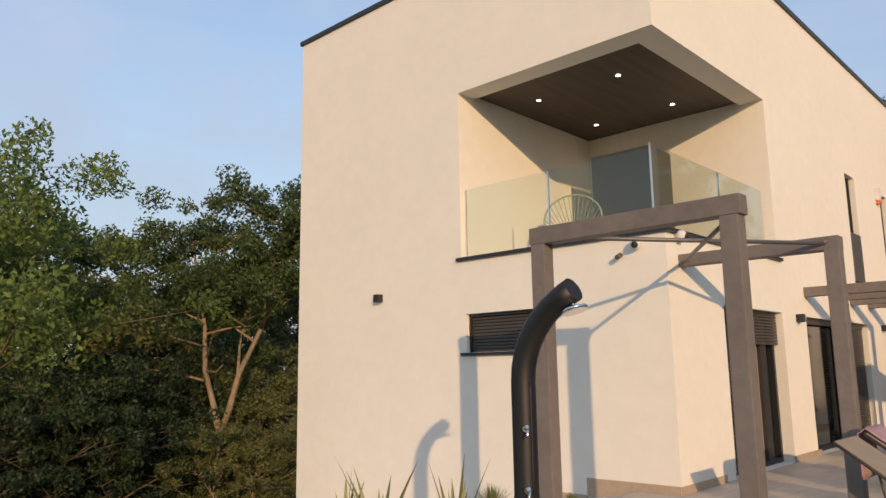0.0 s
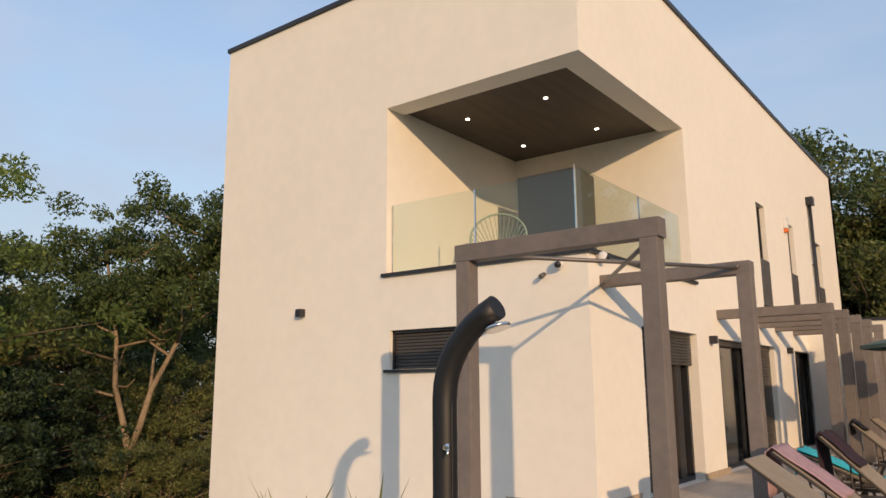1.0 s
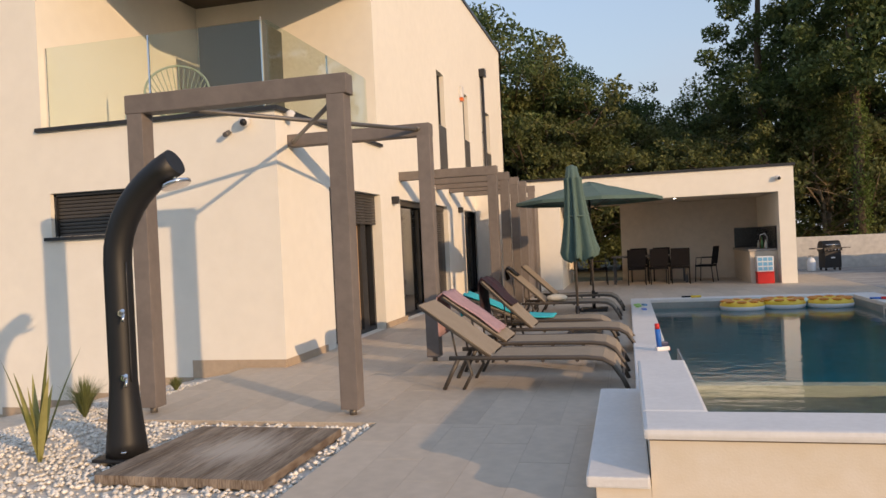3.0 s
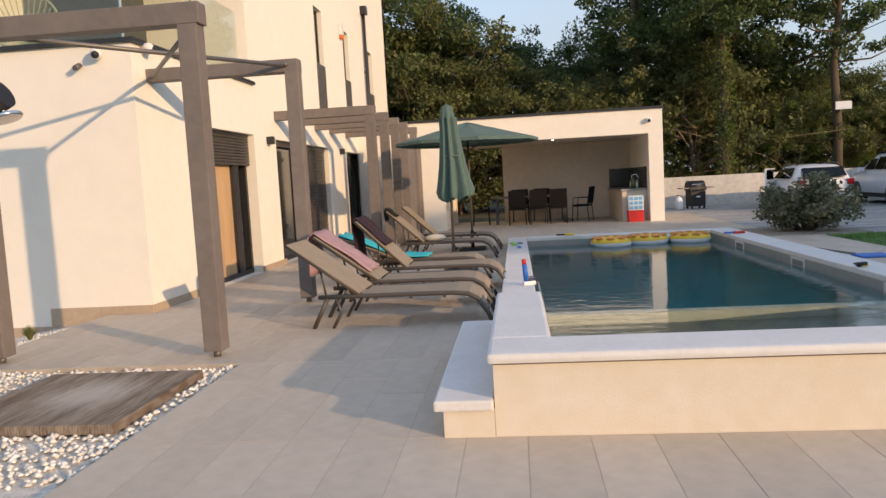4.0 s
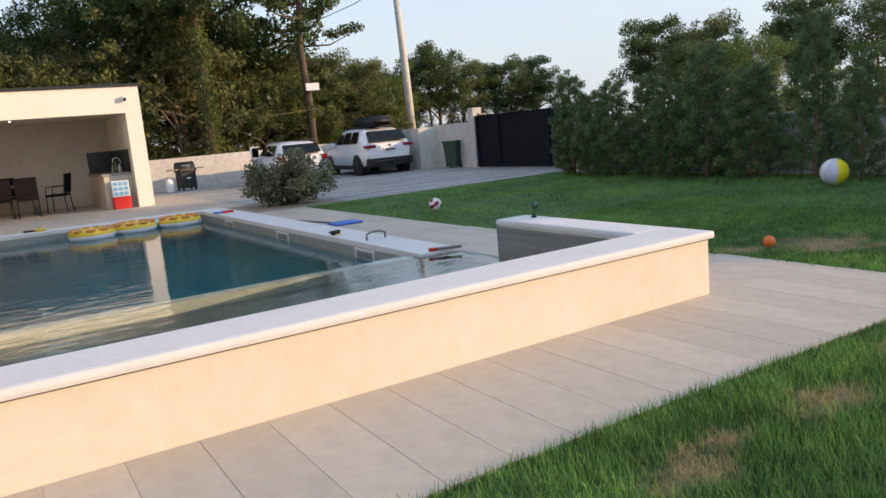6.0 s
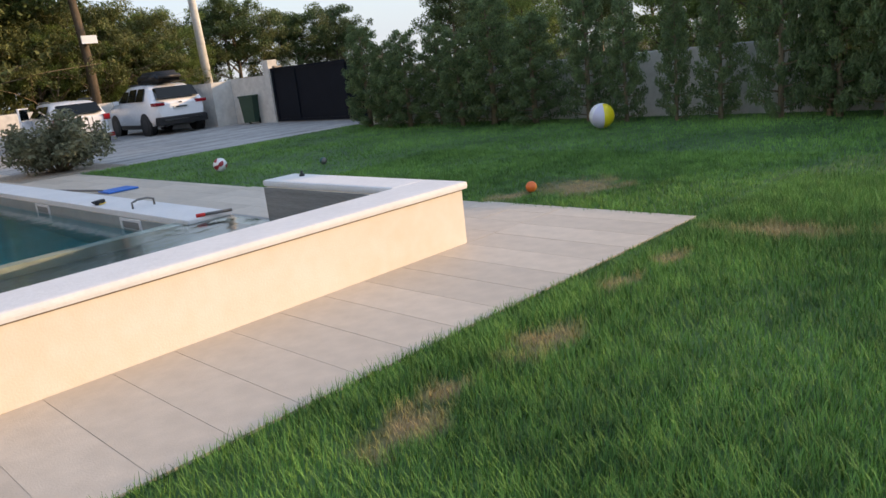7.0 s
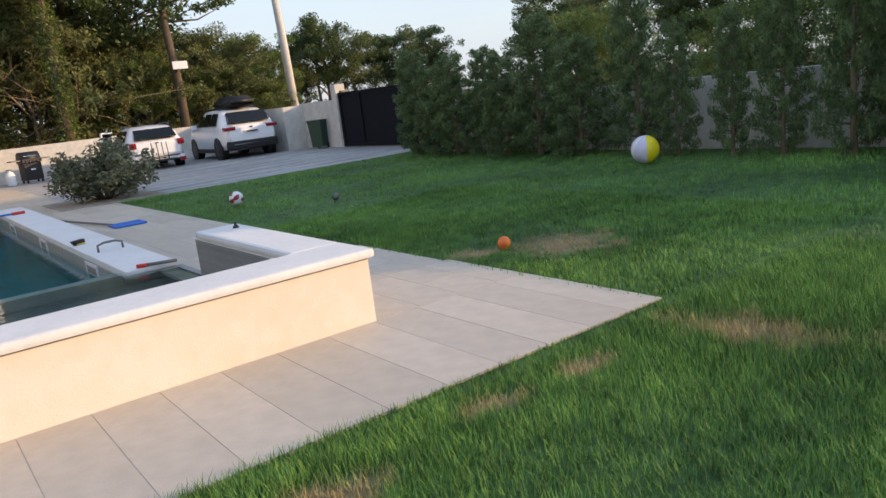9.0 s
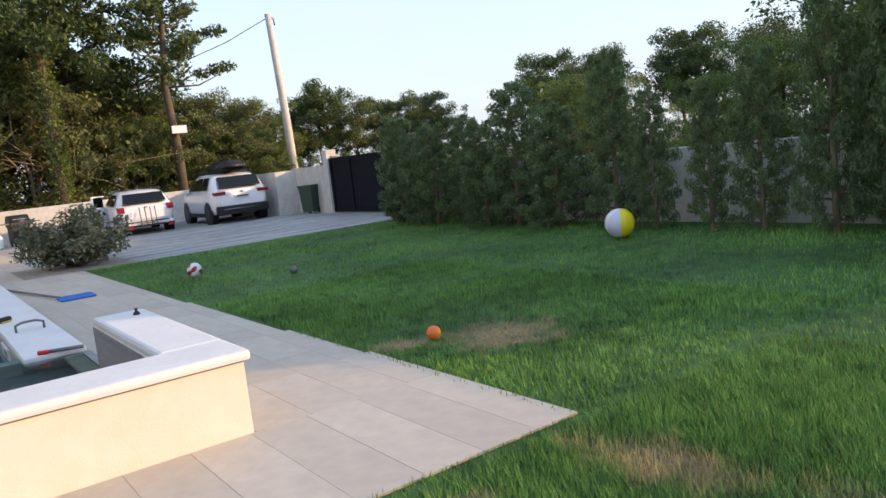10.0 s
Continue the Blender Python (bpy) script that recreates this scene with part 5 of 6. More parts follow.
CANVAS = material("sage_green_canvas", (0.088, 0.148, 0.132), 0.85, vary=0.1, scale=3, bump=0.3, bump_scale=200)


def parasol_base(u, x0, x1, y0, y1):
    boxes("base_plate", BLACK, u, (x0, x1, y0, y1, 0.0, 0.05), bevel=0.01)
    tubes("sleeve", BLACK, u, ([(0, 0, 0.05), (0, 0, 0.36)], 0.031), seg=12)
    tubes("clamp_knob", BLACK, u, ([(0.03, -0.01, 0.31), (0.075, -0.02, 0.31)], 0.022), seg=8)


def closed_umbrella(x, y):
    u = thing("closed_umbrella", "furled sage green parasol on a dark pole", "parasol", pose(x, y, 0))
    tubes("pole", LFRAME, u, ([(0, 0, 0.05), (0, 0, 2.31)], 0.019), seg=10)
    parasol_base(u, -0.12, 0.34, -0.55, -0.02)
    bm = bmesh.new()
    rings = []
    prof = [(0.012, 2.345), (0.075, 2.315), (0.098, 2.17), (0.112, 2.15), (0.106, 2.13), (0.112, 1.96), (0.13, 1.75), (0.155, 1.5), (0.19, 1.27), (0.222, 1.1), (0.205, 1.02)]
    for i, (r, z) in enumerate(prof):
        ring = []
        for k in range(48):
            a = 2 * math.pi * k / 48
            deep = 0.03 if i < 3 else 0.17 + 0.012 * i
            fold = math.sin(8 * a + 0.22 * i + 0.5 * math.sin(3 * a))
            w = 1 + deep * (fold if fold > 0 else 1.5 * fold)
            zz = z + (0.035 * math.sin(8 * a + 0.22 * i) + 0.02 * math.sin(a + 1.0) if i >= 9 else 0)
            ring.append(bm.verts.new((r * w * math.cos(a) + 0.055 * (2.34 - z), r * w * math.sin(a), zz)))
        rings.append(ring)
    for a, b in zip(rings, rings[1:]):
        for k in range(48):
            bm.faces.new((a[k], a[(k + 1) % 48], b[(k + 1) % 48], b[k])).smooth = True
    bm.faces.new(rings[0])
    part("canopy", bm, CANVAS, u)
    tubes("strap", CANVAS, u, ([(0.04 + 0.145 * math.cos(a), 0.145 * math.sin(a), 1.62) for a in [k * 0.3927 for k in range(17)]], 0.012), seg=6)
    return u


def open_umbrella(x, y):
    u = thing("open_umbrella", "open sage green parasol with a vented top", "parasol", pose(x, y, 0))
    tubes("pole", LFRAME, u, ([(0, 0, 0.05), (0, 0, 2.27)], 0.019), seg=10)
    parasol_base(u, -0.24, 0.24, -0.24, 0.24)
    bm = bmesh.new()
    for prof in ([(0.24, 2.246), (0.56, 2.174), (0.92, 2.078), (1.30, 1.982), (1.305, 1.925)], [(0.016, 2.31), (0.2, 2.27), (0.336, 2.226)]):
        rings = []
        for i, (r, z) in enumerate(prof):
            ring = []
            for k in range(32):
                a = 2 * math.pi * k / 32 + 0.2
                q = abs(math.sin(4 * (a - 0.2)))
                rr = r * (1 - 0.055 * q)
                ring.append(bm.verts.new((rr * math.cos(a), rr * math.sin(a), z - 0.024 * q * (1 - r / 1.6))))
            rings.append(ring)
        for a, b in zip(rings, rings[1:]):
            for k in range(32):
                bm.faces.new((a[k], a[(k + 1) % 32], b[(k + 1) % 32], b[k]))
    ob = part("canopy", bm, CANVAS, u)
    so = ob.modifiers.new("thickness", "SOLIDIFY")
    so.thickness = 0.006
    for k in range(8):
        a = 2 * math.pi * k / 8 + 0.2
        tubes("rib", LFRAME, u, ([(0.03 * math.cos(a), 0.03 * math.sin(a), 2.21), (1.28 * math.cos(a), 1.28 * math.sin(a), 1.95)], 0.007), seg=5)
        tubes("strut", LFRAME, u, ([(0.03 * math.cos(a), 0.03 * math.sin(a), 1.81), (0.64 * math.cos(a), 0.64 * math.sin(a), 2.09)], 0.006), seg=5)
    return u


closed_umbrella(0.67, 11.05)
open_umbrella(0.76, 14.0)

# ---- pool house things ----
WICKER = material("black_woven_wicker", (0.008, 0.007, 0.008), 0.8, vary=0.3, scale=20, bump=0.6, bump_scale=120, spec=0.2)
TABLEGREY = material("dark_table_metal", (0.05, 0.05, 0.052), 0.6, vary=0.1)


def dining_chair():
    c = thing("dining_chair", "black woven garden dining chair with slim metal legs", "chair", group="chairs round the dining table")
    boxes("seat", WICKER, c, (-0.23, 0.23, -0.22, 0.22, 0.40, 0.45), bevel=0.012)
    bm = bmesh.new()
    v = box(bm, -0.23, 0.23, 0.20, 0.235, 0.47, 0.93)
    for q in v[4:]:
        q.co.y += 0.07
    part("backrest", bm, WICKER, c)
    for sx in (-0.22, 0.22):
        tubes("leg", BLACK, c, ([(sx, -0.20, 0.42), (sx, -0.22, 0.0)], 0.013), seg=6)
        tubes("leg", BLACK, c, ([(sx, 0.28, 0.92), (sx, 0.20, 0.42), (sx, 0.24, 0.0)], 0.013), seg=6)
        tubes("armrest", BLACK, c, ([(sx, 0.22, 0.64), (sx, -0.18, 0.64), (sx, -0.20, 0.42)], 0.013), seg=6)
    return c


dchair = dining_chair()
dchair.matrix_basis = pose(1.60, 20.70, 0.0, 0, 0, 180)
TY = 21.4
for m in (pose(2.15, 20.72, 0, 0, 0, 184), pose(2.70, 20.68, 0, 0, 0, 178), pose(3.38, 21.2, 0, 0, 0, -112), pose(1.7, 22.05, 0, 0, 0, 2), pose(2.3, 22.05, 0, 0, 0, -3), pose(0.6, 21.25, 0, 0, 0, 95)):
    copy_thing(dchair, m)
tb = thing("dining_table", "long dark grey garden dining table", "table")
boxes("tabletop", TABLEGREY, tb, (0.95, 2.95, TY - 0.45, TY + 0.45, 0.71, 0.75), bevel=0.006)
for x in (1.0, 2.84):
    for y in (TY - 0.42, TY + 0.34):
        boxes("leg", TABLEGREY, tb, (x, x + 0.07, y, y + 0.07, 0.0, 0.71))
TILE_DARK = material("dark_tile", (0.03, 0.028, 0.027), 0.25, vary=0.2, scale=3)
GREYSTONE = material("grey_worktop", (0.30, 0.28, 0.26), 0.5, vary=0.15, scale=5)
kit = thing("outdoor_kitchen", "built-in grey outdoor kitchen counter with a dark splashback", "kitchen counter")
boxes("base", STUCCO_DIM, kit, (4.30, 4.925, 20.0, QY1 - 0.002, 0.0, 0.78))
boxes("worktop", GREYSTONE, kit, (4.26, 4.928, 19.97, QY1 - 0.002, 0.78, 0.83), bevel=0.006)
boxes("splashback", TILE_DARK, kit, (4.90, 4.929, 19.98, QY1 - 0.002, 0.83, 1.38), (4.31, 4.90, QY1 - 0.03, QY1 - 0.002, 0.83, 1.38))
tubes("tap", CHROME, kit, ([(4.78, 20.4, 0.83), (4.78, 20.4, 1.12), (4.72, 20.4, 1.2), (4.62, 20.4, 1.17), (4.60, 20.4, 1.05)], 0.013))
for i, (y, h, col) in enumerate([(20.15, 0.22, (0.5, 0.5, 0.45)), (20.7, 0.3, (0.1, 0.25, 0.1)), (20.85, 0.26, (0.25, 0.12, 0.05)), (21.2, 0.2, (0.6, 0.58, 0.5))]):
    bm = bmesh.new()
    lathe(bm, [(0.035, 0.0), (0.035, h * 0.6), (0.013, h * 0.75), (0.013, h)], 12, (4.7, y, 0.83))
    tagged(part("bottle", bm, material("bottle_glass", col, 0.15, vary=0.05)), "bottle standing on the outdoor kitchen worktop", "bottle", "bottles on the worktop")
RED = material("red_plastic", (0.62, 0.025, 0.02), 0.45, vary=0.06)
BLUE = material("blue_plastic", (0.02, 0.15, 0.55), 0.45, vary=0.06)
PALE = material("pale_card", (0.70, 0.74, 0.78), 0.7, vary=0.05)
SKYB = material("light_blue_print", (0.16, 0.42, 0.66), 0.6, vary=0.06)
cr = thing("red_crate", "red plastic crate in front of the outdoor kitchen", "crate")
boxes("shell", RED, cr, (4.40, 4.78, 19.66, 19.95, 0.0, 0.26), bevel=0.012)
boxes("rim", RED, cr, (4.39, 4.79, 19.65, 19.96, 0.262, 0.285), bevel=0.005)
pk = thing("drinks_pack", "white and blue pack of bottled water standing on a red crate", "drinks pack")
boxes("carton", PALE, pk, (4.40, 4.78, 19.68, 19.94, 0.287, 0.66), bevel=0.01)
for i in range(3):
    for j in range(3):
        boxes("print", SKYB, pk, (4.425 + i * 0.115, 4.52 + i * 0.115, 19.674, 19.679, 0.315 + j * 0.115, 0.40 + j * 0.115))
dl = thing("ceiling_downlight", "lit recessed downlight in the pool house soffit", "ceiling light")
bm = bmesh.new()
lathe(bm, [(0.03, -0.008), (0.03, 0.0)], 16, (2.6, 20.2, 2.2))
part("lens", bm, LAMP, dl)

# ---- toys and small things round the pool ----
WHITEV = material("white_vinyl", (0.78, 0.78, 0.80), 0.35, vary=0.04)
YELLOW = material("yellow_vinyl", (0.80, 0.55, 0.05), 0.3, vary=0.06, scale=3)
AMBER = material("amber_vinyl_print", (0.62, 0.22, 0.02), 0.3, vary=0.06, scale=3)
CLEARV = material("pale_aqua_vinyl", (0.55, 0.72, 0.70), 0.25, vary=0.1, scale=3)


def swim_ring(x, y, r):
    t = thing("swim_ring", "yellow inflatable swim ring with amber spots floating in the pool", "swim ring", pose(x, y, WATER_Z + 0.055, 0, 0, x * 40), "inflatable rings")
    bm = bmesh.new()
    tube(bm, [(r * math.cos(2 * math.pi * k / 28), r * math.sin(2 * math.pi * k / 28), 0) for k in range(29)], 0.115, 12, False, 0.8)
    part("ring_underside", bm, WHITEV, t, "white vinyl underside")
    bm = bmesh.new()
    tube(bm, [(r * math.cos(2 * math.pi * k / 28), r * math.sin(2 * math.pi * k / 28), 0.016) for k in range(29)], 0.112, 12, False, 0.75)
    part("ring", bm, YELLOW, t)
    for k in range(9):
        a = 2 * math.pi * (k + 0.3) / 9
        bm = bmesh.new()
        bmesh.ops.create_uvsphere(bm, u_segments=10, v_segments=6, radius=0.08)
        bmesh.ops.scale(bm, verts=bm.verts, vec=(1.1, 1.1, 0.35))
        bmesh.ops.translate(bm, verts=bm.verts, vec=((r + 0.02) * math.cos(a), (r + 0.02) * math.sin(a), 0.088))
        part("spot", bm, AMBER, t)
    bm = bmesh.new()
    bmesh.ops.create_uvsphere(bm, u_segments=12, v_segments=8, radius=0.15)
    bmesh.ops.scale(bm, verts=bm.verts, vec=(1.3, 0.9, 0.5))
    bmesh.ops.translate(bm, verts=bm.verts, vec=(r + 0.14, -0.16, 0.02))
    part("head_float", bm, CLEARV, t)
    return t


swim_ring(3.24, 14.0, 0.25)
swim_ring(3.92, 14.2, 0.25)
swim_ring(4.66, 14.2, 0.25)


def ball(name, x, y, r, panels, label, ground=0.0):
    """A ball of lune panels, one object a panel colour."""
    t = thing(name, label, "ball", pose(x, y, ground + r, 25, 20, 30))
    for n, mat in enumerate(dict.fromkeys(panels)):
        bm = bmesh.new()
        for k, m in enumerate(panels):
            if m is not mat:
                continue
            a0, a1 = 2 * math.pi * k / len(panels), 2 * math.pi * (k + 1) / len(panels)
            grid = [[bm.verts.new((r * math.sin(th) * math.cos(a0 + (a1 - a0) * j / 4), r * math.sin(th) * math.sin(a0 + (a1 - a0) * j / 4), r * math.cos(th))) for j in range(5)] for th in [math.pi * (i + 0.02) / 12.04 for i in range(13)]]
            for p, q in zip(grid, grid[1:]):
                for j in range(4):
                    bm.faces.new((p[j], p[j + 1], q[j + 1], q[j])).smooth = True
        part("panel", bm, mat, t)
    return t


LILAC = material("lilac_white_vinyl", (0.60, 0.58, 0.72), 0.35, vary=0.04)
SUNY = material("bright_yellow_vinyl", (0.85, 0.68, 0.02), 0.35, vary=0.05)
bb0 = ball("beach_ball", 11.58, 6.65, 0.18, [SUNY, SUNY, WHITEV, LILAC, WHITEV, LILAC], "yellow and white inflatable beach ball on the lawn")
bb0.matrix_basis = pose(11.58, 6.65, 0.18, 0, 18, 225)
ball("orange_ball", 7.38, 4.73, 0.05, [ORANGE, ORANGE, material("orange_seam", (0.8, 0.28, 0.03), 0.5)], "small orange ball on the grass")
TEALP = material("teal_plastic", (0.02, 0.10, 0.09), 0.4, vary=0.1)
MAROON = material("maroon_print", (0.30, 0.02, 0.03), 0.45, vary=0.05)
fb = ball("football", 7.58, 10.44, 0.098, [WHITEV, WHITEV, WHITEV], "white football with dark red curved patches on the lawn")
for th, ph_, tw in ((0.55, 0.3, 0), (1.35, 1.2, 40), (1.2, 2.5, -30), (1.35, 3.8, 70), (1.25, 5.1, 15), (2.2, 0.6, 0), (2.2, 3.3, 50)):
    bm = bmesh.new()
    grid = []
    for a in range(7):
        row = []
        for b in range(4):
            u, w = (a / 6 - 0.5) * 1.15, (b / 3 - 0.5) * 0.62 * (1 - (a / 3 - 1) ** 2 * 0.85)
            d = Vector((math.sin(u), math.sin(w + 0.22 * u * u), math.cos(u) * math.cos(w))).normalized()
            row.append(bm.verts.new(d * 0.0988))
        grid.append(row)
    for a, b in zip(grid, grid[1:]):
        for k in range(3):
            bm.faces.new((a[k], a[k + 1], b[k + 1], b[k])).smooth = True
    pt = part("patch", bm, MAROON, fb)
    d = Vector((math.sin(th) * math.cos(ph_), math.sin(th) * math.sin(ph_), math.cos(th)))
    pt.matrix_basis = d.to_track_quat("Z", "Y").to_matrix().to_4x4() @ Matrix.Rotation(radians(tw), 4, "Z")
ball("small_ball", 8.34, 9.02, 0.05, [CLEARV, TEALP, STEEL, TEALP], "small teal and pale green ball on the lawn")

gun = thing("water_blaster", "blue, red and white toy water blaster standing on the coping", "toy", pose(1.66, 8.42, 0.12, 0, 0, 25) @ Matrix.Diagonal((0.84, 0.84, 0.76, 1)))
tubes("barrel", BLUE, gun, ([(0.0, 0, 0.05), (-0.03, -0.02, 0.30)], 0.032))
tubes("nozzle", RED, gun, ([(-0.03, -0.02, 0.30), (-0.036, -0.024, 0.37)], 0.028))
boxes("grip", WHITEV, gun, (-0.05, 0.12, -0.035, 0.035, 0.0, 0.055), bevel=0.012)
boxes("tank", material("dark_blue_plastic", (0.02, 0.03, 0.10), 0.4), gun, (0.0, 0.11, -0.03, 0.03, 0.058, 0.12), bevel=0.014)
boxes("trigger", RED, gun, (0.08, 0.13, -0.025, 0.025, -0.0, 0.03), bevel=0.008)
net = thing("pool_net", "blue leaf skimmer net with a long pole lying beside the pool", "pool net")
boxes("head_frame", BLUE, net, (5.96, 6.36, 10.43, 10.79, 0.004, 0.028), bevel=0.011)
tubes("pole", STEEL, net, ([(5.99, 10.71, 0.03), (5.61, 12.91, 0.02)], 0.014))
mk = thing("diving_mask", "black diving mask with yellow trim on the coping", "diving mask", pose(5.23, 8.79, 0.12, 0, 0, 35) @ Matrix.Diagonal((0.7, 0.7, 0.7, 1)))
boxes("skirt", BLACK, mk, (-0.09, 0.09, -0.04, 0.04, 0.0, 0.075), bevel=0.02)
boxes("lens_rim", YELLOW, mk, (-0.085, 0.085, -0.05, -0.041, 0.008, 0.022), bevel=0.003)
tubes("strap", BLACK, mk, ([(-0.09, 0.02, 0.03), (-0.05, 0.10, 0.05), (0.05, 0.10, 0.05), (0.09, 0.02, 0.03)], 0.01))
gh = thing("grab_handle", "small grey metal grab handle on the pool coping", "handle")
tubes("bar", STEEL, gh, ([(5.24, 8.0, 0.12), (5.24, 8.0, 0.18), (5.30, 8.0, 0.20), (5.40, 8.0, 0.20), (5.46, 8.0, 0.18), (5.46, 8.0, 0.12)], 0.011))
st = thing("dive_stick", "grey stick toy with a red tip on the coping", "toy")
tubes("shaft", STEEL, st, ([(5.311, 6.688, 0.138), (5.528, 6.609, 0.138)], 0.014))
tubes("tip", RED, st, ([(5.238, 6.714, 0.138), (5.311, 6.688, 0.138)], 0.016))
for x, y, c, lab in ((1.52, 13.2, (0.25, 0.5, 0.12), "green"), (1.60, 12.7, (0.1, 0.2, 0.6), "blue"), (1.5, 13.5, (0.3, 0.55, 0.15), "lime"), (1.62, 13.45, (0.12, 0.3, 0.5), "blue")):
    bm = bmesh.new()
    box(bm, -0.07, 0.07, -0.03, 0.03, 0.0, 0.03, 0.01)
    o = part("pool_toy", bm, material("toy_plastic", c, 0.4, vary=0.05))
    o.matrix_basis = pose(x, y, 0.12, 0, 0, x * 400)
    tagged(o, f"small {lab} plastic pool toy on the stone coping", "toy", "pool toys")
for x, y, m1, m2 in ((2.49, 14.75, YELLOW, BLACK), (5.25, 13.5, RED, BLUE)):
    t = thing("squirt_toy", "slim two-coloured squirt toy on the coping", "toy", pose(x, y, 0.12))
    tubes("tube", m1, t, ([(-0.02, 0, 0.025), (0.16, 0, 0.025)], 0.022))
    tubes("plunger", m2, t, ([(-0.18, 0, 0.025), (-0.02, 0, 0.025)], 0.016))
bm = bmesh.new()
lathe(bm, [(0.024, 0.0), (0.02, 0.014), (0.008, 0.024), (0.013, 0.042)], 10, (5.75, 5.79, 0.42))
tagged(part("black_knob", bm, BLACK), "small black plastic knob on the stone coping", "knob")
# ---- drive ----
CARGLASS = material("tinted_car_glass", (0.006, 0.008, 0.009), 0.06, vary=0.1, scale=2, spec=0.35)
CARWHITE = material("white_car_paint", (0.82, 0.83, 0.85), 0.25, vary=0.02, scale=2, coat=0.6)
TYRE = material("black_rubber", (0.012, 0.012, 0.012), 0.8, vary=0.2, scale=20)
LIGHTRED = material("red_lamp_lens", (0.26, 0.012, 0.02), 0.15, vary=0.1, coat=0.5)
RIM = material("dark_alloy", (0.035, 0.035, 0.038), 0.35, 0.5, vary=0.1)
PLATE = material("number_plate", (0.62, 0.63, 0.62), 0.5, vary=0.04)


def car(label, m, length, width, height, suv, open_door=False):
    """A five-door car: its rear at y=0 facing -y, its nose towards +y."""
    t = thing("car", label, "car", m, "parked cars")
    L, W, H = length, width, height
    secs = []
    # y, floor, belt, roof, half width at belt, half width at roof
    for y, fl, bt, rf, hb, hr in ((0.0, 0.36, 0.60, 0.60, 0.40, 0.36), (0.05, 0.26, 0.66, 0.68, 0.465, 0.42), (0.10, 0.20, 0.67, 0.86, 0.485, 0.40), (0.20, 0.15, 0.67, 0.97, 0.495, 0.375), (0.40, 0.14, 0.67, 1.0, 0.50, 0.37), (0.55, 0.14, 0.665, 0.99, 0.50, 0.37),
                              (0.66, 0.14, 0.66, 0.90, 0.50, 0.365), (0.76, 0.14, 0.65, 0.68, 0.495, 0.40), (0.88, 0.16, 0.60, 0.625, 0.48, 0.40), (0.96, 0.20, 0.52, 0.53, 0.45, 0.36), (1.0, 0.28, 0.42, 0.43, 0.38, 0.30)):
        secs.append((y * L, fl * H, bt * H, rf * H, hb * W, hr * W))
    bm = bmesh.new()
    rings = []
    for y, fl, bt, rf, hb, hr in secs:
        h = [(hb * 0.92, fl), (hb, fl + 0.12 * H), (hb, bt - 0.08 * H), (hb * 0.96, bt), (hr, rf - 0.03 * H), (hr * 0.86, rf), (0, rf + 0.012 * H)]
        rings.append([bm.verts.new((x, y, z)) for x, z in h] + [bm.verts.new((-x, y, z)) for x, z in h[-2::-1]])
    n = len(rings[0])
    for a, b in zip(rings, rings[1:]):
        for k in range(n - 1):
            bm.faces.new((a[k], a[k + 1], b[k + 1], b[k])).smooth = True
        bm.faces.new((a[n - 1], a[0], b[0], b[n - 1]))
    bm.faces.new(rings[0])
    bm.faces.new(rings[-1][::-1])
    part("body", bm, CARWHITE, t)

    def patch(name, mat, pts, off, lab=""):
        bm = bmesh.new()
        vs = [bm.verts.new(p) for p in pts]
        f = bm.faces.new(vs)
        f.normal_update()
        ex = bmesh.ops.extrude_face_region(bm, geom=[f])
        nv = [g for g in ex["geom"] if isinstance(g, bmesh.types.BMVert)]
        bmesh.ops.translate(bm, verts=nv, vec=Vector(off))
        return part(name, bm, mat, t, lab)

    # rear glass, following the tailgate
    patch("rear_window", CARGLASS, [(-0.37 * W, 0.055 * L, 0.70 * H), (0.37 * W, 0.055 * L, 0.70 * H), (0.335 * W, 0.115 * L, 0.905 * H), (-0.335 * W, 0.115 * L, 0.905 * H)], (0, -0.045 * L, 0.02 * H))
    for s in (-1, 1):
        for a, b in ((0.17, 0.31), (0.325, 0.47), (0.485, 0.66)):
            zt = 0.93 if b < 0.6 else 0.90
            b2 = b if b < 0.6 else 0.60
            patch("side_window", CARGLASS, [(s * 0.488 * W, a * L, 0.69 * H), (s * 0.488 * W, b * L, 0.69 * H), (s * 0.392 * W, b2 * L, zt * H), (s * 0.392 * W, (a + 0.02) * L, zt * H)], (s * 0.012, 0, 0.004))
        bm = bmesh.new()
        box(bm, min(s * (0.28 if suv else 0.36) * W, s * 0.478 * W), max(s * (0.28 if suv else 0.36) * W, s * 0.478 * W), -0.008 * L, 0.05 * L, (0.575 if suv else 0.52) * H, (0.64 if suv else 0.65) * H, 0.02)
        part("tail_light", bm, LIGHTRED, t, "red tail light")
        tubes("roof_rail", BLACK if suv else STEEL, t, ([(s * 0.36 * W, 0.18 * L, 0.99 * H), (s * 0.36 * W, 0.22 * L, 1.02 * H), (s * 0.35 * W, 0.52 * L, 1.025 * H), (s * 0.35 * W, 0.56 * L, 0.995 * H)], 0.014))
        mr = bmesh.new()
        box(mr, min(s * 0.50 * W, s * 0.60 * W), max(s * 0.50 * W, s * 0.60 * W), 0.64 * L, 0.665 * L, 0.66 * H, 0.74 * H, 0.015)
        part("mirror", mr, CARWHITE, t)
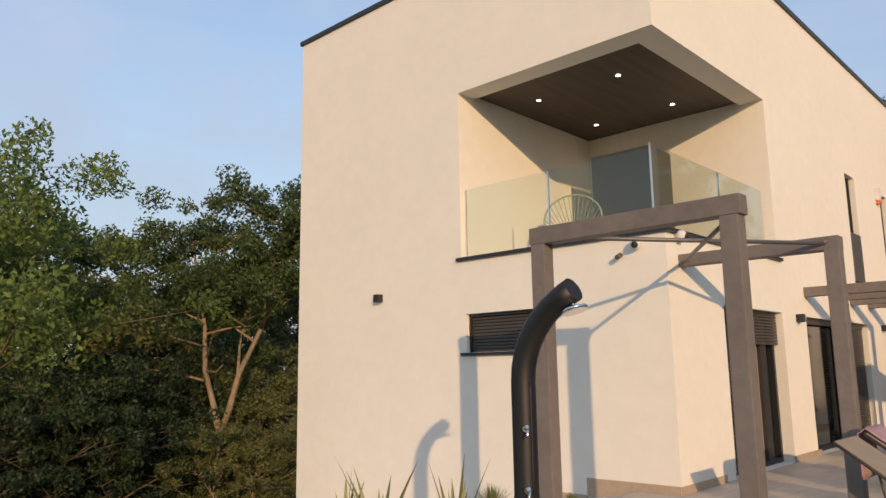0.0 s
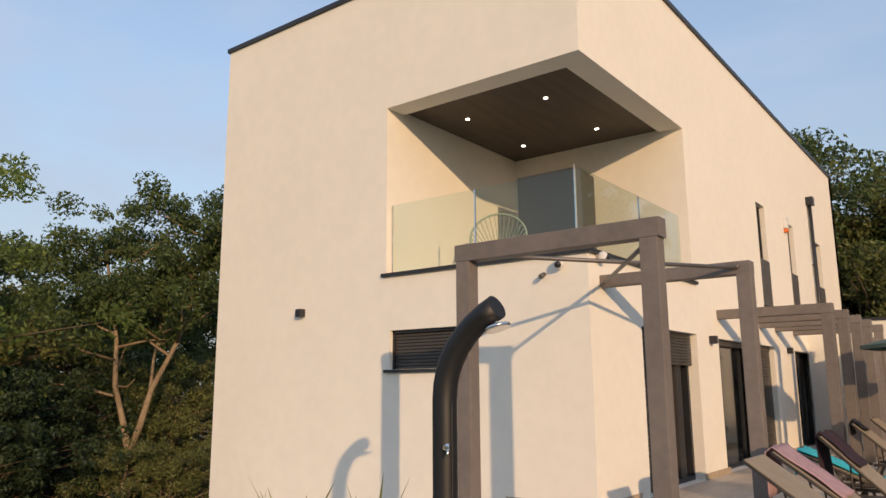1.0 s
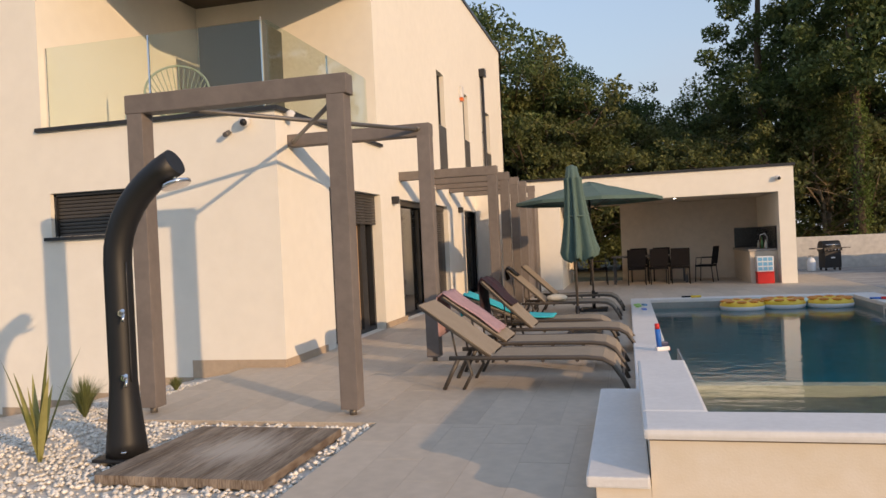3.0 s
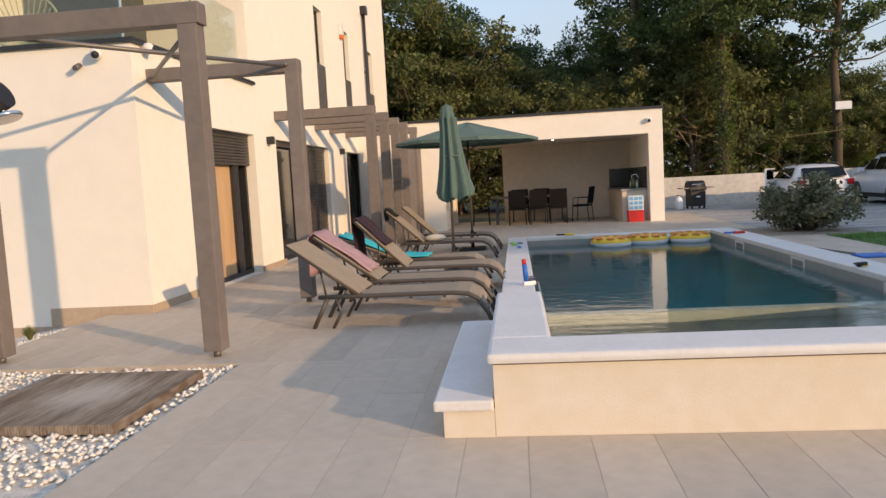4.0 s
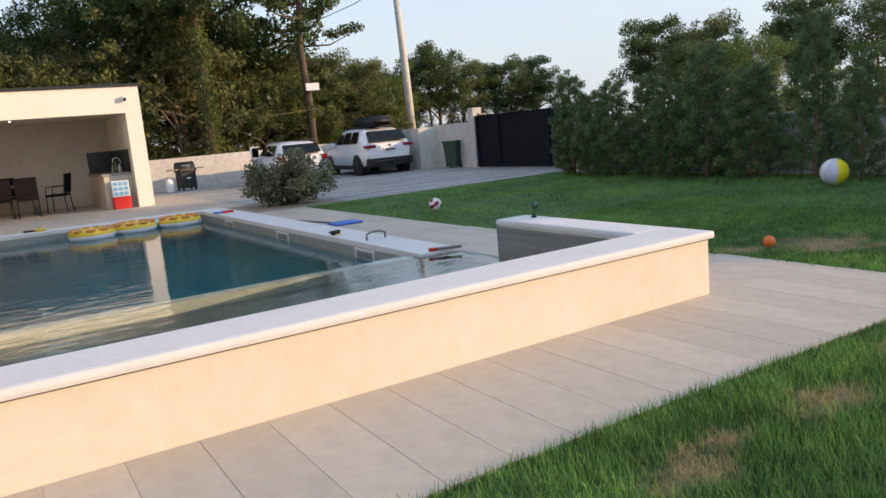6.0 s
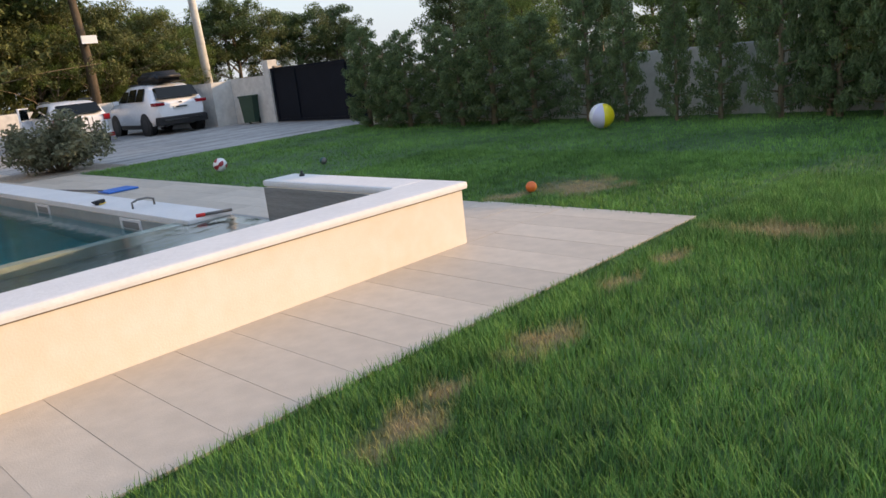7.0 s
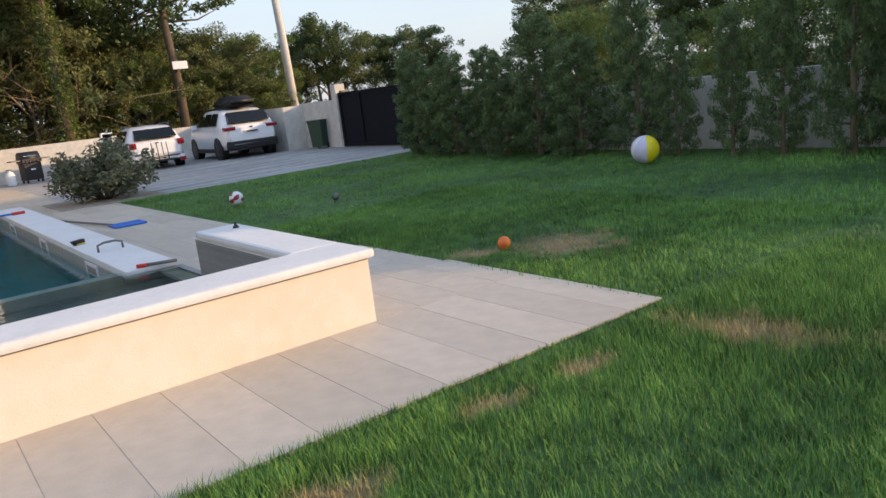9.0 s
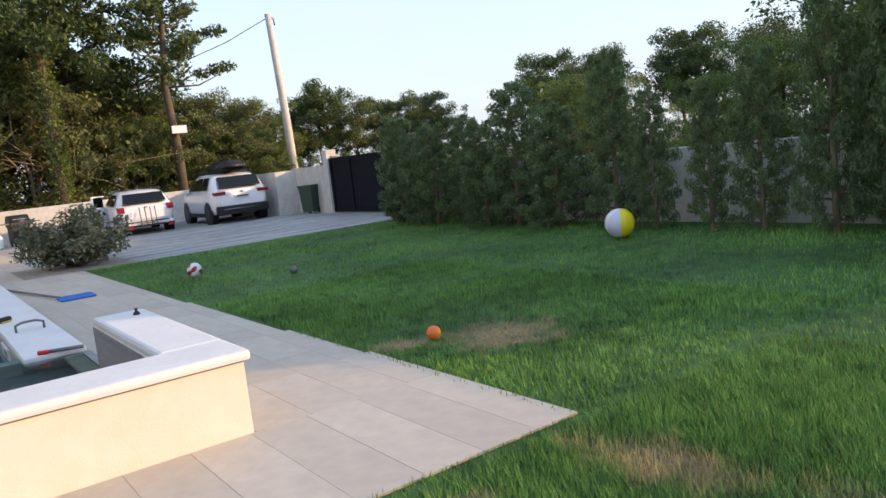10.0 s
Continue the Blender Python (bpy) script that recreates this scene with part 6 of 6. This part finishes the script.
        for yw in (0.19, 0.80):
            bm = bmesh.new()
            r = 0.21 * H
            for r0, x0, x1 in ((r, 0.36 * W, 0.497 * W),):
                c = [(s * x0, yw * L, r), (s * (x0 + 0.01), yw * L, r), (s * (x1 - 0.02), yw * L, r), (s * x1, yw * L, r)]
                tube(bm, c, [r0 * 0.9, r0, r0, r0 * 0.9], 24)
            wh = part("wheel", bm, TYRE, t)
            bm = bmesh.new()
            tube(bm, [(s * 0.49 * W, yw * L, r), (s * 0.505 * W, yw * L, r)], [r * 0.66, r * 0.60], 20)
            part("rim", bm, RIM, wh)
            bm = bmesh.new()
            tube(bm, [(s * 0.47 * W, yw * L, r * 1.02), (s * 0.502 * W, yw * L, r * 1.02)], [r * 1.16, r * 1.16], 24)
            part("wheel_arch", bm, BLACK if suv else TYRE, t)
    bm = bmesh.new()
    box(bm, -0.44 * W, 0.44 * W, -0.02 * L, 0.06 * L, 0.20 * H, (0.36 if suv else 0.30) * H, 0.03)
    part("bumper", bm, BLACK if suv else CARWHITE, t)
    boxes("bumper_trim", CHROME if suv else BLACK, t, (-0.36 * W, 0.36 * W, -0.028 * L, -0.02 * L, 0.285 * H, 0.305 * H))
    boxes("number_plate", PLATE, t, (-0.13 * W, 0.13 * W, -0.010 * L, 0.002 * L, 0.50 * H, 0.555 * H) if suv else (-0.14 * W, 0.14 * W, -0.028 * L, -0.021 * L, 0.24 * H, 0.29 * H))
    boxes("plate_characters", BLACK, t, (-0.10 * W, 0.10 * W, -0.0115 * L, -0.0102 * L, 0.515 * H, 0.54 * H) if suv else (-0.11 * W, 0.11 * W, -0.0295 * L, -0.0282 * L, 0.255 * H, 0.275 * H))
    boxes("badge", CHROME, t, (-0.03 * W, 0.03 * W, -0.006 * L, 0.004 * L, 0.60 * H, 0.625 * H))
    boxes("sill_trim", BLACK if suv else CARWHITE, t, (-0.495 * W, 0.495 * W, 0.28 * L, 0.70 * L, 0.15 * H, 0.23 * H))
    if suv:
        bm = bmesh.new()
        v = box(bm, -0.25 * W, 0.27 * W, 0.10 * L, 0.56 * L, 1.03 * H, 1.24 * H)
        for w in v[4:]:
            w.co.x *= 0.86
            w.co.y += 0.12 if w.co.y < 0.3 * L else -0.35
        bmesh.ops.bevel(bm, geom=list(bm.edges), offset=0.10, segments=3, affect="EDGES")
        for f_ in bm.faces:
            f_.smooth = True
        part("roof_box", bm, BLACK, t, "black roof box")
        for y in (0.22, 0.46):
            boxes("crossbar", BLACK, t, (-0.40 * W, 0.40 * W, y * L, y * L + 0.05, 1.0 * H, 1.028 * H))
    else:
        for x in (-0.14, -0.05, 0.04, 0.12):
            tubes("rack_bar", BLACK, t, ([(x * W, -0.10 * L, 0.20 * H), (x * W, -0.07 * L, 0.62 * H)], 0.012))
        tubes("rack_frame", BLACK, t, ([(-0.3 * W, -0.12 * L, 0.22 * H), (0.3 * W, -0.12 * L, 0.22 * H)], 0.02), ([(-0.3 * W, -0.05 * L, 0.22 * H), (0.3 * W, -0.05 * L, 0.22 * H)], 0.02), ([(0, -0.12 * L, 0.22 * H), (0, 0.0, 0.22 * H)], 0.025))
        boxes("rack_lights", LIGHTRED, t, (-0.40 * W, -0.30 * W, -0.13 * L, -0.11 * L, 0.17 * H, 0.25 * H), (0.30 * W, 0.40 * W, -0.13 * L, -0.11 * L, 0.17 * H, 0.25 * H))
    if open_door:
        d = boxes("door_open", CARWHITE, t, (-0.03, 0.03, -0.18 * L, 0.0, 0.2 * H, 0.66 * H), bevel=0.015, label="front door standing open")
        d.matrix_basis = pose(-0.50 * W, 0.62 * L, 0, 0, 0, -34)
        g = boxes("door_window", CARGLASS, d, (-0.012, 0.012, -0.165 * L, -0.03 * L, 0.68 * H, 0.92 * H))
        boxes("door_window_frame", CARWHITE, d, (-0.02, 0.02, -0.18 * L, -0.166 * L, 0.66 * H, 0.95 * H), (-0.02, 0.02, -0.166 * L, -0.01 * L, 0.921 * H, 0.95 * H))
    return t


car("white SUV with a black roof box parked on the drive", pose(12.33, 20.75, -0.02, 0, 0, -3), 3.75, 1.62, 1.42, True)
car("white estate car with a bicycle rack and an open front door", pose(9.93, 21.6, -0.02, 0, 0, -6), 3.9, 1.5, 1.22, False, True)

bn = thing("wheelie_bin", "dark green wheeled rubbish bin against the wall", "rubbish bin", pose(13.88, 19.7, 0.0, 0, 0, -60) @ Matrix.Diagonal((0.8, 0.8, 0.92, 1)))
BINGREEN = material("dark_green_plastic", (0.015, 0.05, 0.03), 0.5, vary=0.1)
bm = bmesh.new()
v = box(bm, -0.26, 0.26, -0.27, 0.27, 0.06, 0.82)
for q in v[:4]:
    q.co.x *= 0.8
    q.co.y *= 0.8
part("tub", bm, BINGREEN, bn)
boxes("lid", BINGREEN, bn, (-0.29, 0.29, -0.31, 0.31, 0.82, 0.88), bevel=0.02)
tubes("wheel", TYRE, bn, ([(-0.24, 0.2, 0.09), (-0.18, 0.2, 0.09)], 0.09), ([(0.18, 0.2, 0.09), (0.24, 0.2, 0.09)], 0.09), seg=14)
tubes("handle", BINGREEN, bn, ([(-0.22, 0.33, 0.84), (0.22, 0.33, 0.84)], 0.016))

bb = thing("gas_barbecue", "black gas barbecue with side shelves", "barbecue", pose(7.2, 24.6, 0.0, 0, 0, 12))
boxes("cabinet", BLACK, bb, (-0.24, 0.24, -0.2, 0.2, 0.08, 0.56), bevel=0.01)
boxes("firebox", BLACK, bb, (-0.27, 0.27, -0.22, 0.22, 0.57, 0.68), bevel=0.015)
bm = bmesh.new()
tube(bm, [(-0.26, 0.02, 0.69), (0.26, 0.02, 0.69)], 0.19, 18)
part("lid", bm, BLACK, bb)
tubes("handle", CHROME, bb, ([(-0.2, -0.2, 0.76), (0.2, -0.2, 0.76)], 0.012))
boxes("side_shelf", STEEL, bb, (-0.52, -0.28, -0.18, 0.18, 0.64, 0.67))
boxes("side_shelf", STEEL, bb, (0.28, 0.52, -0.18, 0.18, 0.64, 0.67))
for x in (-0.15, -0.05, 0.05, 0.15):
    tubes("knob", CHROME, bb, ([(x, -0.22, 0.61), (x, -0.25, 0.61)], 0.02))
boxes("nameplate", PALE, bb, (-0.06, 0.06, -0.204, -0.2005, 0.36, 0.40))
for x in (-0.2, 0.2):
    for y in (-0.16, 0.16):
        tubes("wheel", TYRE, bb, ([(x - 0.02, y, 0.04), (x + 0.02, y, 0.04)], 0.04))
gb = thing("gas_bottle", "pale grey gas bottle beside the barbecue", "gas bottle", pose(6.62, 24.3, 0))
bm = bmesh.new()
lathe(bm, [(0.09, 0.0), (0.12, 0.03), (0.12, 0.30), (0.08, 0.38), (0.03, 0.40), (0.03, 0.45)], 18)
part("cylinder", bm, PALE, gb)
tubes("collar", STEEL, gb, ([(0.07 * math.cos(a), 0.07 * math.sin(a), 0.45) for a in [k * 0.524 for k in range(13)]], 0.012))

# ---- pole, floodlight board and wires ----
pl = thing("utility_pole", "pale concrete utility pole leaning slightly", "utility pole")
tubes("shaft", CONCRETE, pl, ([(18.1, 29.4, -0.1), (17.95, 29.3, 3.8), (17.62, 29.0, 7.55)], [0.19, 0.16, 0.12]), seg=12)
tubes("bracket", STEEL, pl, ([(17.5, 29.0, 7.45), (17.62, 29.0, 7.5), (17.85, 29.0, 7.35), (17.86, 29.0, 7.1)], 0.03))
tubes("wire", BLACK, pl, ([(17.6, 29.0, 7.4), (16.0, 29.6, 6.55), (14.6, 30.2, 6.0), (13.2, 30.8, 5.6), (9.0, 33.0, 4.9)], 0.016), seg=5)
fl = thing("tree_sign", "pale board fixed to the pine trunk", "board")
boxes("board", PALE, fl, (13.05, 13.60, 28.55, 28.60, 3.08, 3.36), bevel=0.006)
boxes("batten", BARK_DARK, fl, (13.2, 13.3, 28.6, 28.9, 3.0, 3.3))


def pine():
    rng = np.random.default_rng(77)
    t = thing("tree", "tall pine with a bare trunk and an open crown", "pine tree", pose(13.25, 29.0, -0.1), "woodland trees")
    bm = bmesh.new()
    pts = [(0, 0, 0), (0.06, 0, 2.5), (-0.08, 0, 5.0), (0.15, 0, 7.2), (0.3, 0, 9.6)]
    tube(bm, pts, [0.19, 0.16, 0.13, 0.09, 0.02], 9)
    c, r = [(0.3, 0, 9.5)], [0.7]
    for k in range(16):
        z = 4.9 + 4.4 * k / 16
        a = k * 2.4
        ln = 2.4 * (1 - 0.45 * k / 16) * rng.uniform(0.6, 1.1)
        e = (math.cos(a) * ln, math.sin(a) * ln, z + 0.3 + rng.uniform(0, 0.5))
        tube(bm, [(0.02, 0, z), (e[0] * 0.5, e[1] * 0.5, z + 0.05), e], [0.045, 0.03, 0.01], 5)
        for q in (0.55, 0.8, 1.0):
            c.append((e[0] * q, e[1] * q, z + (e[2] - z) * q + 0.15))
            r.append(rng.uniform(0.32, 0.6))
    part("trunk", bm, BARK_DARK, t)
    v, f = leaf_cloud(rng, c, r, 9000, 0.08, 0.55)
    ob = new("crown", quads_mesh("crown", v, f, OAK))
    ob.parent = t


pine()


def shrub():
    rng = np.random.default_rng(9)
    t = thing("oleander_bush", "grey-green leafy shrub at the corner of the drive", "bush", pose(6.95, 15.05, 0.0) @ Matrix.Diagonal((1.28, 1.2, 1.02, 1)))
    bm = bmesh.new()
    c, r = [], []
    for k in range(46):
        a, d = rng.uniform(0, 6.28), rng.uniform(0.1, 0.95) ** 0.7
        e = (math.cos(a) * d * 0.78, math.sin(a) * d * 0.85, 0.92 * math.sqrt(max(0.05, 1 - d * d * 0.8)) * rng.uniform(0.5, 1.05) + 0.04)
        tube(bm, [(e[0] * 0.15, e[1] * 0.15, 0), (e[0] * 0.6, e[1] * 0.6, e[2] * 0.6), e], [0.014, 0.009, 0.004], 5)
        for q in (0.5, 0.75, 1.0):
            c.append(tuple(w * q for w in e))
            r.append(0.15)
    part("stem", bm, BARK, t)
    v, f = leaf_cloud(rng, c, r, 11000, 0.036, 1.0, -0.6)
    ob = new("foliage", quads_mesh("foliage", v, f, SHRUB))
    ob.parent = t


shrub()
PLB = material("bush_bed_mulch", (0.30, 0.26, 0.21), 0.95, vary=0.3, scale=20, bump=0.8)
boxes("shrub_bed", PLB, None, (6.0, 7.75, 14.05, 15.9, -0.05, 0.004))
tagged(bpy.data.objects["shrub_bed"], "gravelly planting bed under the shrub", "planting bed", kind="structure")


# ---- grass ----
def grass(name, n, x0, x1, y0, y1, h0, h1, w, seed, skip=None, edge=None):
    rng = np.random.default_rng(seed)
    x, y = rng.uniform(x0, x1, n), rng.uniform(y0, y1, n)
    dens = 0.5 + 0.25 * np.sin(x * 2.1 + 1.3 * np.sin(y * 1.7)) + 0.25 * np.sin(y * 3.3 + x * 0.9)
    bare = np.ones(n)
    for dx, dy, rx, ry in DRY:
        bare = np.minimum(bare, np.clip(np.hypot((x - dx) / rx, (y - dy) / ry) - 0.35 + 0.5 * (rng.random(n) - 0.5), 0.12, 1))
    ok = rng.random(n) < (0.55 + 0.45 * dens) * (0.6 + 0.4 * bare)
    x, y, dens, bare = x[ok], y[ok], dens[ok], bare[ok]
    n = len(x)
    h = rng.uniform(h0, h1, n) * (0.65 + 0.5 * dens) * (0.45 + 0.55 * bare)
    if edge:
        h *= np.clip((edge - y) / 0.16, np.clip(1.25 - 0.18 * (x - 2.0), 0.4, 1.1), 1.1)
    a = rng.uniform(0, 6.28, n)
    lean = rng.uniform(0.1, 0.75, n)
    vs = []
    for u in (0.0, 0.55, 1.0):
        r = h * lean * u ** 1.6
        ww = w * (1 - 0.85 * u)
        c = np.stack([x + np.cos(a) * r, y + np.sin(a) * r, -0.014 + h * (u - 0.2 * lean * u * u)], -1)
        sd = np.stack([-np.sin(a) * ww, np.cos(a) * ww, 0 * a], -1)
        vs += [c - sd, c + sd]
    v = np.stack(vs, 1).reshape(-1, 3)
    f = (np.array([(0, 1, 3, 2), (2, 3, 5, 4)])[None] + (np.arange(n) * 6)[:, None, None]).reshape(-1, 4)
    return tagged(new(name, quads_mesh(name, v, f, BLADE)), "blades of green lawn grass", "grass", kind="stuff")


grass("grass_front", 190000, 1.0, 8.6, 0.9, 3.012, 0.032, 0.078, 0.0022, 1, edge=3.02)
grass("grass_side", 60000, 6.965, 9.6, 3.02, 8.0, 0.03, 0.06, 0.003, 2)
grass("grass_far", 80000, 6.90, 12.9, 3.02, 13.96, 0.025, 0.05, 0.0045, 3)
grass("grass_south", 60000, -7.0, 8.6, -4.0, 0.9, 0.04, 0.09, 0.005, 5)
grass("grass_west", 12000, -3.0, 1.0, 0.9, 3.0, 0.04, 0.09, 0.005, 6)
grass("grass_east", 40000, 8.6, 12.9, -1.5, 3.1, 0.03, 0.06, 0.0038, 4)


# ---- paving slabs ----
def slab(w, l):
    bm = bmesh.new()
    v = box(bm, 0, w, 0, l, -0.03, 0.0)
    for q in v[4:]:
        q.co.x += 0.0007 if q.co.x < w / 2 else -0.0007
        q.co.y += 0.0007 if q.co.y < l / 2 else -0.0007
    return mesh_of("slab", bm, PAVER)


slabs = {}
pr = random.Random(3)


def pave(x0, x1, y0, y1, w=0.30, l=1.20, shift=0.4):
    i, x = 0, x0
    while x < x1 - 0.02:
        ww = min(w, x1 - x)
        y = y0 - (i % 3) * shift if shift else y0
        while y < y1 - 0.02:
            a, b = max(y, y0), min(y + l, y1)
            if b - a > 0.03:
                key = (round(ww, 3), round(b - a, 3))
                if key not in slabs:
                    slabs[key] = slab(key[0] - 0.0024, key[1] - 0.0024)
                o = new("slab", slabs[key])
                o.parent = terrace
                o.location = (x + 0.0012, a + 0.0012, pr.uniform(-0.0005, 0.0005))
            y += l
        x += w
        i += 1


pave(-0.5, 6.965, 3.01, 4.085, shift=0)
pave(-0.5, 1.185, 4.085, 5.78)
pave(-2.95, -2.44, 5.78, 8.24)
pave(-2.44, 1.185, 5.78, 19.6)
pave(1.185, 1.43, 6.12, 14.96)
pave(5.54, 6.4, 14.0, 14.96)
pave(5.83, 6.965, 4.085, 4.9)
pave(5.83, 6.93, 4.9, 6.1)
pave(5.83, 6.89, 6.1, 8.5)
pave(5.83, 6.855, 8.5, 14.0)
pave(1.185, 6.4, 14.96, 19.6)
pave(-0.25, 4.93, 19.6, 22.7, 0.6, 0.6, 0)
boxes("slab_edge", PAVER, terrace, (5.54, 5.83, 6.04, 14.0, -0.05, -0.001))
